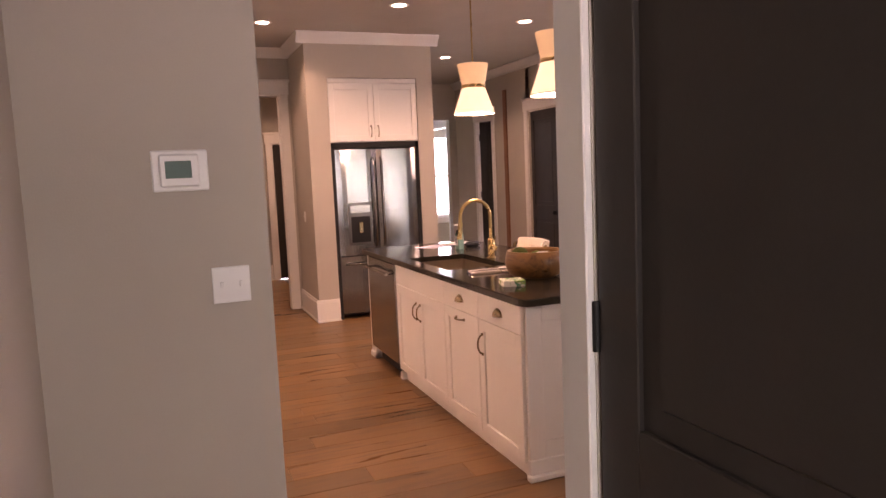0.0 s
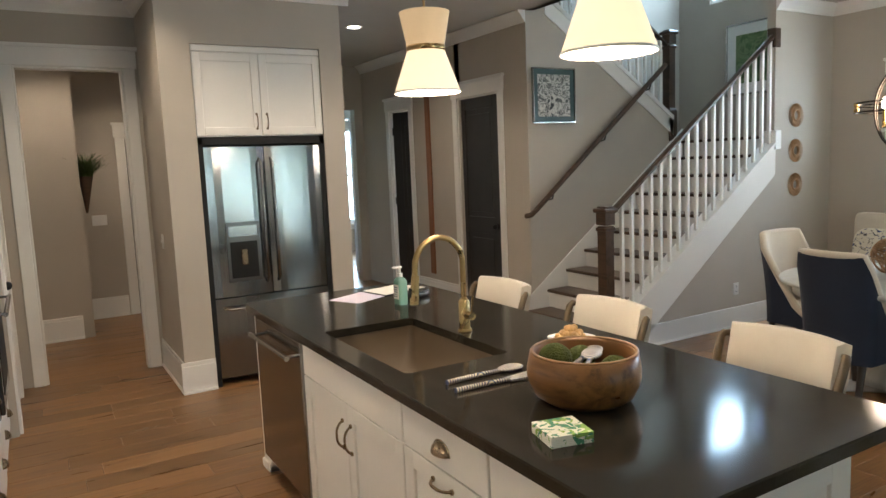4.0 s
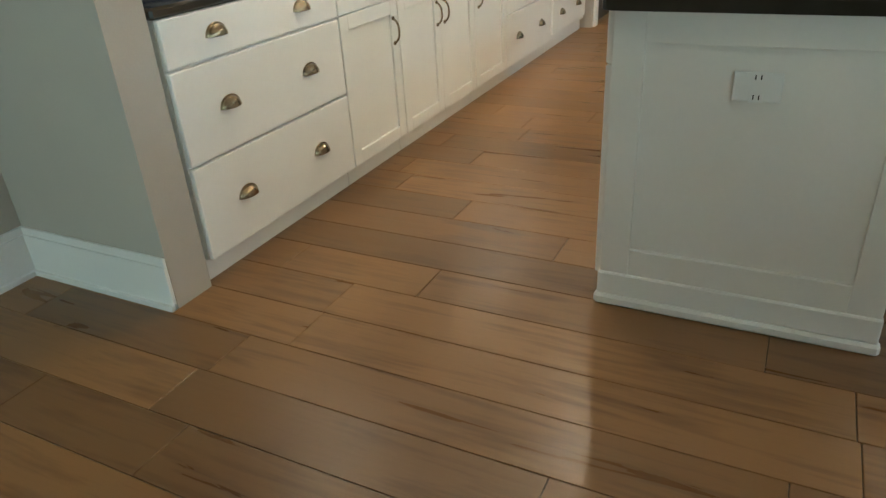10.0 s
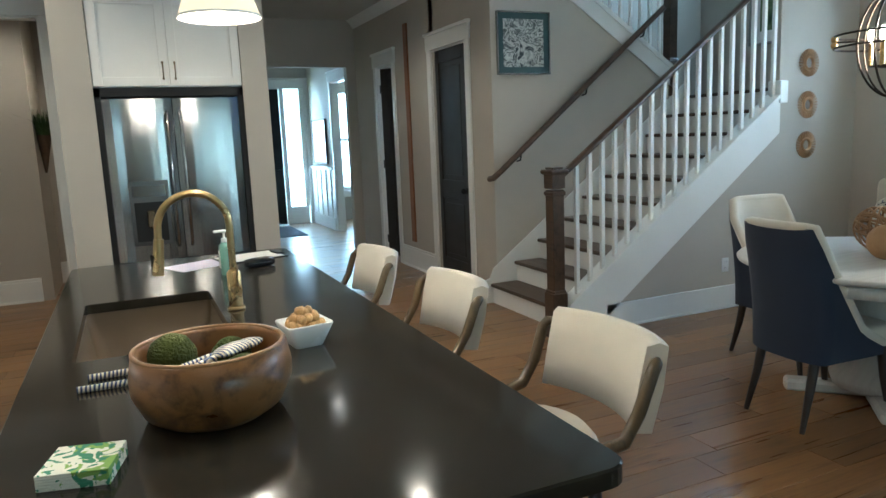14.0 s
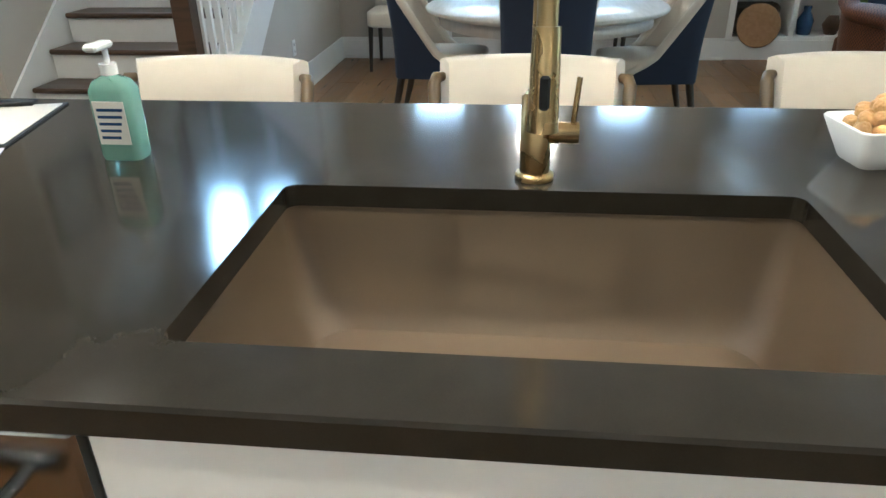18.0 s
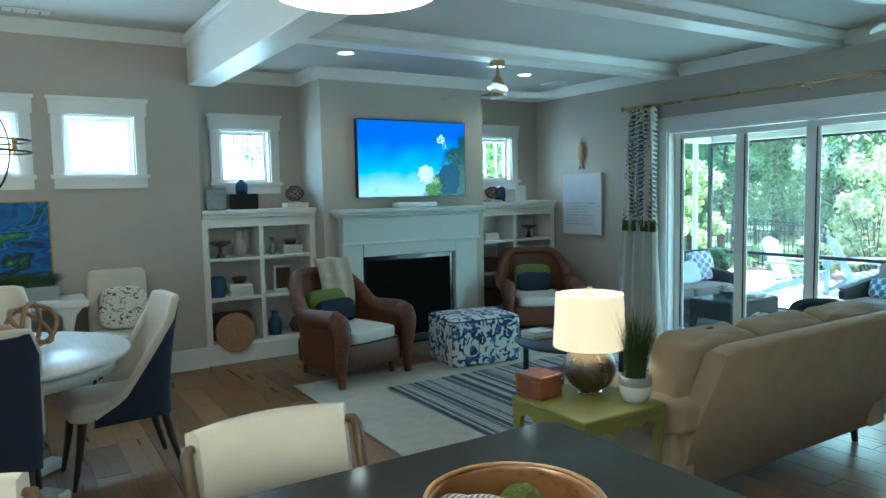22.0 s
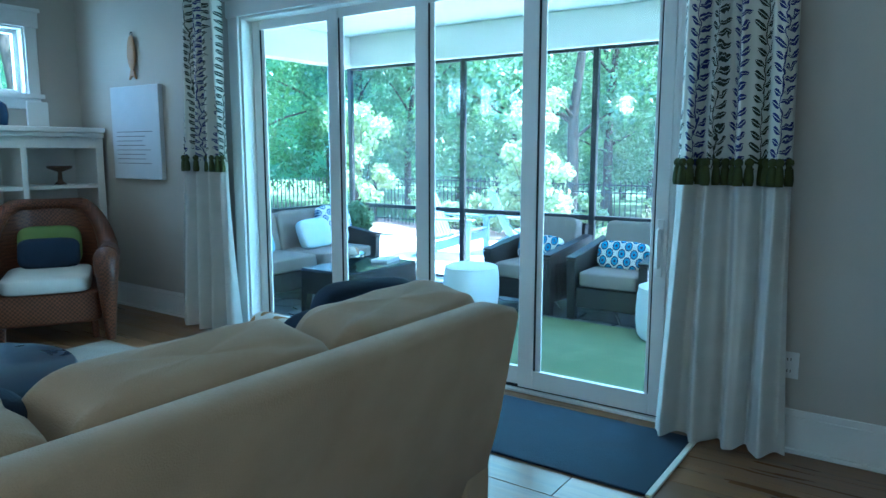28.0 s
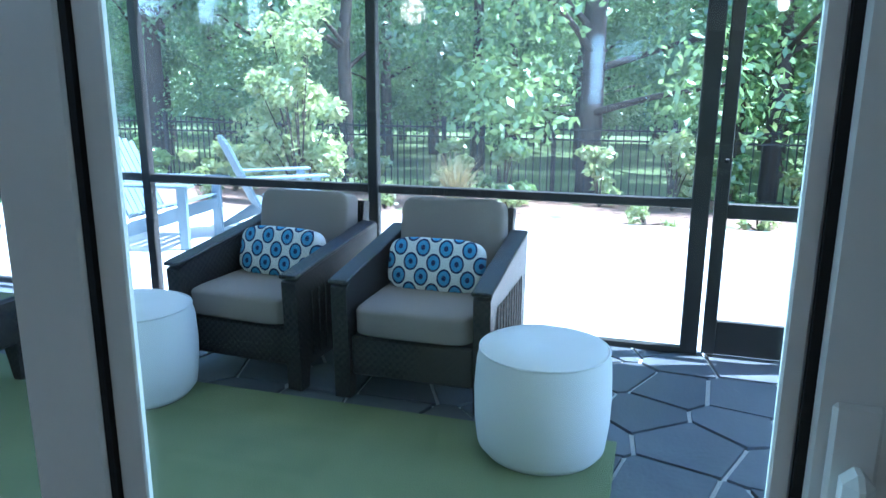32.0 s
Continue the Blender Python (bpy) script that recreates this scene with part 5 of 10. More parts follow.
def vent(x, y, z, w, h, label="white slatted ceiling air vent"):
    ob = thing("ceiling_vent", x, y, z, label, "vent")
    part("frame", B().box(-w / 2, -h / 2, -0.008, w / 2, h / 2, 0, 0.003), M_TRIM, ob)
    n = 7
    for k in range(n):
        yy = -h / 2 + h * (k + 0.5) / n
        part("slat", B().box(-w / 2 + 0.015, yy - 0.004, -0.014, w / 2 - 0.015, yy + 0.004, -0.008, 0.001), M_STEELD if k % 2 else M_TRIM, ob)
vent(6.95, 5.3, CL, 0.35, 0.6)
vent(7.5, 3.9, CL, 0.12, 0.32)
vent(1.95, -1.35, LC, 0.35, 0.15)
vent(7.4, -1.3, LC, 0.3, 0.15)

# pendants over the island
M_SHADE = mat("linen_shade", (0.80, 0.66, 0.45), (0.74, 0.60, 0.40), rough=0.9, scale=6, fine=500, bump=0.3, stretch=(1, 1, 0.1), emit=(1.0, 0.74, 0.45), power=0.30)
M_SHADEU = mat("linen_shade_upper", (0.80, 0.66, 0.45), (0.72, 0.58, 0.38), rough=0.9, scale=6, fine=500, bump=0.3, stretch=(1, 1, 0.1), emit=(1.0, 0.66, 0.33), power=0.09)
M_DIFF = glow_mat("lamp_diffuser", (1.0, 0.88, 0.70), 1.7)
for y in (3.58, 4.76):
    ob = thing("pendant_light", 2.38, y, 1.97, "lit hourglass linen pendant light with a brass waist", "pendant light", group="pendant lights over the island")
    def pleated(prof, n=72):
        b = B()
        lps = []
        for r, z in prof:
            lps.append([(r * (1 + 0.012 * (i % 2)) * math.cos(2 * math.pi * i / n), r * (1 + 0.012 * (i % 2)) * math.sin(2 * math.pi * i / n), z) for i in range(n)])
        return loft(b, lps)
    part("lower_shade", pleated([(0.152, 0.0), (0.085, 0.19)]), M_SHADE, ob)
    part("upper_shade", pleated([(0.085, 0.205), (0.115, 0.36)]), M_SHADEU, ob)
    part("waist_band", B().lathe([(0.088, 0.185), (0.091, 0.187), (0.091, 0.208), (0.088, 0.21)], 32), M_BRASS, ob)
    part("rim", B().lathe([(0.153, -0.004), (0.156, 0.0), (0.153, 0.006)], 40), M_TRIM, ob)
    part("diffuser", B().lathe([(0.0, 0.012), (0.148, 0.012)], 32), M_DIFF, ob)
    part("stem", B().cyl((0, 0, 0.20), (0, 0, CL - 1.97 - 0.02), 0.006, n=10), M_BRASS, ob)
    part("canopy", B().cyl((0, 0, CL - 1.97 - 0.025), (0, 0, CL - 1.97), 0.06, 0.065), M_BRASS, ob)
    lamp("pendant_lamp", "POINT", pose(2.38, y, 1.92), 5, WARM, soft=0.05)

# ---- stools ----
M_STOOLW = wood_mat("stool_wood", (0.045, 0.028, 0.011), (0.10, 0.066, 0.028), rough=0.4, along=2, vary=0.1)
M_DARKLEG = mat("dark_leg", (0.022, 0.016, 0.013), (0.03, 0.022, 0.018), rough=0.4, scale=8, fine=90, bump=0.03)
def stool(x, y):
    ob = thing("bar_stool", x, y, 0, "cream upholstered bar stool with curved back and bronze wood arms", "stool", group="bar stools at the island")
    b = B()
    prof = [(0.0, 0.57), (0.20, 0.575), (0.225, 0.60), (0.225, 0.645), (0.20, 0.675), (0.0, 0.685)]
    part("seat", b.lathe(prof, 32), M_CREAM, ob)
    part("seat_base", B().lathe([(0.0, 0.53), (0.19, 0.53), (0.215, 0.55), (0.215, 0.572), (0.0, 0.572)], 32), M_DARKLEG, ob)
    # curved back, its hollow towards -x
    R = 0.42
    def bp(u, v, d):
        a = (u - 0.5) * 2 * radians(31.5)
        z = 0.70 + 0.238 * v
        lean = 0.05 * v
        return (0.285 - R + (R + d) * math.cos(a) + lean, (R + d) * math.sin(a), z)
    bb = B()
    n = 16
    rings = []
    for j in range(n + 1):
        u = j / n
        ring = []
        for v, d in ((0.0, 0.0), (0.0, 0.05), (0.5, 0.06), (0.96, 0.055), (1.0, 0.03), (0.96, 0.0), (0.5, -0.004)):
            ring.append(bp(u, v, d))
        rings.append(ring)
    loft(bb, rings, True, True, True)
    part("backrest", bb, M_CREAM, ob)
    for s in (-1, 1):
        u = 0.5 + s * 0.5
        sd_ = Vector((-0.012, s * 0.034, 0))
        pts = [Vector(bp(u, 0.80, 0.03)) + Vector((0, s * 0.002, 0)), Vector(bp(u, 0.80, 0.02)) + sd_ * 0.7, Vector(bp(u, 0.74, 0.01)) + sd_,  Vector(bp(u, 0.30, 0.0)) + sd_ + Vector((-0.008, 0, 0)),
               Vector(bp(u, 0.0, 0.0)) + sd_ + Vector((-0.04, 0, 0)), Vector((0.04, s * 0.236, 0.675)), Vector((-0.06, s * 0.232, 0.635)), Vector((-0.14, s * 0.222, 0.612)), Vector((-0.16, s * 0.215, 0.585))]
        part("arm", B().tube(pts, [0.013, 0.017, 0.018, 0.018, 0.018, 0.018, 0.018, 0.017, 0.013], 8), M_STOOLW, ob, "bronze-brown wooden arm")
    for sx in (-1, 1):
        for sy in (-1, 1):
            part("leg", B().tube([(sx * 0.15, sy * 0.15, 0.54), (sx * 0.17, sy * 0.17, 0.30), (sx * 0.21, sy * 0.21, 0.0)], [0.02, 0.017, 0.013], 8), M_DARKLEG, ob)
    part("footrest", B().tube([(0.185 * math.cos(radians(a)) * 1.25, 0.185 * math.sin(radians(a)) * 1.25, 0.24) for a in range(0, 360, 20)], 0.009, 8, closed=True), M_BRASS, ob)
    return ob
s0 = stool(2.91, 3.50)
for xx, yy in ((2.85, 4.38), (2.81, 5.235)):
    copy_thing(s0, pose(xx, yy, 0))

# ---- dining ----
M_TABLE = mat("whitewashed_wood", (0.62, 0.60, 0.56), (0.54, 0.52, 0.48), rough=0.35, scale=5, fine=60, bump=0.05, stretch=(1, 8, 1))
tb = thing("dining_table", 5.58, 4.265, 0, "round whitewashed pedestal dining table", "table")
part("tabletop", B().lathe([(0.0, 0.73), (0.66, 0.73), (0.70, 0.745), (0.705, 0.758), (0.695, 0.768), (0.0, 0.77)], 56), M_TABLE, tb)
part("apron", B().lathe([(0.60, 0.66), (0.62, 0.66), (0.62, 0.73), (0.60, 0.73)], 48), M_TABLE, tb)
part("pedestal", B().lathe([(0.0, 0.06), (0.20, 0.06), (0.22, 0.12), (0.15, 0.18), (0.10, 0.28), (0.13, 0.42), (0.17, 0.52), (0.12, 0.60), (0.20, 0.66), (0.25, 0.70), (0.0, 0.73)], 28), M_TABLE, tb)
for k in range(4):
    a = radians(45 + 90 * k)
    part("foot", B().box(0.02, -0.05, 0.0, 0.44, 0.05, 0.065, 0.015).move(pose(0, 0, 0, 0, 0, 45 + 90 * k)), M_TABLE, tb)


def dining_chair(x, y, turn):
    """Wing dining chair, looking to local +x."""
    ob = thing("dining_chair", x, y, 0, "wing dining chair with navy velvet shell and cream seat", "chair", turn, group="chairs round the dining table")
    def prof(phi, v, d):
        """phi from -1 to 1 round the back, v from 0 (bottom) to 1 (top)."""
        side = abs(phi)
        top = 1.0 - 0.52 * min(1, max(0, (side - 0.46) / 0.34)) ** 0.75 - 0.08 * max(0, side - 0.8) / 0.2
        z = 0.34 + (top - 0.34) * v
        fl = 0.075 * max(0, (z - 0.45) / 0.55) ** 1.6
        w = 0.190 + d * 0.7 + 0.03 * (z - 0.4)
        if side < 0.5:
            px, py = -0.23 - d - fl, math.copysign(w * min(1, side / 0.5), phi)
            px += 0.05 * (side / 0.5) ** 3
        else:
            t = (side - 0.5) / 0.5
            px, py = -0.18 - d * (1 - t) - fl + 0.35 * t, math.copysign(w, phi)
        return (px, py, z)
    N_, V_ = 28, 10
    outer = B().grid(lambda u, v: prof(1 - 2 * u, v, 0.045), N_, V_)
    part("shell", outer, M_NAVY, ob, "navy velvet outer shell")
    inner = B().grid(lambda u, v: prof(2 * u - 1, v, 0.0), N_, V_)
    part("backrest", inner, M_CREAM, ob, "cream inner back")
    rim = [prof(-1 + 2 * i / N_, 1.0, 0.022) for i in range(N_ + 1)]
    part("piping", B().tube(rim, 0.026, 8), M_CREAM, ob, "cream rolled edge")
    part("seat", B().cushion(-0.20, -0.22, 0.36, 0.29, 0.22, 0.49, 0.35, 8), M_CREAM, ob)
    for sx, sy in ((0.22, -0.17), (0.22, 0.17), (-0.21, -0.16), (-0.21, 0.16)):
        k = 0.06 if sx > 0 else -0.09
        part("leg", B().tube([(sx, sy, 0.38), (sx + k * 0.4, sy * 1.03, 0.2), (sx + k, sy * 1.1, 0.0)], [0.026, 0.021, 0.013], 8), M_DARKLEG, ob)
    return ob
c0 = dining_chair(5.14, 4.265, -3)
copy_thing(c0, pose(5.69, 4.90, 0, 0, 0, -95))
copy_thing(c0, pose(5.62, 3.64, 0, 0, 0, 95))
copy_thing(c0, pose(6.38, 4.27, 0, 0, 0, 180))

M_GOLDW = mat("gold_frame", (0.42, 0.29, 0.10), rough=0.35, metal=0.8, scale=10, fine=100)
def art_mat(name, cols, scale, dist=2.5, stretch=(1, 1, 1)):
    m, nt, p, N, L = node_mat(name)
    tc, mp, n = N("ShaderNodeTexCoord"), N("ShaderNodeMapping"), N("ShaderNodeTexNoise")
    mp.inputs["Scale"].default_value = stretch
    L(tc.outputs["Object"], mp.inputs[0])
    L(mp.outputs[0], n.inputs["Vector"])
    n.inputs["Scale"].default_value, n.inputs["Distortion"].default_value, n.inputs["Detail"].default_value = scale, dist, 3
    r = N("ShaderNodeValToRGB")
    r.color_ramp.interpolation = "LINEAR"
    while len(r.color_ramp.elements) < len(cols):
        r.color_ramp.elements.new(0.5)
    for i, c in enumerate(cols):
        r.color_ramp.elements[i].position = 0.27 + 0.46 * i / (len(cols) - 1)
        r.color_ramp.elements[i].color = (*c, 1)
    L(n.outputs["Fac"], r.inputs[0])
    L(r.outputs[0], p.inputs["Base Color"])
    p.inputs["Roughness"].default_value = 0.6
    return m
M_ABSTRACT = art_mat("abstract_paint", [(0.50, 0.42, 0.04), (0.02, 0.16, 0.05), (0.006, 0.012, 0.02), (0.02, 0.14, 0.42), (0.012, 0.06, 0.26), (0.04, 0.24, 0.50), (0.008, 0.014, 0.03), (0.03, 0.20, 0.08), (0.10, 0.26, 0.06), (0.50, 0.44, 0.05)], 2.6, 0.9, (1, 1, 2.2))
def picture(name, w, h, x, y, z, turn, frame_mat, art, label, fw=0.02, mount=None, mw=0.06, depth=0.03):
    """A framed picture, upright, its back on the wall; looks to local -y, origin at its lower left corner."""
    ob = thing(name, x, y, z, label, "picture", turn)
    b = B().box(0, -depth, 0, w, 0, fw, 0.003).box(0, -depth, h - fw, w, 0, h, 0.003).box(0, -depth, fw, fw, 0, h - fw, 0.003).box(w - fw, -depth, fw, w, 0, h - fw, 0.003)
    part("frame", b, frame_mat, ob)
    if mount:
        part("mount", B().box(fw, -depth * 0.5, fw, w - fw, -0.002, h - fw, 0), mount, ob)
        part("print", B().box(fw + mw, -depth * 0.56, fw + mw, w - fw - mw, -depth * 0.5, h - fw - mw, 0), art, ob)
    else:
        part("canvas", B().box(fw, -depth * 0.7, fw, w - fw, -0.002, h - fw, 0), art, ob)
    return ob
picture("abstract_painting", 1.14, 0.79, DX - 0.006, 4.955, 0.80, -90, M_GOLDW, M_ABSTRACT, "large blue and green abstract painting in a thin gold frame", 0.014)
# white console table with bracketed legs
ct = thing("console_table", 7.56, 4.40, 0, "white console table against the dining wall", "table")
part("tabletop", B().box(-0.22, -0.79, 0.745, 0.22, 0.79, 0.80, 0.006), M_CAB, ct)
for sy in (-1, 1):
    for sx in (-1, 1):
        pr = [(sy * 0.62, 0.0), (sy * 0.675, 0.0), (sy * 0.675, 0.55), (sy * 0.70, 0.68), (sy * 0.76, 0.744), (sy * 0.52, 0.744), (sy * 0.60, 0.68), (sy * 0.62, 0.55)]
        part("leg", B().prism(pr, 0, sx * 0.16 - 0.03, sx * 0.16 + 0.03), M_CAB, ct)
def parsons(x, y, turn, pil):
    ob = thing("side_chair", x, y, 0, "cream upholstered side chair with dark legs against the wall", "chair", turn, group="side chairs by the console")
    part("backrest", B().cushion(-0.27, -0.23, 0.42, -0.17, 0.23, 1.0, 0.22, 8), M_CREAM, ob)
    part("seat", B().cushion(-0.24, -0.235, 0.36, 0.25, 0.235, 0.50, 0.28, 8), M_CREAM, ob)
    for sx, sy in ((0.2, -0.2), (0.2, 0.2), (-0.22, -0.2), (-0.22, 0.2)):
        part("leg", B().tube([(sx, sy, 0.38), (sx * 1.15, sy * 1.05, 0.0)], [0.022, 0.014], 8), M_DARKLEG, ob)
    return ob
M_LEAFPR = pattern_mat("leaf_print", (0.66, 0.62, 0.52), [(0.03, 0.06, 0.20), (0.05, 0.05, 0.05)], 16, "leaf", density=0.42, stretch=(1, 1, 1.6))
for yy in (5.46, 3.36):
    parsons(7.45, yy, 180, None)
    single("throw_pillow", B().cushion(-0.06, -0.19, -0.18, 0.06, 0.19, 0.18, 0.62, 8), M_LEAFPR, 7.52, yy - 0.02, 0.685, "cream pillow with a navy leaf print", "pillow", 0, "pillows on the side chairs", (0, 12))
# lantern with candle, planter box
ln = thing("hurricane_lantern", 7.58, 4.93, 0.80, "square glass lantern with a cream candle", "lantern")
for a, c in ((-1, -1), (-1, 1), (1, -1), (1, 1)):
    part("post", B().box(a * 0.075 - 0.006, c * 0.075 - 0.006, 0.0, a * 0.075 + 0.006, c * 0.075 + 0.006, 0.42, 0.001), M_STEEL, ln)
part("base", B().box(-0.085, -0.085, 0, 0.085, 0.085, 0.02, 0.003), M_STEEL, ln)
part("top", B().box(-0.085, -0.085, 0.42, 0.085, 0.085, 0.44, 0.003), M_STEEL, ln)
part("candle", B().cyl((0, 0, 0.02), (0, 0, 0.28), 0.042, n=20), mat("candle_wax", (0.72, 0.60, 0.36), rough=0.5), ln)
M_GRASS = mat("grass_blade", (0.06, 0.13, 0.015), (0.10, 0.19, 0.03), rough=0.6, scale=20, fine=60, bump=0, vary=0.1)
M_GRASSD = mat("dark_grass", (0.028, 0.055, 0.012), (0.05, 0.085, 0.02), rough=0.6, scale=20, fine=60, bump=0)
def blades(n, r, h, spread, seed, wid=0.004, c=(0, 0, 0), rx=None):
    rnd = random.Random(seed)
    b = B()
    for _ in range(n):
        a, q = rnd.uniform(0, 6.283), math.sqrt(rnd.random())
        px, py = c[0] + (rx or r) * q * math.cos(a), c[1] + r * q * math.sin(a)
        hh, out = h * rnd.uniform(0.55, 1.05), spread * rnd.uniform(0.1, 1.0)
        d = a + rnd.uniform(-0.6, 0.6)
        dx, dy = math.cos(d), math.sin(d)
        vs, fs = [], []
        for k in range(5):
            t = k / 4
            w = wid * (1 - t * 0.9)
            ox, oy = px + dx * out * t ** 2.0, py + dy * out * t ** 2.0
            z = c[2] + hh * (t - 0.18 * t ** 3 * out / max(h, 0.01))
            vs += [(ox - dy * w, oy + dx * w, z), (ox + dy * w, oy - dx * w, z)]
            if k:
                fs.append((2 * k - 2, 2 * k - 1, 2 * k + 1, 2 * k))
        b.add(vs, fs, True)
    return b
pl = thing("planter_box", 7.58, 4.02, 0.80, "grey box planter with low dark grass", "plant")
part("box", B().box(-0.08, -0.22, 0, 0.08, 0.22, 0.11, 0.004), mat("zinc", (0.32, 0.33, 0.34), rough=0.5, metal=0.3), pl)
part("grass", blades(700, 0.06, 0.12, 0.05, 3, 0.003, (0, 0, 0.10), 0.06).move(Matrix.Diagonal((1, 3.2, 1, 1))), M_GRASSD, pl)
# decor on the table
M_RATTAN = mat("rattan", (0.36, 0.20, 0.09), (0.28, 0.15, 0.06), rough=0.6, scale=30, fine=120, bump=0.2)
def knot_ball(name, x, y, z, r, n, thick, material, label, seed):
    rnd = random.Random(seed)
    ob = thing(name, x, y, z, label, "ornament")
    for _ in range(n):
        ax = Vector((rnd.gauss(0, 1), rnd.gauss(0, 1), rnd.gauss(0, 1))).normalized()
        u = ax.orthogonal().normalized()
        w = ax.cross(u)
        part("ring", B().tube([(u * math.cos(t) + w * math.sin(t)) * r + Vector((0, 0, r)) for t in [2 * math.pi * i / 28 for i in range(28)]], thick, 6, closed=True), material, ob)
    return ob
knot_ball("woven_ball", 5.72, 4.38, 0.77, 0.12, 16, 0.006, M_RATTAN, "open woven rattan ball on the dining table", 5)
single("cork_ball", B().ball((0, 0, 0.09), 0.09, 20, 12, 0.02, 1), mat("cork", (0.42, 0.24, 0.11), (0.36, 0.20, 0.09), rough=0.7, scale=25, fine=150, bump=0.3), 5.50, 4.19, 0.77, "solid tan decorative ball on the dining table", "ornament")
knot_ball("wooden_knot", 5.66, 4.05, 0.77, 0.13, 3, 0.013, M_RATTAN, "pale bent wood knot ornament on the dining table", 11)
# chandelier
ch = thing("chandelier", 5.64, 4.28, 1.59, "lit orb chandelier of dark metal rings on a brass chain", "chandelier")
M_BRONZE = mat("dark_bronze", (0.05, 0.04, 0.032), rough=0.4, metal=0.9, scale=10, fine=100)
for k in range(4):
    a = radians(45 * k)
    part("ring", B().tube([(0.185 * math.cos(t) * math.cos(a), 0.185 * math.cos(t) * math.sin(a), 0.28 + 0.28 * math.sin(t)) for t in [2 * math.pi * i / 40 for i in range(40)]], 0.006, 6, closed=True), M_BRONZE, ch)
for zb in (0.265, 0.325):
    part("band", B().tube([(0.29 * math.cos(t), 0.29 * math.sin(t), zb) for t in [2 * math.pi * i / 40 for i in range(40)]], 0.006, 6, closed=True), M_BRONZE, ch)
for k in range(4):
    a = radians(45 + 90 * k)
    x, y = 0.29 * math.cos(a), 0.29 * math.sin(a)
    part("knot", B().ball((x, y, 0.28), 0.018, 10, 7).ball((x, y, 0.31), 0.018, 10, 7), M_BRASS, ch, "brass knot between the bands")
    x, y = 0.185 * math.cos(a), 0.185 * math.sin(a)
    part("spoke", B().cyl((x, y, 0.295), (x * 1.53, y * 1.53, 0.295), 0.005, n=8), M_BRONZE, ch)
M_BULB = glow_mat("bulb_glow", (1.0, 0.80, 0.52), 9.0)
for k in range(6):
    a = radians(60 * k)
    x, y = 0.12 * math.cos(a), 0.12 * math.sin(a)
    cd = part("candle", B().cyl((x, y, 0.16), (x, y, 0.28), 0.012, n=10), M_BRASS, ch)
    part("bulb", B().ball((x, y, 0.32), (0.018, 0.018, 0.04), 10, 7), M_BULB, cd)
part("hub", B().lathe([(0.0, 0.0), (0.02, 0.02), (0.012, 0.1), (0.05, 0.15), (0.13, 0.16), (0.13, 0.165), (0.0, 0.17)], 20), M_BRONZE, ch)
part("chain", B().tube([(0.006 * math.sin(i * 1.7), 0.006 * math.cos(i * 1.7), 0.56 + i * 0.03) for i in range(int((CL - 1.59 - 0.58) / 0.03) + 1)], 0.006, 6), M_BRASS, ch)
part("canopy", B().cyl((0, 0, CL - 1.59 - 0.03), (0, 0, CL - 1.59), 0.06), M_BRASS, ch)
lamp("chandelier_lamp", "POINT", pose(5.64, 4.28, 1.90), 13, WARM, soft=0.12)
# three sunburst plates, art, wooden rule
for z in (1.29, 1.62, 1.96):
    md = thing("sunburst_plate", 7.22, MY - 0.001, z, "round woven sunburst wall plate", "wall decor", group="sunburst plates")
    b = B()
    for k in range(28):
        a = 2 * math.pi * k / 28
        b.tube([(0.05 * math.cos(a), -0.008, 0.05 * math.sin(a)), (0.112 * math.cos(a), -0.012, 0.112 * math.sin(a))], 0.007, 5)
    part("ray_ring", b, M_RATTAN, md)
    part("rim", B().tube([(0.05 * math.cos(t), -0.012, 0.05 * math.sin(t)) for t in [2 * math.pi * i / 24 for i in range(24)]], 0.012, 6, closed=True), M_RATTAN, md)
    part("mirror", B().cyl((0, 0, 0), (0, -0.01, 0), 0.045, n=24), mat("mirror", (0.8, 0.8, 0.8), rough=0.05, metal=1.0, bump=0), md)
M_ZEBRA = art_mat("zebra_print", [(0.02, 0.03, 0.035), (0.02, 0.03, 0.035), (0.60, 0.60, 0.56), (0.02, 0.03, 0.035), (0.60, 0.60, 0.56), (0.02, 0.03, 0.035), (0.62, 0.62, 0.58)], 9, 1.5)
picture("zebra_print", 0.53, 0.53, 4.97, AY - 0.001, 1.985, 0, M_STEEL, M_ZEBRA, "black and white line print with teal mount in a silver frame", 0.014, mat("teal_mount", (0.02, 0.06, 0.06), rough=0.3), 0.05)
M_GREENA = art_mat("green_print", [(0.02, 0.06, 0.02), (0.06, 0.13, 0.04), (0.16, 0.22, 0.10), (0.05, 0.10, 0.03)], 5, 1.5)
picture("green_picture", 0.76, 0.86, 8.415, 7.75, 2.32, -90, M_STEEL, M_GREENA, "green abstract print with wide white mount in a silver frame", 0.02, M_WHITE, 0.12)
wr = single("wooden_rule", B().box(-0.02, -0.05, 0, 0.0, 0.05, 2.40, 0.004), wood_mat("old_rule", (0.10, 0.035, 0.012), (0.20, 0.075, 0.028), rough=0.5, along=2), HX - 0.001, 9.23, 0.31, "tall reddish old wooden beam hung on the hall wall", "wall decor")

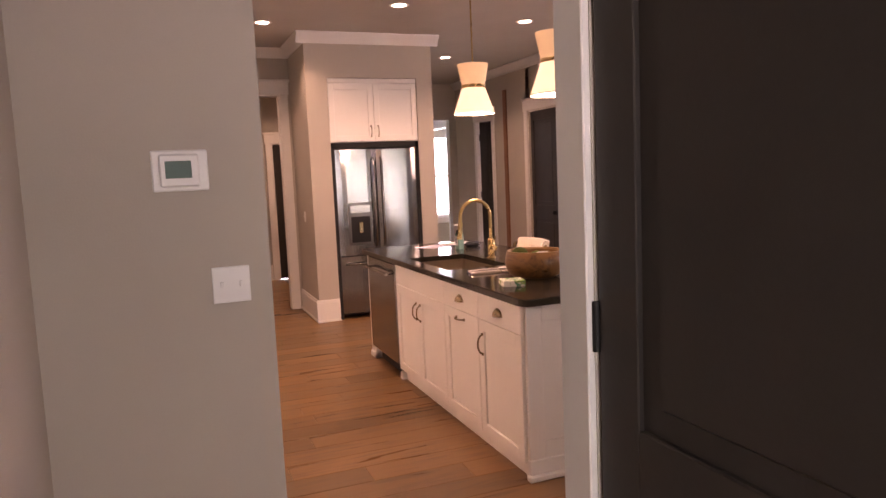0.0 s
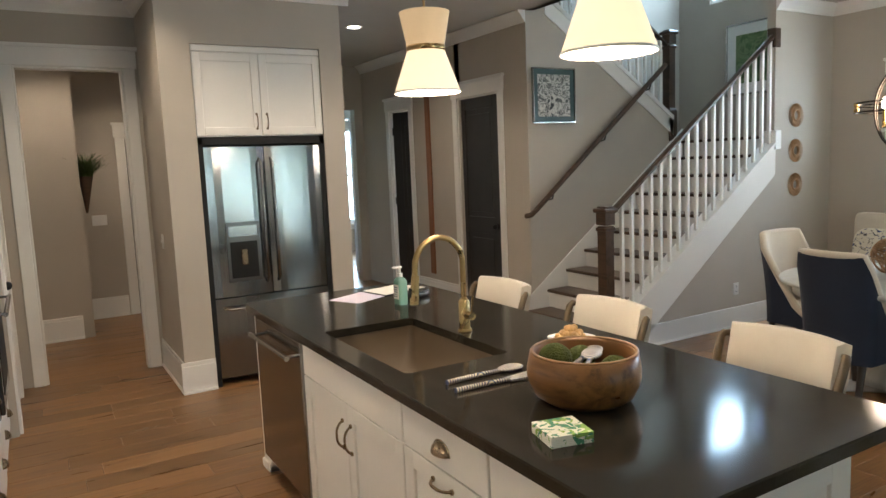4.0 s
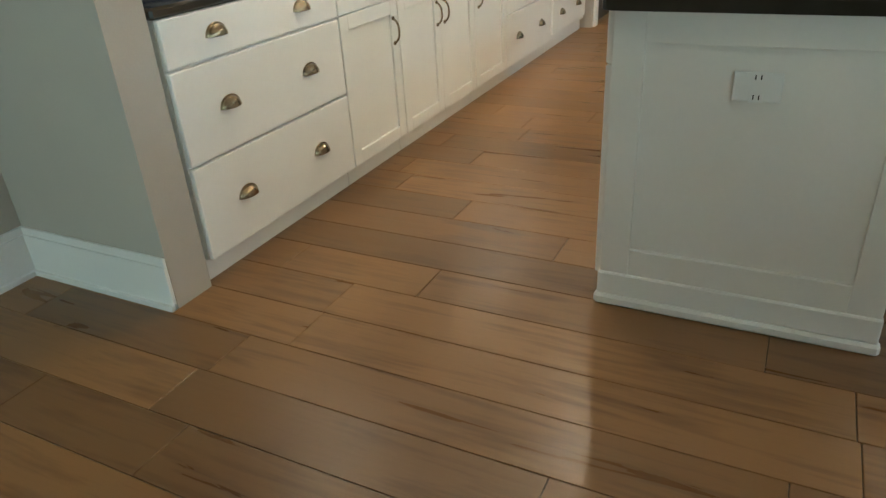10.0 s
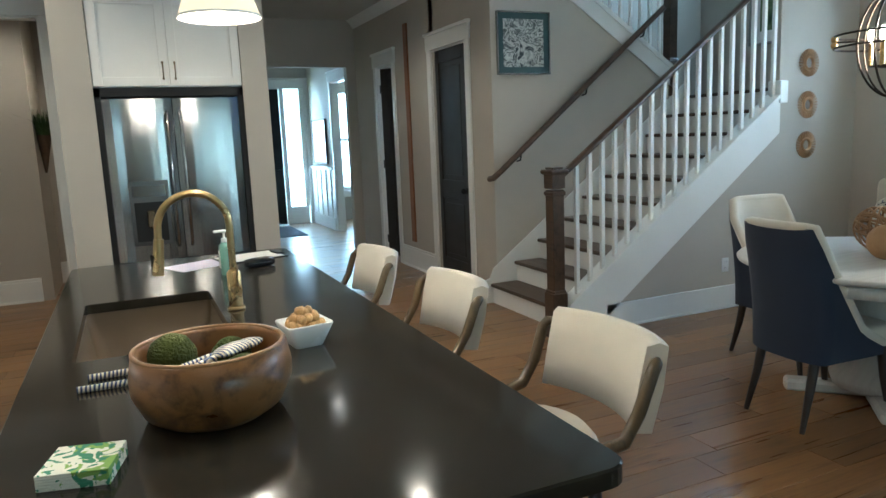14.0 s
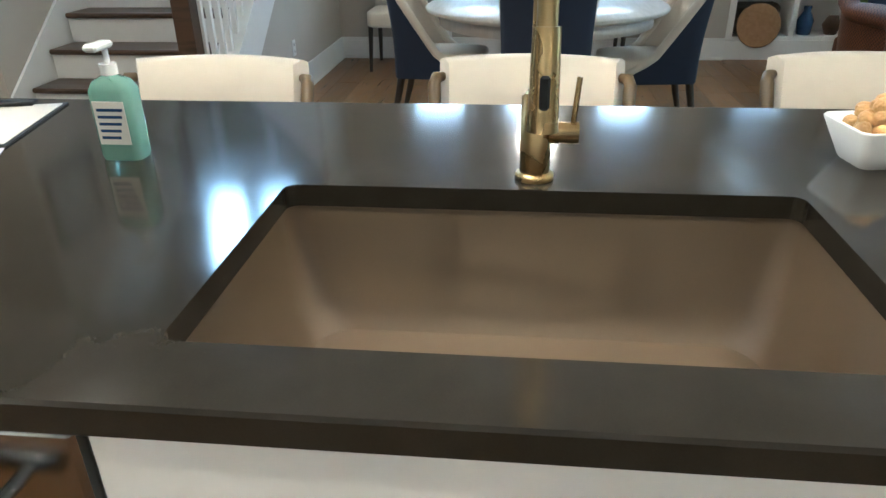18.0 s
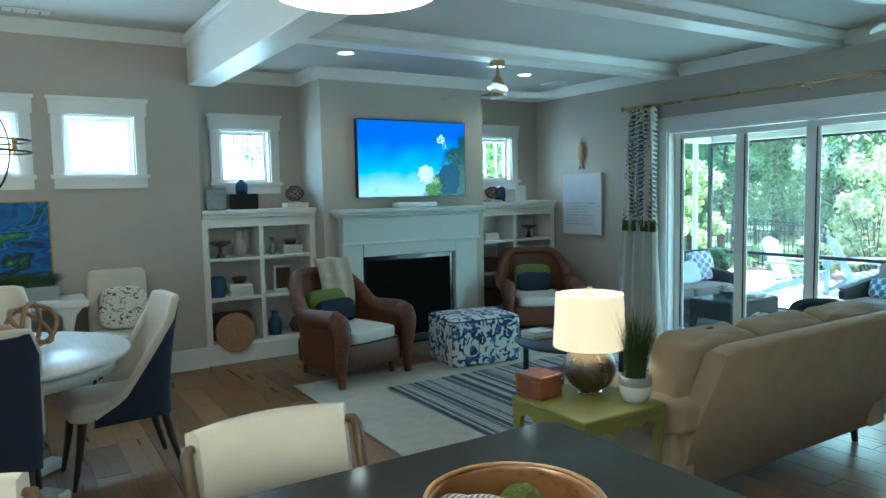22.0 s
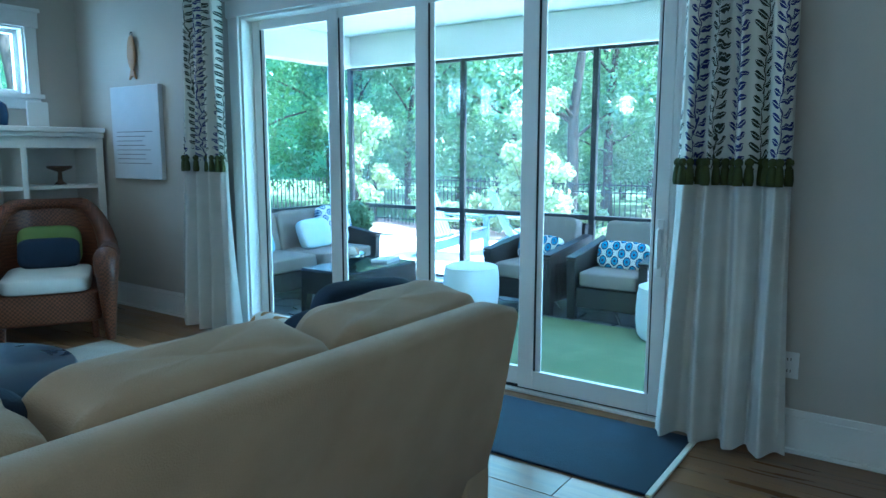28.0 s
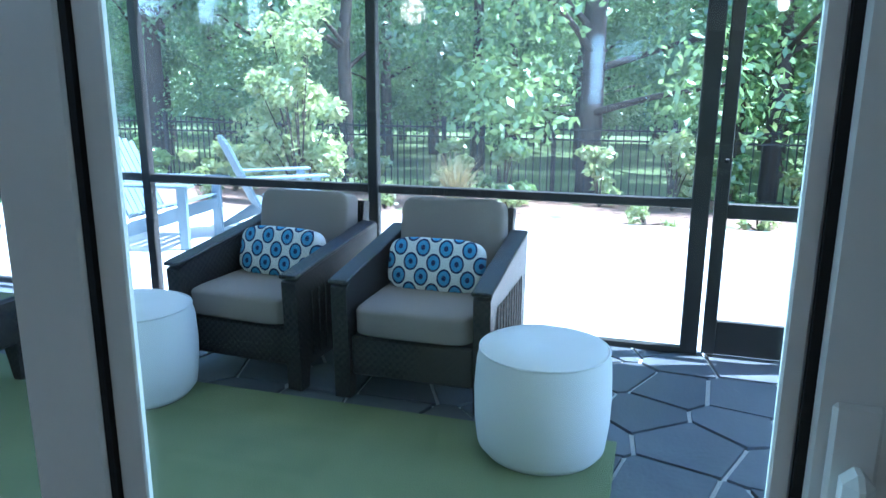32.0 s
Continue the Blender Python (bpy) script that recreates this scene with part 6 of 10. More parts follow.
# ---- living room ----
# sliding glass doors
sl = thing("sliding_doors", 0, 0, 0, "four-panel white sliding glass doors to the porch", "sliding door", kind="structure")
casing("trim_slider", "y", SY, SLX0, SLX1, SLZ, 1, w=0.10, head=0.11)
b = B().box(SLX0 + 0.018, SY - 0.118, 0, SLX1 - 0.018, SY + 0.02, 0.018, 0.002)
part("threshold", b, M_TRIM, sl)
for k in range(4):
    part("track", B().box(SLX0 + 0.02, SY - 0.115 + k * 0.033, 0.018, SLX1 - 0.02, SY - 0.103 + k * 0.033, 0.027, 0.001), M_BLACKM, sl)
# each panel runs one track nearer to the garden than the one before it
EDGES = (SLX0 + 0.018, 3.945, 4.65, 5.36, SLX1 - 0.018)
for k in range(4):
    x0 = EDGES[k] - (0.07 if k else 0)
    x1 = EDGES[k + 1]
    y = SY - 0.104 + 0.033 * (3 - k)
    f0, f, bt = 0.06, 0.09 if k < 3 else 0.07, 0.10
    z0, z1 = 0.028, SLZ - 0.022
    pn = B().box(x0, y - 0.013, z0, x0 + f0, y + 0.013, z1, 0.003).box(x1 - f, y - 0.013, z0, x1, y + 0.013, z1, 0.003)
    pn.box(x0 + f0, y - 0.013, z0, x1 - f, y + 0.013, z0 + bt, 0.003).box(x0 + f0, y - 0.013, z1 - 0.06, x1 - f, y + 0.013, z1, 0.003)
    po = part("panel_frame", pn, M_TRIM, sl)
    gl = part("pane", B().box(x0 + f0 - 0.004, y - 0.010, z0 + bt - 0.004, x1 - f + 0.004, y - 0.006, z1 - 0.056, 0), M_PANE, po)
    gl.visible_shadow = False
    part("seal", B().box(x0 + f0, y - 0.005, z0 + bt, x0 + f0 + 0.007, y + 0.009, z1 - 0.06, 0).box(x1 - f - 0.008, y - 0.005, z0 + bt, x1 - f, y + 0.009, z1 - 0.06, 0), M_BLACKM, po, "black glazing seal")
    part("glazing_bead", B().box(x1 - f - 0.04, y - 0.005, z0 + bt, x1 - f - 0.008, y + 0.004, z1 - 0.06, 0.002).box(x0 + f0 + 0.007, y - 0.005, z0 + bt, x0 + f0 + 0.022, y + 0.004, z1 - 0.06, 0.002), M_TRIM, po)
    if k == 0:
        part("door_handle", B().box(x0 + 0.018, y + 0.013, 0.70, x0 + 0.05, y + 0.020, 0.97, 0.003).box(x0 + 0.024, y + 0.020, 0.74, x0 + 0.044, y + 0.048, 0.93, 0.008), M_TRIM, po, "white pull handle")
lamp("sky_through_doors", "AREA", look(((SLX0 + SLX1) / 2, SY - 0.42, 1.08), ((SLX0 + SLX1) / 2, SY + 3, 0.95)), 22, (0.74, 0.95, 0.96), size=2.85, size_y=2.0)
for i, (a, c) in enumerate(DWIN):
    lamp("sky_through_window", "AREA", look((DX + 0.15, (a + c) / 2, (WZ0 + WZ1) / 2), (DX - 3, (a + c) / 2, 1.4)), 8, (0.75, 0.90, 1.0), size=0.5, size_y=0.5)
lamp("sky_through_window", "AREA", look((BX + 0.15, 2.05, 1.99), (BX - 3, 2.05, 1.5)), 4, (0.75, 0.90, 1.0), size=0.45, size_y=0.45)
lamp("sky_through_window", "AREA", look((BX + 0.15, -1.05, 1.99), (BX - 3, -1.05, 1.5)), 4, (0.75, 0.90, 1.0), size=0.45, size_y=0.45)

# curtains on a brass rod
rod = thing("curtain_rod", 0, 0, 0, "long brass curtain rod with round ends", "curtain rod")
RY, RZ = SY + 0.13, 2.44
part("rod", B().cyl((2.60, RY, RZ), (6.60, RY, RZ), 0.013, n=12), M_BRASS, rod)
for x in (2.59, 6.61):
    part("finial", B().ball((x, RY, RZ), 0.024), M_BRASS, rod)
for x in (2.66, 4.6, 6.54):
    part("bracket", B().tube([(x, SY, RZ - 0.03), (x, RY - 0.02, RZ - 0.03), (x, RY, RZ - 0.014)], 0.007, 8), M_BRASS, rod)
M_CURT = sprig_mat("curtain_print", (0.66, 0.64, 0.57), (0.014, 0.024, 0.15), (0.022, 0.032, 0.022), 12, 21)
M_CURTW = mat("white_linen", (0.62, 0.61, 0.57), (0.57, 0.56, 0.52), rough=0.92, scale=4, fine=260, bump=0.3, stretch=(1, 1, 3), sheen=0.2)
M_TASSEL = mat("green_tassel", (0.060, 0.068, 0.010), (0.040, 0.046, 0.008), rough=0.95, scale=20, fine=300, bump=0.5)
def curtain(x0t, x1t, x0b, x1b, folds, seed):
    ob = thing("curtain", 0, 0, 0, "navy leaf-print curtain with green tassels over a white lower half", "curtain", group="curtains at the sliding doors")
    rnd = random.Random(seed)
    ph = rnd.uniform(0, 6)
    def f(u, v, d=0.0):
        z = 0.012 + (RZ - 0.02 - 0.012) * v
        x0, x1 = x0b + (x0t - x0b) * v, x1b + (x1t - x1b) * v
        amp = 0.035 + 0.02 * (1 - v)
        y = RY + amp * math.sin(u * folds * 6.283 + ph + 0.5 * math.sin(v * 3)) + 0.012 * math.sin(u * folds * 2.3 * 6.283 + v * 4) + d
        return (x0 + (x1 - x0) * u + 0.01 * math.sin(v * 5 + u * 9), y, z)
    H = 0.507
    n = 90
    def sheet(v0, v1, nv, off=0.0):
        b = B().grid(lambda u, v: f(u, v0 + (v1 - v0) * v, off + 0.0015), n, nv)
        b.grid(lambda u, v: f(1 - u, v0 + (v1 - v0) * v, off - 0.0015), n, nv)
        return b
    part("lower_cloth", sheet(0.0, H - 0.012, 12), M_CURTW, ob, "plain white lower half")
    part("printed_cloth", sheet(H - 0.012, 1.0, 12, 0.004), M_CURT, ob, "navy and green leaf print")
    b = B()
    k = 16
    for i in range(k):
        p = Vector(f((i + 0.5) / k, H - 0.005, 0.018))
        b.ball(p + Vector((0, 0, 0.012)), 0.019, 9, 6)
        b.lathe([(0.010, 0.004), (0.017, -0.018), (0.021, -0.06), (0.018, -0.082), (0.0, -0.078)], 9, p)
    part("tassel_trim", b, M_TASSEL, ob, "olive green tassel fringe", kind="stuff")
    for i in range(7):
        p = f((i + 0.5) / 7, 1.0)
        part("ring", B().tube([(p[0], RY + 0.02 * math.cos(t), RZ + 0.02 * math.sin(t)) for t in [2 * math.pi * j / 14 for j in range(14)]], 0.0025, 5, closed=True), M_BRASS, ob)
curtain(6.16, 6.52, 6.06, 6.72, 4, 2)
curtain(2.70, 3.10, 2.62, 3.16, 4, 5)

# fireplace
fp = thing("fireplace", 0, 0, 0, "pale grey-green painted fireplace surround with black firebox", "fireplace", kind="structure")
M_MANTEL = mat("mantel_paint", (0.60, 0.64, 0.61), (0.56, 0.60, 0.57), rough=0.5, scale=3, fine=60, bump=0.02)
F0, F1 = -0.30, 1.33
part("mantel_shelf", B().box(FXX - 0.20, F0 - 0.09, 1.405, FXX, F1 + 0.09, 1.44, 0.005).box(FXX - 0.17, F0 - 0.06, 1.375, FXX, F1 + 0.06, 1.405, 0.01).box(FXX - 0.14, F0 - 0.03, 1.35, FXX, F1 + 0.03, 1.375, 0.01), M_MANTEL, fp)
part("frieze", B().box(FXX - 0.11, F0, 1.10, FXX, F1, 1.35, 0.004).box(FXX - 0.125, F0 - 0.015, 1.08, FXX, F1 + 0.015, 1.105, 0.006), M_MANTEL, fp)
for y0, y1 in ((F0, 0.0), (1.10, F1)):
    part("pilaster", B().box(FXX - 0.09, y0 + 0.01, 0.0, FXX, y1, 1.08, 0.004).box(FXX - 0.105, y0, 0.0, FXX, y1 + 0.01, 0.18, 0.004), M_MANTEL, fp)
part("lintel", B().box(FXX - 0.09, 0.0, 0.955, FXX, 1.10, 1.08, 0.003), M_MANTEL, fp)
# flat near-black sheet in place of a built firebox recess
part("firebox", B().box(FXX - 0.03, 0.0, 0.0, FXX - 0.002, 1.10, 0.955, 0.0), mat("firebox_black", (0.004, 0.004, 0.004), (0.007, 0.006, 0.006), rough=0.9, spec=0.1, scale=9, fine=60, bump=0.2), fp)
part("screen_frame", B().box(FXX - 0.05, 0.01, 0.02, FXX - 0.03, 0.05, 0.95, 0.003).box(FXX - 0.05, 1.05, 0.02, FXX - 0.03, 1.09, 0.95, 0.003).box(FXX - 0.05, 0.05, 0.90, FXX - 0.03, 1.05, 0.95, 0.003).box(FXX - 0.05, 0.05, 0.02, FXX - 0.03, 1.05, 0.10, 0.003), M_BLACK, fp)
# television
tv = thing("television", FXX - 0.05, 0.49, 1.55, "wall-mounted television showing blue sky and pale flowers", "television", -90)
m, nt, p, N, L = node_mat("tv_picture")
tc, sep = N("ShaderNodeTexCoord"), N("ShaderNodeSeparateXYZ")
L(tc.outputs["Object"], sep.inputs[0])
rz = N("ShaderNodeMapRange")
rz.inputs["From Max"].default_value = 0.78
L(sep.outputs["Z"], rz.inputs[0])
n1 = N("ShaderNodeTexNoise")
n1.inputs["Scale"].default_value, n1.inputs["Detail"].default_value = 3.2, 2
L(tc.outputs["Object"], n1.inputs["Vector"])
ad = N("ShaderNodeMath")
ad.operation = "MULTIPLY_ADD"
ad.inputs[1].default_value = 0.5
L(n1.outputs["Fac"], ad.inputs[0])
L(rz.outputs[0], ad.inputs[2])
rp = N("ShaderNodeValToRGB")
for i, (pos, c) in enumerate(((0.32, (0.55, 0.80, 0.92)), (0.62, (0.05, 0.50, 0.92)), (0.85, (0.01, 0.27, 0.86)), (1.0, (0.005, 0.14, 0.70)))):
    e = rp.color_ramp.elements[i] if i < 2 else rp.color_ramp.elements.new(pos)
    e.position, e.color = pos, (*c, 1)
L(ad.outputs[0], rp.inputs[0])
# dark leaves at the lower right
rx = N("ShaderNodeMapRange")
rx.inputs["From Min"].default_value, rx.inputs["From Max"].default_value = 0.05, 0.6
L(sep.outputs["X"], rx.inputs[0])
sb = N("ShaderNodeMath")
sb.operation = "SUBTRACT"
L(rx.outputs[0], sb.inputs[0])
L(rz.outputs[0], sb.inputs[1])
a2 = N("ShaderNodeMath")
a2.operation = "MULTIPLY_ADD"
a2.inputs[1].default_value = 0.9
n2 = N("ShaderNodeTexNoise")
n2.inputs["Scale"].default_value = 6
L(tc.outputs["Object"], n2.inputs["Vector"])
L(n2.outputs["Fac"], a2.inputs[0])
L(sb.outputs[0], a2.inputs[2])
r2 = N("ShaderNodeMapRange")
r2.inputs["From Min"].default_value, r2.inputs["From Max"].default_value = 0.52, 0.72
L(a2.outputs[0], r2.inputs[0])
mx = N("ShaderNodeMix")
mx.data_type = "RGBA"
mx.inputs["B"].default_value = (0.02, 0.07, 0.05, 1)
L(r2.outputs[0], mx.inputs["Factor"])
L(rp.outputs[0], mx.inputs["A"])
L(mx.outputs["Result"], p.inputs["Emission Color"])
p.inputs["Emission Strength"].default_value = 0.36 * INDOOR
p.inputs["Base Color"].default_value = (0.01, 0.01, 0.01, 1)
p.inputs["Roughness"].default_value = 0.2
M_TV = m
part("bezel", B().box(-0.648, -0.03, 0.0, 0.648, 0.03, 0.785, 0.004), M_BLACK, tv)
part("screen", B().box(-0.64, -0.032, 0.008, 0.64, -0.030, 0.777, 0), M_TV, tv)
M_TVF = glow_mat("tv_flower", (0.75, 0.80, 0.62), 0.32)
M_TVG = glow_mat("tv_leaf", (0.12, 0.26, 0.06), 0.25)
rnd = random.Random(4)
def shown_bloom(cx, cz, r, n, mt, depth, kind):
    """A ragged cluster of petals on the lit screen."""
    bb = B()
    for k in range(n):
        a = k * 2.39996
        d = r * math.sqrt((k + 0.5) / n)
        w = r * rnd.uniform(0.20, 0.34)
        x, z, tilt = cx + d * math.cos(a), cz + d * math.sin(a), rnd.uniform(0, 3.1)
        pts = []
        for i in range(10):
            t = 2 * math.pi * i / 10
            u, v = w * math.cos(t), 0.6 * w * math.sin(t)
            pts.append((x + u * math.cos(tilt) - v * math.sin(tilt), -depth - 0.00004 * k, max(0.012, z + u * math.sin(tilt) + v * math.cos(tilt))))
        bb.add(pts, [list(range(10))])
    part(kind, bb, mt, tv)
M_TVD = glow_mat("tv_shade", (0.03, 0.10, 0.16), 0.2)
M_TVS = glow_mat("tv_petal_shade", (0.45, 0.58, 0.62), 0.28)
M_TVY = glow_mat("tv_yellow", (0.75, 0.55, 0.10), 0.3)
for cx, cz, r, n, mt, depth, kind in (
        (0.42, 0.17, 0.15, 34, M_TVD, 0.0323, "shown_leaf"), (0.24, 0.10, 0.10, 26, M_TVG, 0.0345, "shown_leaf"), (0.50, 0.36, 0.09, 16, M_TVD, 0.0323, "shown_leaf"),
        (0.14, 0.23, 0.095, 40, M_TVS, 0.0365, "shown_flower"), (0.135, 0.24, 0.08, 24, M_TVF, 0.0385, "shown_flower"),
        (0.33, 0.60, 0.05, 14, M_TVF, 0.0325, "shown_flower"), (0.38, 0.53, 0.035, 8, M_TVS, 0.0325, "shown_flower"), (0.27, 0.16, 0.035, 8, M_TVY, 0.0365, "shown_flower")):
    shown_bloom(cx, cz, r, n, mt, depth, kind)
single("sound_bar", B().box(-0.06, -0.24, 0, 0.06, 0.24, 0.055, 0.012), M_PLASTIC, FXX - 0.10, 0.50, 1.44, "white sound bar on the mantel", "speaker")

# built-in bookcases
def bookcase(y0, y1, name_label):
    ob = thing("bookcase", 0, 0, 0, name_label, "bookcase", group="built-in bookcases")
    xf, xb, h = 7.84, BX - 0.002, 1.42
    part("base", B().box(xf + 0.01, y0, 0.0, xb, y1, 0.20, 0.004).box(xf - 0.012, y0, 0.0, xf + 0.01, y1, 0.17, 0.004), M_CAB, ob)
    part("top", B().box(xf - 0.05, y0, h + 0.005, xb, y1, h + 0.045, 0.006).box(xf - 0.03, y0, h - 0.035, xb, y1, h + 0.005, 0.008), M_CAB, ob)
    part("rail", B().box(xf, y0, h - 0.12, xf + 0.02, y1, h - 0.035, 0.002), M_CAB, ob)
    part("back", B().box(xb - 0.015, y0, 0.20, xb, y1, h, 0), M_CAB, ob)
    ym = (y0 + y1) / 2
    for a, w in ((y0 + 0.001, 0.06), (ym - 0.022, 0.044), (y1 - 0.061, 0.06)):
        part("stile", B().box(xf, a, 0.20, xb - 0.015, a + w, h - 0.12, 0.002), M_CAB, ob)
    for z in (0.60, 0.98):
        part("shelf", B().box(xf + 0.006, y0 + 0.06, z, xb - 0.015, ym - 0.022, z + 0.03, 0.002), M_CAB, ob)
        part("shelf", B().box(xf + 0.006, ym + 0.022, z, xb - 0.015, y1 - 0.06, z + 0.03, 0.002), M_CAB, ob)
    return ym
ymL = bookcase(FB1 + 0.002, 2.598, "white built-in bookcase with six open niches of decor")
ymR = bookcase(SY + 0.03, FB0 - 0.002, "white built-in bookcase beside the fireplace and the doors")
M_DKWOOD = wood_mat("dark_decor_wood", (0.03, 0.017, 0.010), (0.08, 0.045, 0.025), rough=0.5, along=0, vary=0.2)
M_PAPER = mat("book_paper", (0.64, 0.62, 0.57), (0.58, 0.56, 0.51), rough=0.8, scale=4, fine=200, bump=0.2, stretch=(1, 1, 12), vary=0.1)
M_BLUEG = mat("blue_glaze", (0.02, 0.05, 0.12), (0.03, 0.07, 0.16), rough=0.2, scale=8, fine=80, bump=0.03)
M_CLAY = mat("pale_clay", (0.45, 0.40, 0.33), (0.38, 0.34, 0.28), rough=0.7, scale=9, fine=120, bump=0.15)
def book_stack(x, y, z, n, w=0.20, label="stack of white books lying flat on the shelf"):
    ob = thing("book_stack", x, y, z, label, "books")
    zz = 0
    rnd = random.Random(int(y * 100) + n)
    for k in range(n):
        h = rnd.uniform(0.022, 0.035)
        o = rnd.uniform(-0.008, 0.008)
        part("book", B().box(-0.08, -w / 2 + o, zz, 0.08, w / 2 + o, zz + h - 0.001, 0.003), M_PAPER, ob)
        zz += h
    return zz
def pot(name, x, y, z, prof, material, label, cat="vase"):
    return single(name, B().lathe(prof, 24), material, x, y, z, label, cat)
X = 7.98
yA, yB = (ymL + 2.6) / 2, (ymL + FB1) / 2
pot("vase", X, yA - 0.10, 1.01, [(0, 0), (0.05, 0), (0.07, 0.08), (0.035, 0.16), (0.05, 0.24), (0.04, 0.25)], M_CLAY, "pale curved clay vase in the bookcase")
pot("wooden_bowl_stand", X, yA + 0.08, 1.01, [(0, 0), (0.05, 0), (0.02, 0.03), (0.015, 0.10), (0.11, 0.13), (0.115, 0.15), (0, 0.14)], M_DKWOOD, "dark wooden pedestal dish in the bookcase", "bowl")
book_stack(X, yB - 0.06, 1.01, 3)
pot("wooden_bowl", X, yB - 0.06, 1.10, [(0, 0), (0.05, 0), (0.07, 0.05), (0.06, 0.055), (0, 0.02)], M_DKWOOD, "small dark wooden bowl on white books", "bowl")
pot("glass_candlestick", X - 0.02, yB + 0.14, 1.01, [(0, 0), (0.035, 0), (0.012, 0.03), (0.02, 0.07), (0.012, 0.12), (0.025, 0.17), (0, 0.17)], M_STEEL, "silver candlestick in the bookcase", "candlestick")
pot("jar", X, yA + 0.12, 0.63, [(0, 0), (0.07, 0), (0.085, 0.06), (0.075, 0.17), (0.05, 0.20), (0, 0.2)], M_BLUEG, "dark blue glazed jar in the bookcase")
book_stack(X, yA - 0.09, 0.63, 4, 0.22)
pot("wooden_bowl", X, yA - 0.09, 0.745, [(0, 0), (0.05, 0), (0.075, 0.06), (0.065, 0.065), (0, 0.02)], M_DKWOOD, "dark wooden bowl on a stack of books", "bowl")
picture("framed_photo", 0.2, 0.26, X + 0.05, yB + 0.12, 0.631, -90, M_WHITE, M_DKWOOD, "small framed dark photo leaning in the bookcase", 0.025)
single("dark_box", B().box(-0.07, -0.1, 0, 0.07, 0.1, 0.12, 0.006), M_DKWOOD, X, yB - 0.12, 0.63, "dark wooden box in the bookcase", "box")
single("wicker_basket", B().box(-0.1, -0.2, 0, 0.1, 0.2, 0.26, 0.03), mat("dark_wicker", (0.05, 0.04, 0.03), (0.08, 0.06, 0.045), rough=0.8, scale=40, fine=90, bump=0.6), X + 0.07, yA, 0.20, "dark wicker basket in the bottom niche", "basket")
single("wooden_tray", B().lathe([(0, 0.0), (0.17, 0.0), (0.19, 0.03), (0.18, 0.035), (0, 0.01)], 28), M_RATTAN, X - 0.12, yA + 0.01, 0.29, "round tan tray standing in the bottom niche", "tray", 0, "", (0, -78))
pot("vase", X, yB + 0.13, 0.20, [(0, 0), (0.06, 0), (0.07, 0.12), (0.03, 0.20), (0.035, 0.24), (0, 0.24)], M_BLUEG, "dark glazed vase in the bottom niche")
pot("vase", X, yB - 0.10, 0.20, [(0, 0), (0.05, 0), (0.08, 0.08), (0.04, 0.16), (0, 0.16)], M_DKWOOD, "squat dark wooden vase in the bottom niche")
yC, yD = (ymR + FB0) / 2, (ymR + SY) / 2
book_stack(X, yC - 0.02, 1.01, 3, 0.2)
pot("wooden_bowl", X + 0.06, yC + 0.1, 1.01, [(0, 0), (0.06, 0), (0.09, 0.07), (0.08, 0.075), (0, 0.02)], M_DKWOOD, "dark bowl in the bookcase beside the doors", "bowl")
pot("wooden_bowl_stand", X, yD, 1.01, [(0, 0), (0.05, 0), (0.02, 0.03), (0.015, 0.10), (0.09, 0.13), (0.095, 0.15), (0, 0.14)], M_DKWOOD, "dark pedestal dish in the bookcase", "bowl")
single("dark_box", B().box(-0.07, -0.12, 0, 0.07, 0.12, 0.17, 0.006), M_DKWOOD, X, yC, 0.63, "dark wooden box in the bookcase beside the doors", "box")
pot("jar", X, yD, 0.63, [(0, 0), (0.07, 0), (0.08, 0.1), (0.05, 0.18), (0, 0.18)], M_BLUEG, "dark jar in the bookcase beside the doors")
single("wicker_basket", B().box(-0.1, -0.2, 0, 0.1, 0.2, 0.24, 0.03), M_DKWOOD, X + 0.05, yC, 0.20, "dark basket in the bottom niche", "basket")
# on the bookcase tops
def pinecone(x, y, z, r, label):
    b = B()
    for k in range(60):
        t = k / 60
        a = k * 2.4
        rr = r * math.sin(math.pi * (0.12 + 0.8 * t))
        p = Vector((rr * math.cos(a), rr * math.sin(a), r * (0.15 + 1.7 * t)))
        b.ball(p, (r * 0.22, r * 0.22, r * 0.10), 6, 4)
    return single("pinecone_ball", b, M_DKWOOD, x, y, z, label, "ornament")
TZ = 1.465
for (y1, y2, y3) in ((yA + 0.06, yA - 0.16, yB - 0.12),):
    single("glass_block", B().box(-0.05, -0.09, 0, 0.05, 0.09, 0.2, 0.006), mat("silver_glass", (0.5, 0.5, 0.48), (0.3, 0.3, 0.3), rough=0.15, metal=0.6, scale=14, fine=40, bump=0.2), 7.97, y1 + 0.05, TZ, "mottled silver glass candle holder", "ornament")
    single("dark_box", B().box(-0.07, -0.12, 0, 0.07, 0.12, 0.15, 0.005), M_BLACKM, 8.02, y2 - 0.02, TZ, "black box under a blue jar", "box")
    pot("jar", 8.02, y2, TZ + 0.15, [(0, 0), (0.05, 0), (0.06, 0.04), (0.055, 0.10), (0.02, 0.125), (0.025, 0.14), (0, 0.14)], M_BLUEG, "blue glazed lidded jar on a box")
    book_stack(7.97, y3, TZ, 2, 0.22, "two white books on the bookcase top")
    pinecone(7.97, y3, TZ + 0.062, 0.085, "large dark pinecone ball on white books")
book_stack(7.97, yC - 0.08, TZ, 1, 0.18, "one white book on the bookcase top")
pinecone(7.97, yC - 0.08, TZ + 0.033, 0.08, "brown pinecone ball on a white book")
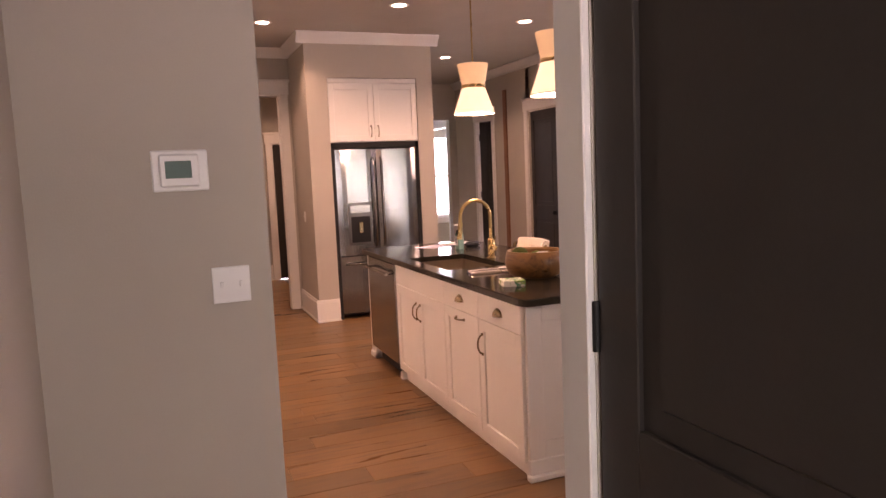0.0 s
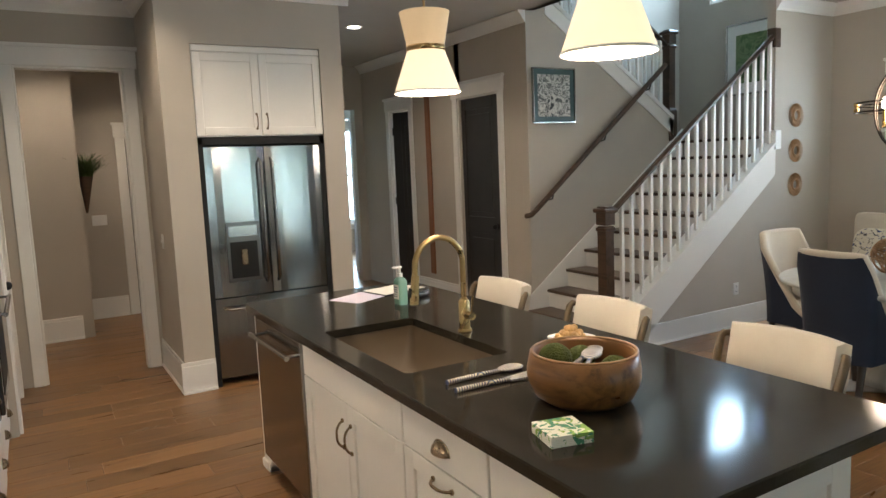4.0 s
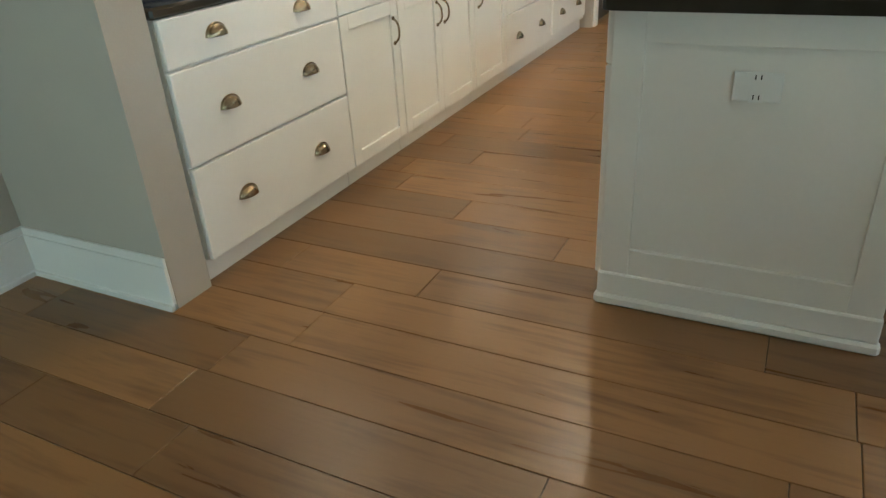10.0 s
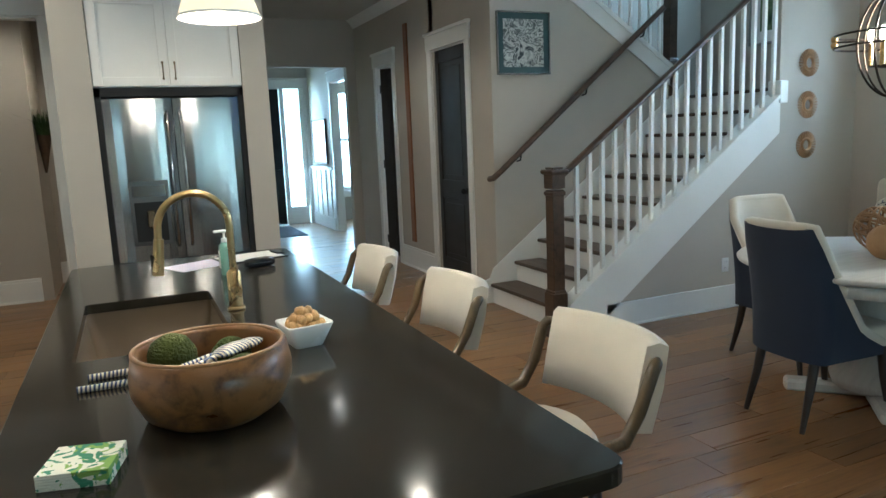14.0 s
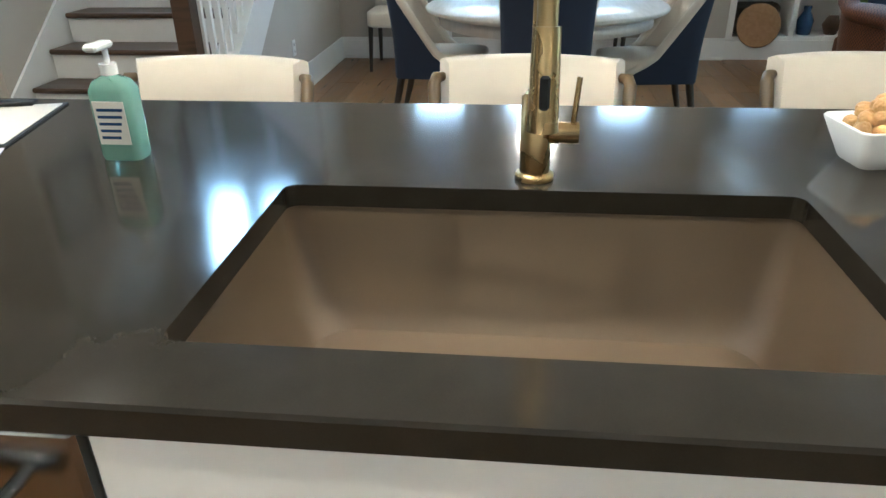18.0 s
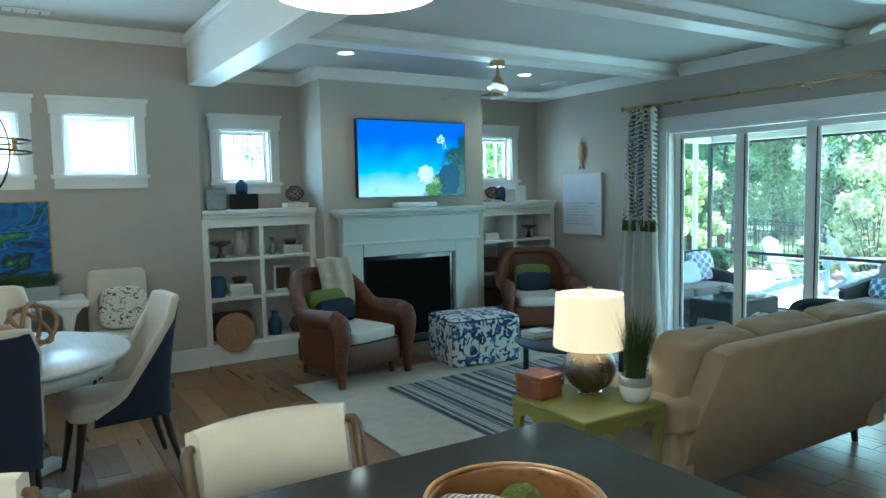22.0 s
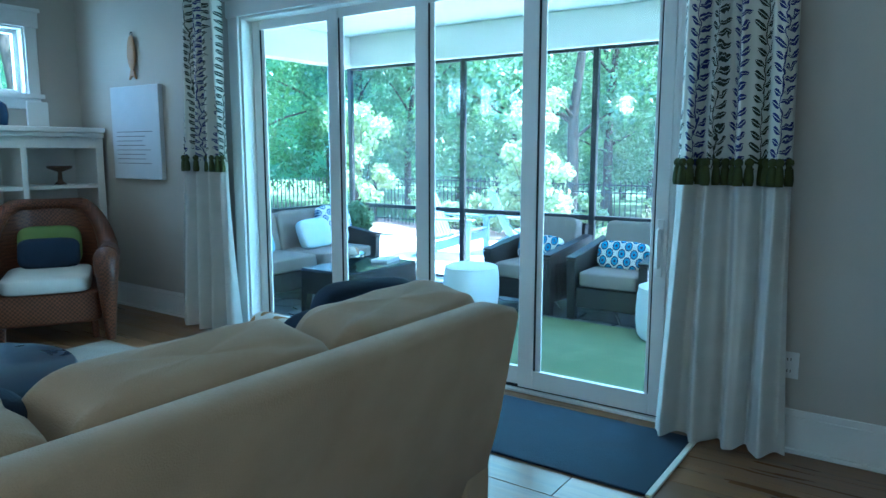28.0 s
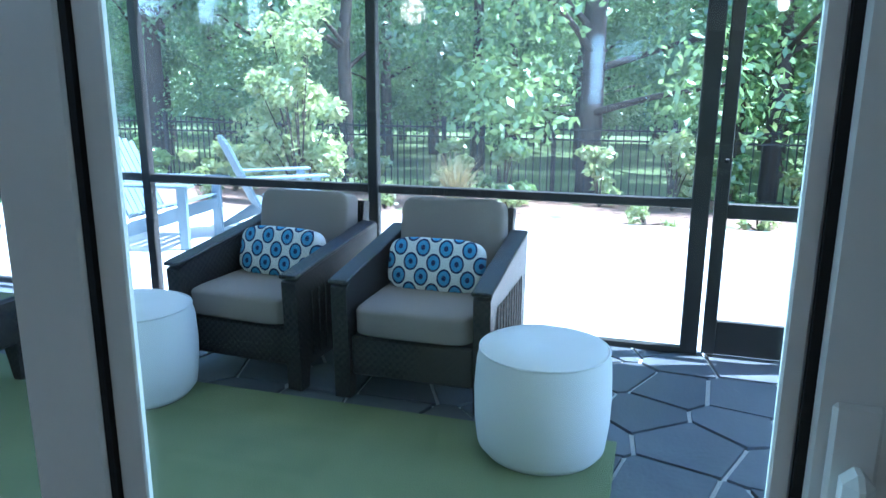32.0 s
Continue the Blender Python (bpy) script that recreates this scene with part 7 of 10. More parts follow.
pot("jar", 8.03, yC - 0.24, TZ, [(0, 0), (0.06, 0), (0.07, 0.08), (0.06, 0.16), (0.02, 0.19), (0, 0.19)], M_BLUEG, "blue glazed jar on the bookcase")
single("white_sign", B().box(-0.01, -0.08, 0, 0.01, 0.08, 0.19, 0.003), M_WHITE, 7.95, yD + 0.15, TZ, "small white sign with dark bars of writing", "sign")

# wall board, wooden fish
bd = thing("canvas_board", 7.345, SY + 0.001, 1.06, "pale canvas wall board with faint lines of writing", "wall art", 180)
part("canvas", B().box(-0.325, -0.04, 0, 0.325, 0, 0.72, 0.004), mat("canvas", (0.60, 0.61, 0.63), (0.55, 0.56, 0.58), rough=0.85, scale=6, fine=200, bump=0.2), bd)
for k in range(8):
    part("writing", B().box(-0.26, -0.0415, 0.12 + k * 0.035, -0.26 + random.uniform(0.3, 0.5), -0.040, 0.125 + k * 0.035, 0), M_STEELD, bd)
fsh = thing("wooden_fish", 7.37, SY + 0.001, 1.83, "carved wooden fish hanging on the wall", "wall decor")
part("body", B().ball((0, 0.018, 0.2), (0.055, 0.017, 0.135), 16, 12), M_RATTAN, fsh)
part("tail", B().prism([(-0.045, 0.0), (0, 0.03), (0.045, 0.0), (0.012, 0.085), (-0.012, 0.085)], 1, 0.008, 0.024), M_RATTAN, fsh)
part("loop", B().tube([(0.015 * math.cos(t), 0.012, 0.345 + 0.015 * math.sin(t)) for t in [2 * math.pi * j / 12 for j in range(12)]], 0.003, 5, closed=True), M_BLACKM, fsh)
def wallplate(x, y, z, turn, label, outlet=True, gang=1, w=0.075, h=0.115):
    ob = thing("wall_outlet" if outlet else "light_switch", x, y, z, label, "outlet" if outlet else "switch", turn)
    W = w * gang if gang > 1 else w
    part("plate", B().box(-W / 2, -0.006, -h / 2, W / 2, 0, h / 2, 0.003), M_PLASTIC, ob)
    for g in range(gang):
        cx = -W / 2 + W * (g + 0.5) / gang
        if outlet:
            for s in (-1, 1):
                part("socket", B().box(cx - 0.016, -0.008, s * 0.025 - 0.014, cx + 0.016, -0.006, s * 0.025 + 0.014, 0.002), M_WHITE, ob)
                part("slot", B().box(cx - 0.008, -0.0086, s * 0.025 - 0.006, cx - 0.005, -0.008, s * 0.025 + 0.006, 0).box(cx + 0.005, -0.0086, s * 0.025 - 0.006, cx + 0.008, -0.008, s * 0.025 + 0.006, 0), M_BLACKM, ob)
        else:
            part("toggle", B().box(cx - 0.005, -0.018, -0.008, cx + 0.005, -0.006, 0.012, 0.002), M_WHITE, ob)
    return ob
wallplate(2.64, SY + 0.001, 0.38, 180, "white wall outlet beside the curtain")
wallplate(6.35, MY - 0.001, 0.36, 0, "white wall outlet below the stairs")

# ceiling fans
for (x, y, tn) in ((6.06, 0.50, 20), (2.80, 0.42, 75)):
    fan = thing("ceiling_fan", x, y, 2.70, "brass ceiling fan with three white blades, at rest", "ceiling fan", tn, group="ceiling fans")
    part("canopy", B().cyl((0, 0, -0.05), (0, 0, 0), 0.065, 0.065), M_BRASS, fan)
    part("stem", B().cyl((0, 0, -0.13), (0, 0, -0.05), 0.014), M_BRASS, fan)
    part("motor", B().lathe([(0.014, -0.12), (0.03, -0.14), (0.06, -0.20), (0.07, -0.26), (0.068, -0.30), (0.0, -0.30)], 24), M_BRASS, fan)
    part("light", B().lathe([(0.066, -0.30), (0.066, -0.315), (0.0, -0.325)], 24), M_WHITE, fan)
    for k in range(3):
        def fb(u, v):
            r = 0.06 + 0.52 * u
            w = (0.035 + 0.05 * math.sin(math.pi * min(1, u * 0.9 + 0.12))) * (1 if u < 0.97 else 0.6)
            return (r, (v - 0.5) * 2 * w + 0.03 * u, -0.27 - 0.03 * (v - 0.5) * (1 - u * 0.5))
        bl = B().grid(fb, 12, 4)
        bl.grid(lambda u, v: tuple(Vector(fb(u, 1 - v)) - Vector((0, 0, 0.006))), 12, 4)
        bl.move(pose(0, 0, 0, 0, 0, 120 * k))
        part("blade", bl, M_WHITE, fan)

# rugs
def flat(name, x0, y0, x1, y1, z, h, material, label, cat="rug"):
    return single(name, B().box(x0, y0, 0, x1, y1, h, 0.003), material, 0, 0, z, label, cat)
M_JUTE = mat("jute_rug", (0.48, 0.44, 0.37), (0.40, 0.36, 0.30), rough=0.95, scale=8, fine=220, bump=0.6)
flat("area_rug", 3.75, -1.0, 6.72, 2.18, 0.0, 0.008, M_JUTE, "large beige woven area rug on the wood floor")
m, nt, p, N, L = node_mat("striped_rug")
tc, sp, wv = N("ShaderNodeTexCoord"), N("ShaderNodeSeparateXYZ"), N("ShaderNodeTexNoise")
wv.noise_dimensions = "1D"
wv.inputs["Scale"].default_value, wv.inputs["Detail"].default_value = 17, 1
L(tc.outputs["Object"], sp.inputs[0])
L(sp.outputs["Y"], wv.inputs["W"])
rp = N("ShaderNodeValToRGB")
rp.color_ramp.interpolation = "CONSTANT"
for i, (pos, c) in enumerate(((0.0, (0.03, 0.04, 0.07)), (0.45, (0.34, 0.32, 0.28)), (0.52, (0.06, 0.08, 0.13)), (0.60, (0.40, 0.38, 0.33)))):
    e = rp.color_ramp.elements[i] if i < 2 else rp.color_ramp.elements.new(pos)
    e.position, e.color = pos, (*c, 1)
L(wv.outputs["Fac"], rp.inputs[0])
L(rp.outputs[0], p.inputs["Base Color"])
p.inputs["Roughness"].default_value = 0.95
flat("striped_rug", 4.3, -0.6, 6.17, 1.58, 0.009, 0.008, m, "navy and grey striped rug laid over the beige rug")
mt_ = thing("door_mat", 0, 0, 0, "dark navy door mat with a pale edge before the sliding doors", "mat")
part("field", B().box(2.99, -1.60, 0, 3.96, -0.965, 0.012, 0.003), mat("navy_mat", (0.012, 0.022, 0.045), (0.02, 0.035, 0.065), rough=0.95, scale=8, fine=200, bump=0.6), mt_)
part("border", B().box(2.965, -1.60, 0, 2.99, -0.965, 0.011, 0.002), M_PAPER, mt_, "pale woven edge")

# wicker armchairs
M_WICKER = weave_mat("brown_wicker", (0.145, 0.050, 0.018), (0.058, 0.019, 0.007), 70, 0.45, 0.5)
M_SEATW = mat("white_cushion", (0.66, 0.64, 0.58), (0.60, 0.58, 0.53), rough=0.9, scale=5, fine=300, bump=0.25)
M_LIME = mat("green_pillow", (0.16, 0.21, 0.05), (0.13, 0.17, 0.04), rough=0.9, scale=6, fine=250, bump=0.3)
M_NAVYP = mat("navy_pillow", (0.010, 0.020, 0.042), (0.016, 0.028, 0.056), rough=0.9, scale=6, fine=250, bump=0.3)
def wicker_chair(x, y, turn):
    """Rounded wicker armchair that looks to local +x."""
    ob = thing("wicker_armchair", x, y, 0, "round-backed brown wicker armchair with white seat cushion", "armchair", turn, group="wicker armchairs by the fireplace")
    def shell(u, v, d):
        ph = (u - 0.5) * 2 * radians(108)
        side = abs(u - 0.5) * 2
        top = 0.88 - 0.32 * max(0, (side - 0.30) / 0.45) ** 1.5 if side < 0.75 else 0.56
        z = 0.12 + (top - 0.12) * v
        rr = 0.335 + d + 0.05 * (v - 0.3)
        px = -0.02 - rr * math.cos(ph) * 1.0 - 0.12 * max(0, z - 0.45) * (1 - side)
        py = -rr * math.sin(ph) * 1.0
        if side > 0.7:
            px += (side - 0.7) * 0.85
        return (px, py, z)
    part("outer_shell", B().grid(lambda u, v: shell(u, v, 0.045), 40, 10), M_WICKER, ob)
    part("inner_shell", B().grid(lambda u, v: shell(1 - u, v, 0.0), 40, 10), M_WICKER, ob)
    rim = [Vector(shell(i / 40, 1.0, 0.022)) for i in range(41)]
    part("rolled_rim", B().tube(rim, [0.042 + 0.042 * (abs(i - 20) / 20) ** 1.5 for i in range(41)], 10), M_WICKER, ob)
    for s in (0, 40):
        e = rim[s]
        part("arm_front", B().tube([e + Vector((-0.03, 0, 0.0)), e + Vector((0.03, 0, -0.015)), e + Vector((0.065, 0, -0.07)), e + Vector((0.07, 0, -0.16)), e + Vector((0.045, 0, -0.34)), Vector((e.x + 0.05, e.y, 0.0))], [0.08, 0.084, 0.078, 0.066, 0.05, 0.03], 12), M_WICKER, ob)
    part("seat_base", B().cushion(-0.30, -0.33, 0.12, 0.40, 0.33, 0.35, 0.2, 8), M_WICKER, ob)
    part("seat_cushion", B().cushion(-0.26, -0.27, 0.335, 0.42, 0.27, 0.45, 0.3, 8), M_SEATW, ob, "white seat cushion")
    for sx, sy in ((0.30, 0.28), (0.30, -0.28), (-0.30, 0.22), (-0.30, -0.22)):
        part("leg", B().cyl((sx, sy, 0.0), (sx * 0.97, sy * 0.97, 0.20), 0.022, 0.028, n=10), M_WICKER, ob)
    return ob
wc = wicker_chair(6.86, 1.63, 195)
copy_thing(wc, pose(7.28, -0.92, 0, 0, 0, 150))
def pillow(x, y, z, w, h, material, turn, tilt, label, t=0.11, group=""):
    b = B().cushion(-t / 2, -w / 2, 0, t / 2, w / 2, h, 0.45, 8)
    ob = single("throw_pillow", b, material, x, y, z, label, "pillow", turn, group)
    ob.matrix_basis = pose(x, y, z, 0, 0, turn) @ pose(0, 0, 0, 0, tilt, 0)
    return ob
for (x, y, tn) in ((6.86, 1.63, 195), (7.28, -0.92, 150)):
    c, s = math.cos(radians(tn)), math.sin(radians(tn))
    pillow(x - 0.20 * c, y - 0.20 * s, 0.44, 0.42, 0.30, M_LIME, tn, -16, "lime green pillow in the wicker armchair")
    pillow(x - 0.09 * c, y - 0.09 * s, 0.44, 0.40, 0.22, M_NAVYP, tn, -14, "navy lumbar pillow in the wicker armchair")
M_THROW = mat("knit_throw", (0.62, 0.57, 0.46), (0.50, 0.45, 0.36), rough=0.95, scale=30, fine=120, bump=1.0)
def throw(u, v):
    y = -0.16 + 0.30 * u + 0.02 * math.sin(v * 9)
    t = v * 1.05
    if t < 0.5:
        x, z = -0.52 + 0.05 * math.sin(t * 6.28), 0.55 + 0.84 * t
    elif t < 0.65:
        a = (t - 0.5) / 0.15 * math.pi
        x, z = -0.45 - 0.07 * math.cos(a), 0.965 + 0.03 * math.sin(a)
    else:
        k = (t - 0.65) / 0.4
        x, z = -0.375 + 0.10 * k, 0.965 - 0.42 * k
    return (x + 0.012 * math.sin(u * 14), y, z + 0.008 * math.sin(u * 11 + v * 5))
single("knit_throw", B().grid(throw, 24, 40).grid(lambda u, v: tuple(Vector(throw(1 - u, v)) + Vector((0.012, 0, 0.008))), 24, 40), M_THROW, 6.86, 1.63, 0, "cream cable-knit throw over the wicker armchair back", "throw", 195 - 28)

# ottoman, coffee table
M_BLUEFL = pattern_mat("blue_floral", (0.62, 0.63, 0.60), [(0.06, 0.14, 0.30), (0.015, 0.035, 0.12)], 9, "leaf", density=0.50)
om = thing("ottoman", 6.60, 0.42, 0, "cube ottoman in blue and white floral cloth", "ottoman", -8)
part("cover", B().cushion(-0.29, -0.36, 0.0, 0.29, 0.36, 0.45, 0.16, 10), M_BLUEFL, om)
part("seam", B().tube([(x, y, 0.425) for x, y in rrect(-0.285, -0.355, 0.285, 0.355, 0.04)], 0.006, 6, closed=True), M_BLUEG, om)
M_NAVYW = mat("navy_wood", (0.014, 0.02, 0.035), (0.02, 0.028, 0.045), rough=0.3, scale=5, fine=60, bump=0.02)
cf = thing("coffee_table", 5.12, 0.52, 0.017, "round dark navy coffee table", "coffee table")
part("tabletop", B().lathe([(0, 0.42), (0.43, 0.42), (0.45, 0.435), (0.44, 0.45), (0, 0.452)], 44), M_NAVYW, cf)
part("shelf", B().lathe([(0, 0.12), (0.36, 0.12), (0.36, 0.14), (0, 0.142)], 36), M_NAVYW, cf)
for k in range(4):
    a = radians(45 + 90 * k)
    part("leg", B().cyl((0.36 * math.cos(a), 0.36 * math.sin(a), 0.0), (0.36 * math.cos(a), 0.36 * math.sin(a), 0.42), 0.022, n=12), M_NAVYW, cf)
TZc = 0.017 + 0.452
M_VASE = mat("pale_blue_vase", (0.36, 0.44, 0.47), (0.40, 0.48, 0.50), rough=0.5, scale=8, fine=120, bump=0.1)
for i, (vx, vy, vh) in enumerate(((5.02, 0.62, 0.28), (5.12, 0.48, 0.25))):
    pot("bottle_vase", vx, vy, TZc, [(0, 0), (0.05, 0), (0.052, 0.10), (0.045, 0.16), (0.028, vh - 0.04), (0.026, vh), (0.02, vh), (0, vh - 0.02)], M_VASE, "tall pale blue-grey bottle vase on the coffee table")
pot("shallow_bowl", 4.90, 0.60, TZc, [(0, 0), (0.06, 0), (0.12, 0.03), (0.125, 0.04), (0.11, 0.035), (0, 0.015)], M_WHITE, "white shallow bowl on the coffee table", "bowl")
book_stack(5.30, 0.72, TZc, 2, 0.2, "two magazines on the coffee table")

# end table with lamp
M_CHART = mat("chartreuse_lacquer", (0.22, 0.21, 0.045), (0.18, 0.17, 0.035), rough=0.32, scale=5, fine=70, bump=0.03)
et = thing("end_table", 3.525, 1.91, 0, "square chartreuse painted end table with scalloped apron", "side table")
part("tabletop", B().box(-0.25, -0.25, 0.605, 0.25, 0.25, 0.63, 0.005), M_CHART, et)
def apron(n_):
    pr = [(-0.24, 0.605), (-0.24, 0.50)]
    for i in range(25):
        t = i / 24
        x = -0.20 + 0.40 * t
        z = 0.53 + 0.035 * abs(math.sin(3 * math.pi * t)) if 0 < t < 1 else 0.46
        pr.append((x, z))
    return pr + [(0.24, 0.50), (0.24, 0.605)]
for k in range(4):
    part("apron", B().prism(apron(k), 1, -0.245, -0.225).move(pose(0, 0, 0, 0, 0, 90 * k)), M_CHART, et)
for sx in (-1, 1):
    for sy in (-1, 1):
        part("leg", B().tube([(sx * 0.225, sy * 0.225, 0.60), (sx * 0.222, sy * 0.222, 0.35), (sx * 0.215, sy * 0.215, 0.06), (sx * 0.235, sy * 0.235, 0.0)], [0.028, 0.022, 0.018, 0.02], 4), M_CHART, et)
lm = thing("table_lamp", 3.60, 1.82, 0.63, "lit table lamp with hammered bronze ball base and white drum shade", "lamp")
part("base", B().ball((0, 0, 0.12), (0.125, 0.125, 0.115), 28, 18), mat("hammered_bronze", (0.20, 0.16, 0.12), (0.13, 0.105, 0.08), rough=0.3, metal=0.9, scale=20, fine=50, bump=0.5), lm)
part("foot", B().lathe([(0, 0), (0.06, 0), (0.06, 0.012), (0, 0.012)], 20), M_BRASS, lm)
part("neck", B().cyl((0, 0, 0.23), (0, 0, 0.30), 0.012), M_BRASS, lm)
M_LSHADE = mat("lamp_shade", (0.80, 0.74, 0.62), (0.76, 0.70, 0.58), rough=0.9, scale=5, fine=300, bump=0.1, emit=(1.0, 0.66, 0.32), power=0.30)
part("shade", B().lathe([(0.172, 0.225), (0.158, 0.475)], 40).lathe([(0.156, 0.475), (0.170, 0.225)], 40), M_LSHADE, lm)
part("bulb", B().ball((0, 0, 0.35), 0.03), M_BULB, lm)
part("finial", B().cyl((0, 0, 0.47), (0, 0, 0.49), 0.006).ball((0, 0, 0.50), 0.014), M_BRASS, lm)
part("spider", B().cyl((-0.156, 0, 0.468), (0.156, 0, 0.468), 0.003, n=6).cyl((0, -0.156, 0.468), (0, 0.156, 0.468), 0.003, n=6), M_BRASS, lm)
lamp("table_lamp_bulb", "POINT", pose(3.60, 1.82, 0.98), 1.6, WARM, soft=0.04)
bxw = thing("wooden_box", 3.70, 2.05, 0.63, "small reddish carved wooden box on the end table", "box", 8)
part("box", B().box(-0.08, -0.075, 0, 0.08, 0.075, 0.085, 0.004), mat("red_wood", (0.20, 0.065, 0.022), (0.13, 0.04, 0.014), rough=0.5, scale=12, fine=90, bump=0.3), bxw)
part("lid", B().box(-0.084, -0.079, 0.086, 0.084, 0.079, 0.11, 0.004), mat("red_wood_lid", (0.22, 0.075, 0.026), (0.14, 0.045, 0.016), rough=0.45, scale=12, fine=90, bump=0.3), bxw)
gp = thing("potted_grass", 3.385, 1.74, 0.63, "ornamental grass in a white and grey round pot", "plant")
part("pot", B().lathe([(0, 0), (0.055, 0), (0.072, 0.04), (0.075, 0.075)], 24), M_WHITE, gp)
part("pot_rim", B().lathe([(0.075, 0.075), (0.073, 0.115), (0.066, 0.115), (0.064, 0.09), (0, 0.09)], 24), mat("grey_glaze", (0.22, 0.21, 0.20), rough=0.6), gp, "grey upper band")
part("grass", blades(420, 0.045, 0.33, 0.12, 8, 0.0028, (0, 0, 0.09)), M_GRASSD, gp)

# sofa, looking to +x
M_SOFA = mat("beige_linen", (0.41, 0.31, 0.195), (0.35, 0.26, 0.16), rough=0.92, scale=7, fine=300, bump=0.3, sheen=0.2)
so = thing("sofa", 0, 0, 0, "beige linen three-seat sofa with its back to the kitchen", "sofa")
Y0, Y1 = -0.33, 1.60
def slab(x0, z0, x1, z1, x2, z2, x3, z3, ya, yb, r=0.03):
    return B().prism([(x0, z0), (x1, z1), (x2, z2), (x3, z3)], 1, ya, yb)
b = B()
lps = []
n = 30
for j in range(n + 1):
    t = j / n
    y = -0.30 + 1.82 * t
    e = min(t, 1 - t) * (Y1 - Y0)
    yt = -0.19 + 1.64 * t
    zt = 0.868 - 0.02 * max(0, 1 - e / 0.08)
    lps.append([(3.32, y, 0.14), (3.24, y, 0.45), (3.115, yt, zt - 0.02), (3.13, yt, zt), (3.20, yt, zt + 0.003), (3.235, yt, zt - 0.02), (3.34, y, 0.45), (3.40, y, 0.14)])
loft(b, [l[::-1] for l in lps], True, True, True)
part("backrest", b, M_SOFA, so)
part("seat_frame", B().box(3.36, Y0 + 0.02, 0.14, 4.02, Y1 - 0.02, 0.34, 0.02), M_SOFA, so)
for ya, yb in ((Y0 - 0.01, Y0 + 0.17), (Y1 - 0.17, Y1 + 0.01)):
    part("arm", B().box(3.28, ya + 0.01, 0.14, 4.03, yb - 0.01, 0.52, 0.02).cushion(3.22, ya - 0.02, 0.44, 4.05, yb + 0.02, 0.64, 0.5, 8), M_SOFA, so)
cw = (Y1 - Y0 - 0.36) / 3
for k in range(3):
    ya = Y0 + 0.18 + k * cw
    part("seat_cushion", B().cushion(3.38, ya + 0.004, 0.33, 4.06, ya + cw - 0.004, 0.49, 0.22, 10, k, 0.03), M_SOFA, so)
for k in range(3):
    ya = -0.225 + k * 0.600
    cu = B().cushion(-0.105, 0.004, -0.22, 0.105, 0.600, 0.215, 0.30, 14, k + 3, 0.07)
    cu.move(pose(3.385, ya, 0.685, 0, -13, 0))
    part("back_cushion", cu, M_SOFA, so)
for x in (3.44, 3.98):
    for y in (Y0 + 0.07, Y1 - 0.07):
        part("leg", B().tube([(x, y, 0.15), (x - 0.02 if x < 3.6 else x + 0.02, y, 0.0)], [0.03, 0.018], 4), M_DARKLEG, so)
M_DOTS = ring_mat("gold_dots", (0.68, 0.65, 0.58), [(0.30, (0.30, 0.17, 0.05))], 15, (1, 1.1, 0.9))
M_MUST = mat("mustard_pillow", (0.24, 0.17, 0.04), (0.19, 0.13, 0.03), rough=0.9, scale=6, fine=250, bump=0.3)
pillow(3.78, 0.17, 0.49, 0.38, 0.31, M_DOTS, 72, -18, "white pillow with gold dots on the sofa")
pillow(3.66, -0.14, 0.50, 0.36, 0.40, M_NAVYP, -28, -14, "navy pillow at the sofa end")
pillow(3.70, 0.04, 0.49, 0.34, 0.36, M_NAVYP, -8, -20, "smaller navy pillow leaning on another one")
pillow(3.56, 1.18, 0.49, 0.44, 0.44, M_NAVYP, 14, -24, "navy pillow on the sofa")
pillow(3.76, 1.05, 0.49, 0.36, 0.36, M_MUST, 10, -34, "mustard pillow on the sofa")

# sideboard by the door wall
sb = thing("sideboard", 1.452, 0, 0, "white sideboard with a weathered brown wood top", "sideboard")
M_TOPW = wood_mat("weathered_top", (0.10, 0.065, 0.040), (0.19, 0.13, 0.085), rough=0.5, along=1, vary=0.05)
part("top", B().box(0.0, -0.85, 0.815, 0.49, 0.80, 0.85, 0.004), M_TOPW, sb)
part("body", B().box(0.0, -0.82, 0.06, 0.44, 0.77, 0.814, 0.003), M_CAB, sb)
for k in range(4):
    dr = framed("door", sb, 0.0, 0.385, 0.10, 0.79, 0, 0.05, 0.018, pose(0.441, -0.805 + k * 0.3925, 0, 0, 0, 90))
    part("knob", B().ball((0.475, -0.805 + k * 0.3925 + (0.35 if k % 2 == 0 else 0.035), 0.5), 0.014), M_PULL, dr)
bp = thing("potted_grass", 1.72, 0.10, 0.85, "tall ornamental grass in a galvanised metal trough", "plant")
loft(bz := B(), [[(x, y, z) for x, y in rrect(-0.10 - k, -0.20 - k, 0.10 + k, 0.20 + k, 0.03)] for z, k in ((0.0, 0.0), (0.14, 0.03), (0.145, 0.035), (0.14, 0.02), (0.10, 0.015))], True, True, True)
part("trough", bz, M_STEEL, bp)
part("grass", blades(520, 0.09, 0.62, 0.22, 21, 0.004, (0, 0, 0.11)).move(Matrix.Diagonal((1, 1.7, 1, 1))), M_GRASSD, bp)
ty = thing("serving_tray", 1.74, 0.44, 0.85, "small metal tray on the sideboard", "tray")
part("tray", B().box(-0.10, -0.15, 0, 0.10, 0.15, 0.012, 0.004).box(-0.10, -0.15, 0.012, 0.10, -0.14, 0.03, 0.002).box(-0.10, 0.14, 0.012, 0.10, 0.15, 0.03, 0.002), M_STEELD, ty)
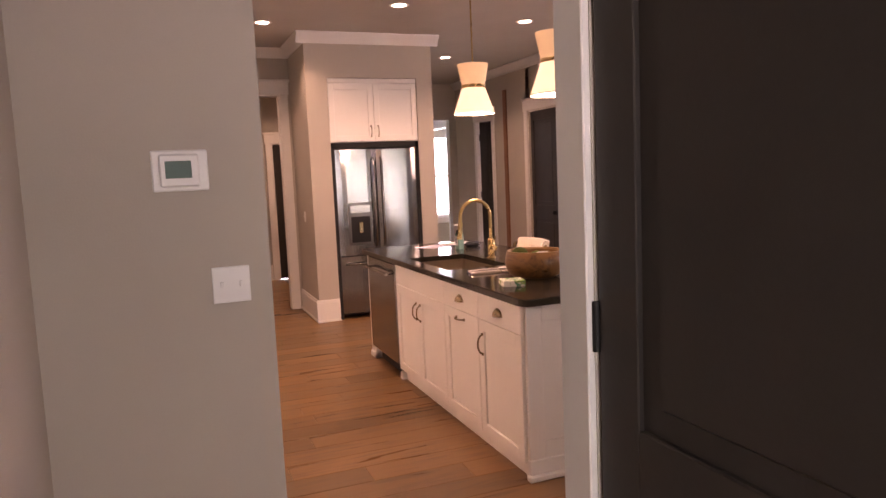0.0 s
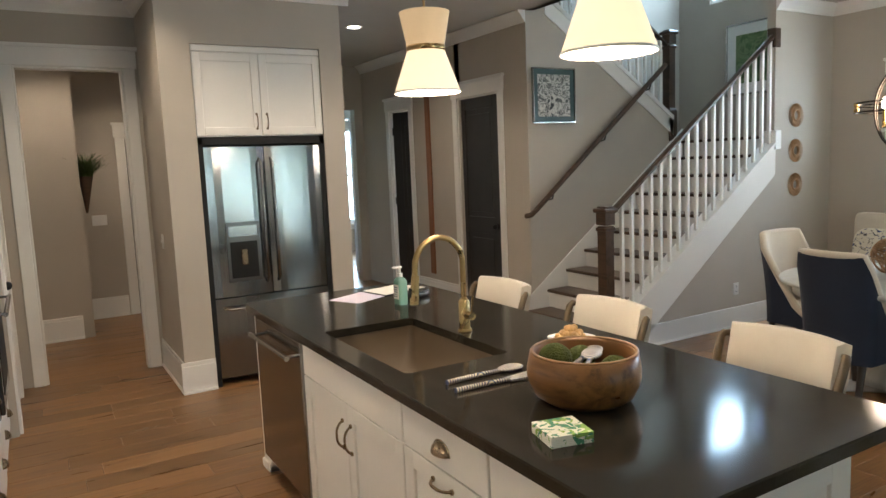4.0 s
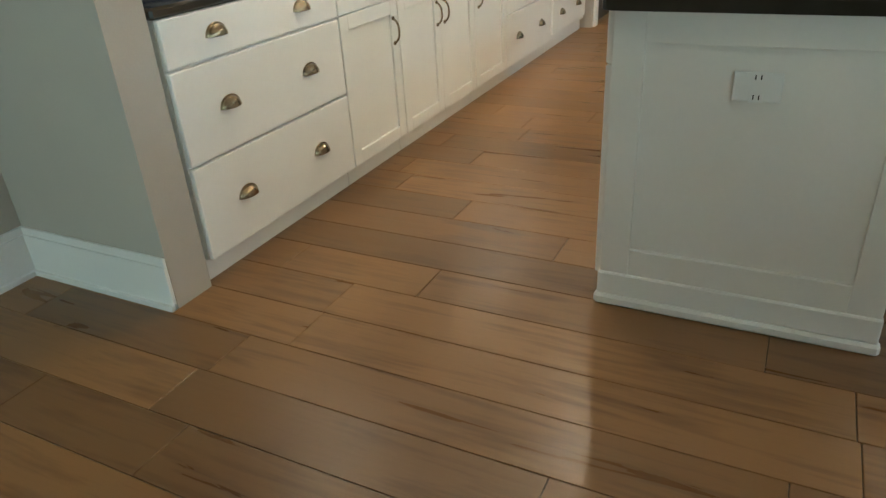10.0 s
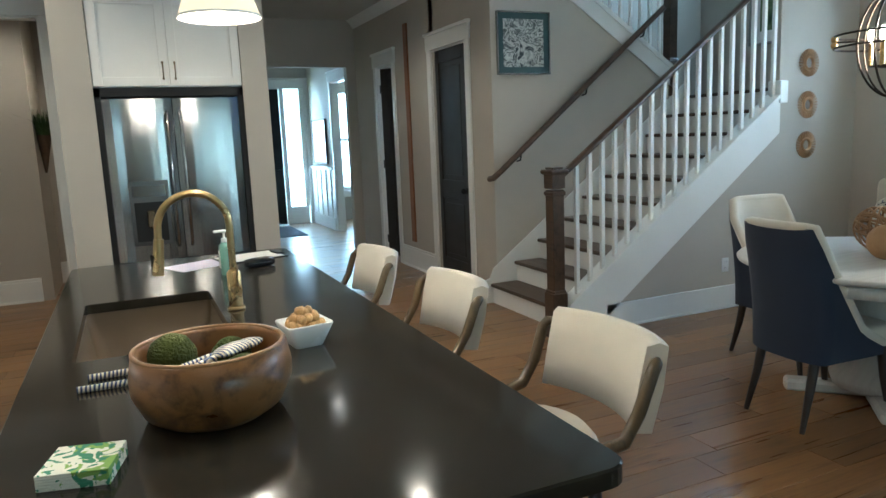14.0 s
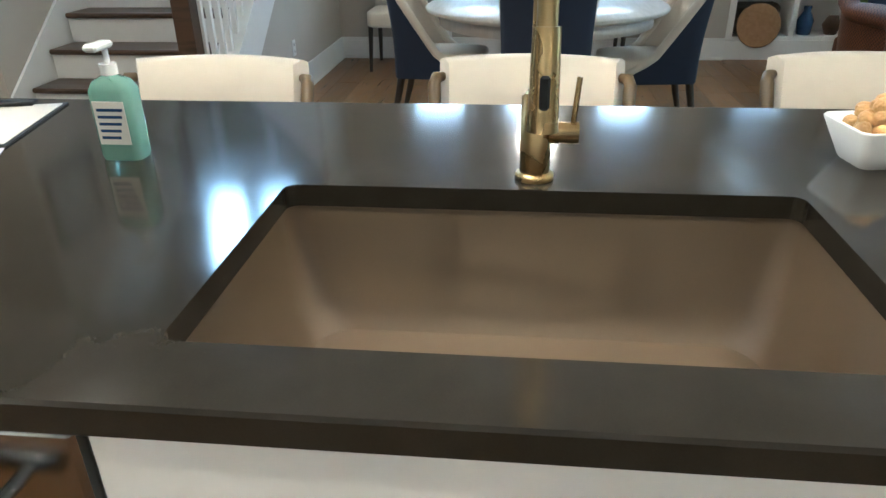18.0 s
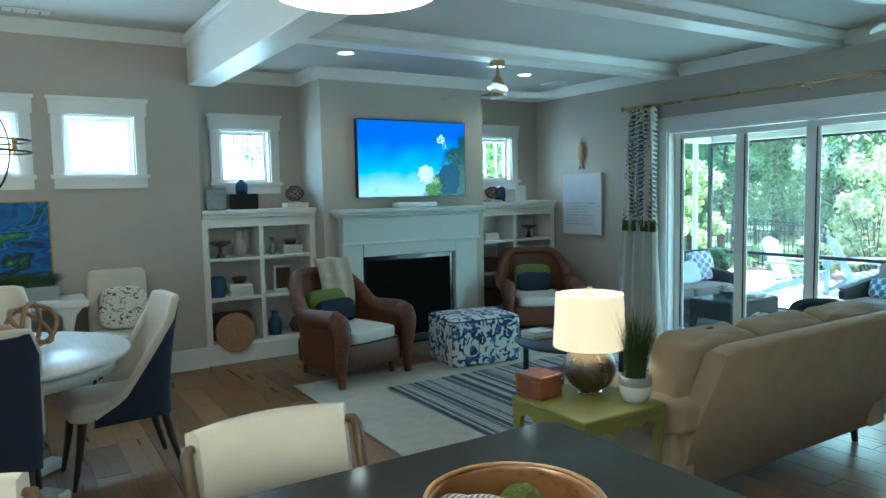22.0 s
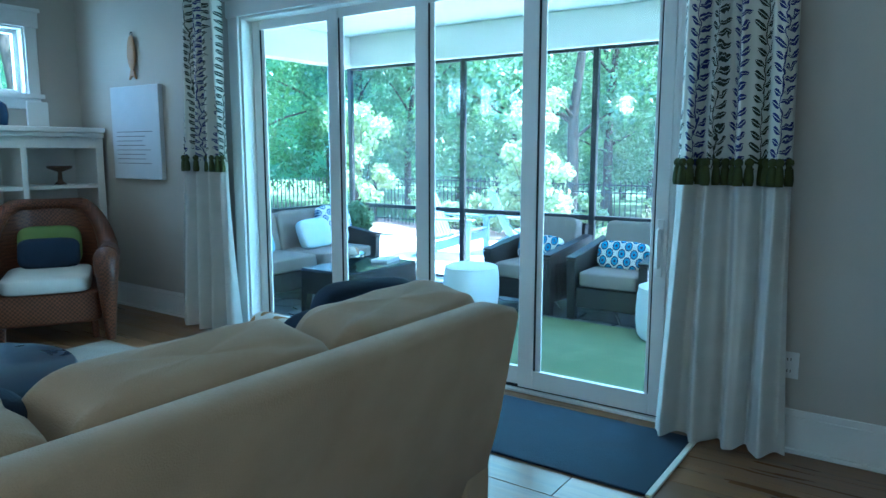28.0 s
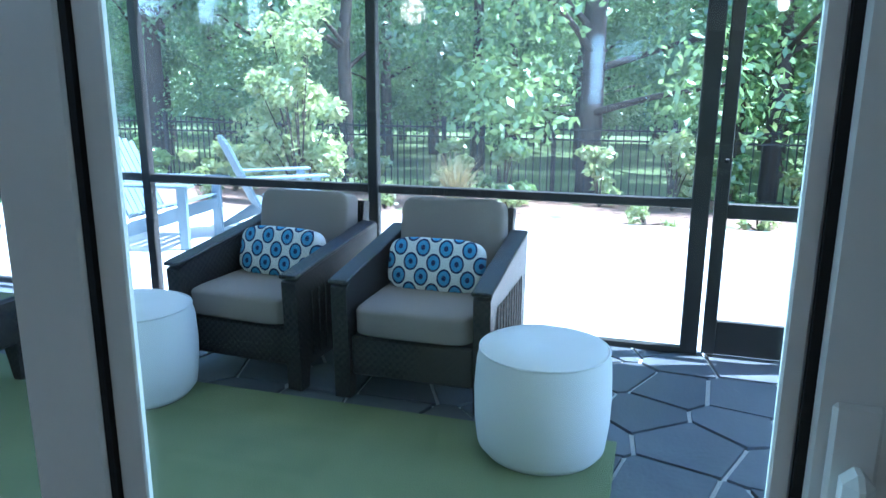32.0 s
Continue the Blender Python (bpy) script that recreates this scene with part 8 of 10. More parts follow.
knot_ball("brass_orb", 1.79, 0.40, 0.863, 0.085, 5, 0.006, M_BRASS, "gold wire orb ornament on a tray", 3)

# ---- porch ----
PZ = -0.08
PX0, PX1, PY = 2.35, 7.80, -4.67
M_DARKAL = mat("dark_aluminium", (0.020, 0.019, 0.018), (0.028, 0.026, 0.025), rough=0.45, scale=6, fine=100, bump=0.03)
M_PCEIL = mat("porch_ceiling", (0.62, 0.66, 0.66), (0.58, 0.62, 0.62), rough=0.6, scale=3, fine=60, bump=0.04, stretch=(1, 12, 1))
struct("porch_slab", B().box(PX0 - 0.1, PY - 0.15, -0.35, PX1 + 0.15, SY - T, PZ - 0.035, 0), mat("mortar", (0.48, 0.48, 0.46), (0.42, 0.42, 0.40), rough=0.95, scale=8, fine=150, bump=0.2), "pale mortar bed of the porch floor", "floor")
# the stretch from x 0.6 to PX0 is unseen, added to keep side sun out
struct("porch_ceiling", B().box(0.6, PY - 0.1, 2.55, PX1 + 0.3, SY - T, 2.70, 0), M_PCEIL, "pale painted porch ceiling, extended out of view to block the sun", "ceiling")
struct("porch_beam", B().box(PX0 - 0.1, PY - 0.09, 2.22, PX1 + 0.09, PY + 0.09, 2.55, 0.006).box(PX1 - 0.09, PY + 0.09, 2.22, PX1 + 0.09, SY - T, 2.55, 0.006).box(PX0 - 0.1, PY + 0.09, 2.22, PX0 + 0.08, SY - T, 2.55, 0.006), M_TRIM, "white porch beam over the screens", "beam")
sc = thing("porch_screen", 0, 0, 0, "dark aluminium porch screen frames", "screen")
for x in (PX1, 6.24, 4.79, 3.14):
    w = 0.028 if x != 3.14 else 0.04
    part("post", B().box(x - w, PY - 0.025, PZ, x + w, PY + 0.025, 2.22, 0.004), M_DARKAL, sc)
for a, c in ((3.14, 4.79), (4.79, 6.24), (6.24, PX1)):
    part("rail", B().box(a + 0.03, PY - 0.022, 0.64, c - 0.03, PY + 0.022, 0.685, 0.004), M_DARKAL, sc)
    part("sill", B().box(a + 0.03, PY - 0.022, PZ, c - 0.03, PY + 0.022, PZ + 0.03, 0.003), M_DARKAL, sc)
    part("head", B().box(a + 0.03, PY - 0.022, 2.19, c - 0.03, PY + 0.022, 2.22, 0.003), M_DARKAL, sc)
for y in (SY - T - 0.03, -3.25):
    part("post", B().box(PX1 - 0.025, y - 0.028, PZ, PX1 + 0.025, y + 0.028, 2.22, 0.004), M_DARKAL, sc)
for a, c in ((PY, -3.25), (-3.25, SY - T)):
    part("rail", B().box(PX1 - 0.022, a + 0.03, 0.64, PX1 + 0.022, c - 0.03, 0.685, 0.004), M_DARKAL, sc)
M_MESH, _nt, _p, _N, _L = node_mat("insect_screen")
_tr, _tl, _mx = _N("ShaderNodeBsdfTransparent"), _N("ShaderNodeBsdfTranslucent"), _N("ShaderNodeMixShader")
_tl.inputs[0].default_value = (0.55, 0.58, 0.60, 1)
_mx.inputs[0].default_value = 0.028
_L(_tr.outputs[0], _mx.inputs[1])
_L(_tl.outputs[0], _mx.inputs[2])
_L(_mx.outputs[0], _nt.nodes["Material Output"].inputs[0])
for a, c in ((3.17, 4.76), (4.82, 6.21), (6.27, PX1 - 0.03)):
    for z0_, z1_ in ((PZ + 0.03, 0.64), (0.685, 2.19)):
        part("screen_cloth", B().box(a, PY - 0.001, z0_, c, PY + 0.001, z1_, 0), M_MESH, sc, "fine grey insect mesh").visible_shadow = False
part("downspout", B().box(PX1 + 0.05, PY + 0.20, PZ, PX1 + 0.11, PY + 0.27, 2.3, 0.01), M_TRIM, sc, "white downspout")
sd = thing("screen_door", 0, 0, 0, "dark screen door with a kick panel and handle", "door")
DXa, DXb = 2.50, 3.08
part("frame", B().box(DXa, PY - 0.02, PZ + 0.01, DXa + 0.06, PY + 0.02, 2.15, 0.004).box(DXb - 0.06, PY - 0.02, PZ + 0.01, DXb, PY + 0.02, 2.15, 0.004).box(DXa + 0.06, PY - 0.02, 2.08, DXb - 0.06, PY + 0.02, 2.15, 0.004).box(DXa + 0.06, PY - 0.02, 0.60, DXb - 0.06, PY + 0.02, 0.67, 0.004), M_DARKAL, sd)
part("kick_panel", B().box(DXa + 0.06, PY - 0.012, PZ + 0.01, DXb - 0.06, PY + 0.012, 0.10, 0.004), M_DARKAL, sd)
part("handle", B().box(DXb - 0.045, PY + 0.02, 0.86, DXb - 0.025, PY + 0.06, 0.88, 0.004), M_BLACKM, sd)
struct("porch_jamb", B().box(PX0 - 0.02, PY - 0.04, PZ, DXa - 0.004, PY + 0.04, 2.22, 0.004), M_DARKAL, "dark jamb beside the screen door", "trim")

# flagstones: cells of a jittered grid, each clipped and inset
def clip(poly, n, d):
    out = []
    for i in range(len(poly)):
        a, c = poly[i], poly[(i + 1) % len(poly)]
        da, dc = a[0] * n[0] + a[1] * n[1] - d, c[0] * n[0] + c[1] * n[1] - d
        if da <= 0:
            out.append(a)
        if da * dc < 0:
            t = da / (da - dc)
            out.append((a[0] + (c[0] - a[0]) * t, a[1] + (c[1] - a[1]) * t))
    return out
fl = struct("porch_floor", B().box(PX0, PY, PZ - 0.034, PX1, SY - T, PZ - 0.014, 0), mat("flag_joint", (0.56, 0.56, 0.54), (0.50, 0.50, 0.48), rough=0.95, scale=10, fine=150, bump=0.3), "flagstone porch floor with wide pale joints", "floor")
M_FLAG = mat("bluestone", (0.075, 0.085, 0.10), (0.115, 0.125, 0.14), rough=0.55, scale=5, fine=60, bump=0.25, vary=0.25)
rnd = random.Random(7)
seeds = []
gx = 0.30
for i in range(-1, int((PX1 - PX0) / gx) + 2):
    for j in range(-1, int((SY - PY) / gx) + 2):
        seeds.append((PX0 + (i + 0.5 + rnd.uniform(-0.42, 0.42) + 0.5 * (j % 2)) * gx, PY + (j + 0.5 + rnd.uniform(-0.42, 0.42)) * gx))
for s in seeds:
    poly = [(PX0, PY - 0.1), (PX1, PY - 0.1), (PX1, SY - T - 0.002), (PX0, SY - T - 0.002)]
    for q in seeds:
        if q is s or abs(q[0] - s[0]) > 1.3 or abs(q[1] - s[1]) > 1.3:
            continue
        n = Vector((q[0] - s[0], q[1] - s[1]))
        ln_ = n.length
        n /= ln_
        mid = ((q[0] + s[0]) / 2, (q[1] + s[1]) / 2)
        poly = clip(poly, n, mid[0] * n[0] + mid[1] * n[1] - 0.009)
        if len(poly) < 3:
            break
    if len(poly) >= 3:
        area = abs(sum(poly[i][0] * poly[(i + 1) % len(poly)][1] - poly[(i + 1) % len(poly)][0] * poly[i][1] for i in range(len(poly)))) / 2
        if area > 0.01:
            part("flagstone", B().prism(poly, 2, PZ - 0.03, PZ + rnd.uniform(-0.003, 0.002)), M_FLAG, fl)
single("porch_rug", B().box(3.42, -3.62, 0, 6.35, -1.95, 0.009, 0.003), mat("green_rug", (0.21, 0.25, 0.12), (0.17, 0.21, 0.095), rough=0.95, scale=5, fine=260, bump=0.7), 0, 0, PZ + 0.003, "flat green outdoor rug on the flagstones", "rug")

# porch furniture
M_RESIN = weave_mat("dark_resin_wicker", (0.034, 0.027, 0.022), (0.009, 0.008, 0.007), 62, 0.45, 0.6)
M_TAUPE = mat("taupe_cushion", (0.25, 0.215, 0.18), (0.22, 0.19, 0.16), rough=0.9, scale=5, fine=260, bump=0.25)
M_IKAT = ring_mat("ikat_print", (0.66, 0.66, 0.62), [(0.13, (0.012, 0.03, 0.10)), (0.34, (0.10, 0.28, 0.50)), (0.44, (0.012, 0.028, 0.09))], 1, (1, 13.5, 11))
M_HEX = ring_mat("hex_print", (0.64, 0.65, 0.62), [(0.14, (0.02, 0.07, 0.20)), (0.24, (0.64, 0.65, 0.62)), (0.38, (0.02, 0.07, 0.20))], 11)
def lounge(name, w, x, y, turn, seats, label, cat="armchair"):
    """Boxy resin wicker seat looking to local +x."""
    ob = thing(name, x, y, PZ + 0.004, label, cat, turn, group="porch seating")
    for s in (-1, 1):
        def arm(b_, s=s):
            y0, y1 = s * w / 2, s * (w / 2 - 0.068)
            return b_.prism([(-0.36, 0.06), (-0.40, 0.60), (0.30, 0.50), (0.36, 0.48), (0.34, 0.0), (0.28, 0.0), (0.27, 0.10), (-0.28, 0.10), (-0.29, 0.0), (-0.36, 0.0)], 1, min(y0, y1), max(y0, y1))
        part("arm", arm(B()), M_RESIN, ob)
        part("arm_cap", B().box(-0.38, s * (w / 2 - 0.076) if s > 0 else -w / 2 - 0.008, 0.0, 0.37, (w / 2 + 0.008) if s > 0 else -(w / 2 - 0.076), 0.018, 0.005).move(pose(0, 0, 0.545, 0, 8, 0)), M_RESIN, ob)
    part("seat_base", B().box(-0.32, -w / 2 + 0.069, 0.10, 0.33, w / 2 - 0.069, 0.27, 0.01), M_RESIN, ob)
    part("back_frame", B().prism([(-0.36, 0.10), (-0.455, 0.70), (-0.395, 0.71), (-0.28, 0.10)], 1, -w / 2 + 0.069, w / 2 - 0.069), M_RESIN, ob)
    cw_ = (w - 0.15) / seats
    for k in range(seats):
        ya = -w / 2 + 0.075 + k * cw_
        part("seat_cushion", B().cushion(-0.28, ya + 0.003, 0.27, 0.35, ya + cw_ - 0.003, 0.40, 0.25, 10, k, 0.02), M_TAUPE, ob)
        bc = B().cushion(-0.075, ya + 0.006, 0.0, 0.075, ya + cw_ - 0.006, 0.42, 0.24, 10, k + 5, 0.05)
        bc.move(pose(-0.24, 0, 0.345, 0, -12, 0))
        part("back_cushion", bc, M_TAUPE, ob)
    # open weave lattice at the sides and below the seat
    lat = B()
    for s in (-1, 1):
        for i in range(10):
            xx = -0.26 + i * 0.055
            lat.box(xx - 0.006, s * (w / 2 + 0.001), 0.13, xx + 0.006, s * (w / 2 + 0.006), 0.42, 0)
    part("weave", lat, M_RESIN, ob, kind="stuff")
    return ob
la = lounge("porch_armchair", 0.66, 4.24, -4.02, 90, 1, "dark resin wicker porch armchair with taupe cushions")
copy_thing(la, pose(5.03, -4.04, PZ + 0.004, 0, 0, 86))
for x, y, tn in ((4.25, -3.98, 90), (5.03, -4.0, 86)):
    ob = pillow(x, y - 0.055, PZ + 0.385, 0.44, 0.24, M_IKAT, tn, -16, "white lumbar pillow with blue ikat print on a porch chair")
lounge("porch_sofa", 1.7, 7.22, -3.2, 180, 2, "dark resin wicker porch sofa with taupe cushions", "sofa")
pillow(7.28, -3.86, PZ + 0.41, 0.42, 0.40, M_HEX, 170, -18, "blue and white geometric pillow on the porch sofa")
pillow(7.20, -3.50, PZ + 0.40, 0.44, 0.30, mat("pale_blue_pillow", (0.45, 0.55, 0.62), (0.60, 0.64, 0.64), rough=0.9, scale=7, fine=200, bump=0.3), 185, -20, "pale blue washed pillow on the porch sofa")
pillow(7.20, -2.75, PZ + 0.40, 0.44, 0.32, mat("sky_pillow", (0.50, 0.58, 0.64), (0.30, 0.45, 0.58), rough=0.9, scale=7, fine=200, bump=0.3), 190, -20, "soft blue pillow on the porch sofa")
pc = thing("porch_coffee_table", 6.22, -3.02, PZ + 0.004, "dark resin wicker coffee table with a glass top", "coffee table")
part("body", B().box(-0.28, -0.44, 0.17, 0.28, 0.44, 0.375, 0.01), M_RESIN, pc)
part("glass_top", B().box(-0.275, -0.435, 0.376, 0.275, 0.435, 0.384, 0.002), mat("smoked_glass", (0.05, 0.06, 0.065), rough=0.08, scale=4, fine=40, bump=0), pc)
for sx in (-1, 1):
    for sy in (-1, 1):
        part("leg", B().prism([(sx * 0.28, 0.0), (sx * 0.28, 0.18), (sx * 0.20, 0.18), (sx * 0.24, 0.0)], 1, sy * 0.44 - (0.06 if sy > 0 else 0), sy * 0.44 + (0.06 if sy < 0 else 0)), M_RESIN, pc)
TP = PZ + 0.004 + 0.384
fbw = thing("footed_bowl", 6.18, -2.86, TP, "silver footed bowl of wooden balls on the porch table", "bowl")
part("bowl", B().lathe([(0, 0), (0.05, 0), (0.03, 0.03), (0.09, 0.06), (0.13, 0.12), (0.122, 0.12), (0.08, 0.07), (0, 0.05)], 26), M_STEEL, fbw)
for i, (a, c) in enumerate(((0.0, 0.0), (0.06, 0.03), (-0.05, 0.04), (0.02, -0.06))):
    single("wooden_ball", B().ball((0, 0, 0.0), 0.045, 14, 9), M_RATTAN if i % 2 else M_CLAY, 6.18 + a, -2.86 + c, TP + 0.115 + 0.02 * (i == 0), "small wooden ball in the footed bowl", "ornament", 0, "balls in the bowl")
single("porch_book", B().box(-0.08, -0.13, 0, 0.08, 0.13, 0.028, 0.003), M_PAPER, 6.14, -3.27, TP, "white book on the porch table", "book", 12)
M_POUF = mat("white_pouf", (0.70, 0.70, 0.67), (0.64, 0.64, 0.61), rough=0.85, scale=4, fine=220, bump=0.2)
for x, y in ((3.68, -3.50), (5.36, -3.46)):
    pf = thing("pouf", x, y, PZ + 0.012 if y > -3.62 else PZ, "round white outdoor pouf with a puckered top", "pouf", group="white poufs")
    part("side", B().lathe([(0.0, 0.0), (0.20, 0.0), (0.225, 0.03), (0.237, 0.12), (0.24, 0.22), (0.234, 0.33), (0.222, 0.375)], 40, wob=0.006), M_POUF, pf)
    part("top", B().lathe([(0.222, 0.375), (0.19, 0.395), (0.12, 0.40), (0.05, 0.39), (0.0, 0.384)], 40, wob=0.025), M_POUF, pf)
    part("seam", B().tube([(0.223 * math.cos(t), 0.223 * math.sin(t), 0.376) for t in [2 * math.pi * j / 40 for j in range(40)]], 0.005, 6, closed=True), M_POUF, pf)

# ---- garden ----
def ground_z(y):
    return -0.13 - 0.42 * min(1, max(0, (-8.2 - y) / 5.0))
M_LAWN = mat("lawn", (0.13, 0.17, 0.06), (0.085, 0.12, 0.035), rough=0.95, scale=1.5, fine=60, bump=0.8)
b = B()
xs = [-800, -200, -60, -20, -8, 0, 8, 16, 30, 80, 200, 800]
ys = [800, 60, 16, -1.9, -5, -8.2, -9.5, -11, -13.2, -20, -40, -120, -800]
b.add([(x, y, ground_z(y) - 0.10) for y in ys for x in xs], [(j * 12 + i, (j + 1) * 12 + i, (j + 1) * 12 + i + 1, j * 12 + i + 1) for j in range(12) for i in range(11)])
struct("ground", b, M_LAWN, "green lawn and woodland ground", "ground")
struct("patio", B().prism([(2.0 - 6, -4.7), (12.5, -4.7), (12.0, -6.3), (10.4, -7.4), (8.4, -7.9), (6.5, -8.2), (-4, -8.6)], 2, -0.40, -0.125), mat("patio_concrete", (0.52, 0.50, 0.47), (0.46, 0.44, 0.41), rough=0.9, scale=1.2, fine=90, bump=0.15), "pale concrete patio in full sun", "pavement")
b = B()
def bed(u, v):
    x = -12 + 30 * u
    y = -8.0 - 5.6 * v - 0.35 * math.sin(x * 0.7) * (1 - v)
    return (x, y, ground_z(y) - 0.10 + 0.03 + 0.04 * math.sin(x * 3.1) * math.sin(y * 2.7) * min(1, v * 6))
struct("mulch_bed", b.grid(bed, 60, 14), mat("bark_mulch", (0.27, 0.17, 0.12), (0.17, 0.10, 0.065), rough=0.98, scale=20, fine=120, bump=1.0), "reddish bark mulch bed before the fence", "ground")
# fence
fn = thing("garden_fence", 0, 0, 0, "dark aluminium picket fence along the garden", "fence")
FYY = -12.6
fz = ground_z(FYY) - 0.08
for k in range(13):
    x = -8 + k * 1.85
    part("post", B().box(x - 0.035, FYY - 0.035, fz, x + 0.035, FYY + 0.035, fz + 1.30, 0.004).box(x - 0.045, FYY - 0.045, fz + 1.30, x + 0.045, FYY + 0.045, fz + 1.33, 0.01), M_DARKAL, fn)
for z in (0.12, 0.98, 1.14):
    part("rail", B().box(-8, FYY - 0.014, fz + z, 14.2, FYY + 0.014, fz + z + 0.03, 0.002), M_DARKAL, fn)
pk = B().box(-0.009, -0.009, 0, 0.009, 0.009, 1.24, 0).mesh("picket")
pk.materials.append(M_DARKAL)
for k in range(186):
    x = -8 + 0.118 * (k + 0.5)
    o = part("picket", pk, M_DARKAL, fn)
    o.location = (x, FYY, fz)
b = B()
for k in range(60):
    y = FYY + 0.12 * k
    b.box(14.19, y - 0.009, fz, 14.21, y + 0.009, fz + 1.24, 0)
part("far_pickets", b, M_DARKAL, fn, kind="stuff")
# wooden garden chairs
M_ADIR = mat("blue_grey_paint", (0.16, 0.22, 0.27), (0.13, 0.18, 0.22), rough=0.6, scale=6, fine=60, bump=0.1)
def adirondack(x, y, turn):
    ob = thing("garden_chair", x, y, -0.125, "blue-grey slatted wooden garden chair on the patio", "chair", turn, group="garden chairs")
    for k in range(7):
        yy = -0.24 + k * 0.08
        hh = 0.62 + 0.10 * math.cos((k - 3) / 3 * 1.2)
        part("back_slat", B().box(-0.012, yy - 0.035, 0, 0.012, yy + 0.035, hh, 0.003).move(pose(-0.22, 0, 0.24, 0, -24, 0)), M_ADIR, ob)
    for k in range(5):
        part("seat_slat", B().box(-0.04, -0.27, 0, 0.04, 0.27, 0.02, 0.003).move(pose(-0.18 + k * 0.11, 0, 0.27 + k * 0.026, 0, -13, 0)), M_ADIR, ob)
    for s in (-1, 1):
        part("arm", B().box(-0.36, s * 0.33 - 0.06, 0.52, 0.38, s * 0.33 + 0.06, 0.545, 0.006), M_ADIR, ob)
        part("front_leg", B().box(0.24, s * 0.30 - 0.02, 0, 0.32, s * 0.30 + 0.02, 0.52, 0.003), M_ADIR, ob)
        part("rear_leg", B().prism([(0.30, 0.36), (0.30, 0.26), (-0.50, 0.0), (-0.58, 0.0), (-0.20, 0.22)], 1, s * 0.27 - 0.015, s * 0.27 + 0.015), M_ADIR, ob)
    return ob
ad = adirondack(7.35, -6.25, 188)
copy_thing(ad, pose(6.75, -7.05, -0.125, 0, 0, 222))
# evergreen in a tall dark planter
pp = thing("porch_planter", 7.42, -4.32, PZ, "tapered dark square planter with a small round evergreen", "plant")
loft(bz := B(), [[(x, y, z) for x, y in rrect(-k, -k, k, k, 0.02)] for z, k in ((0, 0.14), (0.42, 0.19), (0.425, 0.195), (0.40, 0.17))], False, True, True)
part("pot", bz, M_DARKAL, pp)

# foliage
def leaf_mat(name, a, b_, trans=0.35):
    m, nt, p, N, L = node_mat(name)
    geo = N("ShaderNodeNewGeometry")
    oi = N("ShaderNodeObjectInfo")
    ad = N("ShaderNodeMath")
    ad.operation = "MULTIPLY_ADD"
    ad.inputs[1].default_value = 0.35
    L(oi.outputs["Random"], ad.inputs[0])
    L(geo.outputs["Random Per Island"], ad.inputs[2])
    cm = N("ShaderNodeMix")
    cm.data_type = "RGBA"
    cm.inputs["A"].default_value, cm.inputs["B"].default_value = (*a, 1), (*b_, 1)
    L(ad.outputs[0], cm.inputs["Factor"])
    df, tr, ms, gl, m2 = N("ShaderNodeBsdfDiffuse"), N("ShaderNodeBsdfTranslucent"), N("ShaderNodeMixShader"), N("ShaderNodeBsdfGlossy"), N("ShaderNodeMixShader")
    L(cm.outputs["Result"], df.inputs[0])
    L(cm.outputs["Result"], tr.inputs[0])
    ms.inputs[0].default_value = trans
    L(df.outputs[0], ms.inputs[1])
    L(tr.outputs[0], ms.inputs[2])
    gl.inputs["Roughness"].default_value = 0.35
    gl.inputs[0].default_value = (0.7, 0.75, 0.7, 1)
    m2.inputs[0].default_value = 0.12
    L(ms.outputs[0], m2.inputs[1])
    L(gl.outputs[0], m2.inputs[2])
    L(m2.outputs[0], nt.nodes["Material Output"].inputs[0])
    return m
M_LEAF = leaf_mat("tree_leaves", (0.13, 0.22, 0.06), (0.30, 0.42, 0.14), 0.5)
M_LEAFL = leaf_mat("young_leaves", (0.26, 0.34, 0.09), (0.44, 0.50, 0.20), 0.5)
M_LEAFD = leaf_mat("evergreen_leaves", (0.09, 0.16, 0.06), (0.20, 0.30, 0.11), 0.5)
M_BARK = mat("bark", (0.10, 0.075, 0.055), (0.055, 0.04, 0.03), rough=0.95, scale=6, fine=40, bump=0.8, stretch=(4, 4, 0.6))
def leaves(clumps, per, size, seed, droop=0.3):
    """Leaf blades round clump centres (x, y, z, r)."""
    g = np.random.RandomState(seed)
    V, F = [], []
    c = np.repeat(np.array(clumps), per, axis=0)
    n = len(c)
    d = g.normal(size=(n, 3))
    d /= np.linalg.norm(d, axis=1)[:, None]
    r = c[:, 3:4] * g.uniform(0.35, 1.08, (n, 1))
    pos = c[:, :3] + d * r * np.array([1, 1, 0.8])
    up = d * 0.6 + g.normal(size=(n, 3)) * 0.6
    up[:, 2] += 0.5
    up /= np.linalg.norm(up, axis=1)[:, None]
    ax = np.cross(up, g.normal(size=(n, 3)))
    ax /= np.linalg.norm(ax, axis=1)[:, None]
    ay = np.cross(up, ax)
    s = size * g.uniform(0.6, 1.25, (n, 1))
    p0, p1, p2, p3 = pos - ax * s, pos + ay * s * 0.48, pos + ax * s, pos - ay * s * 0.48
    V = np.stack([p0, p1, p2, p3], 1).reshape(-1, 3)
    F = np.arange(n * 4).reshape(n, 4)
    me = bpy.data.meshes.new("crown")
    me.from_pydata(V.tolist(), [], F.tolist())
    return me
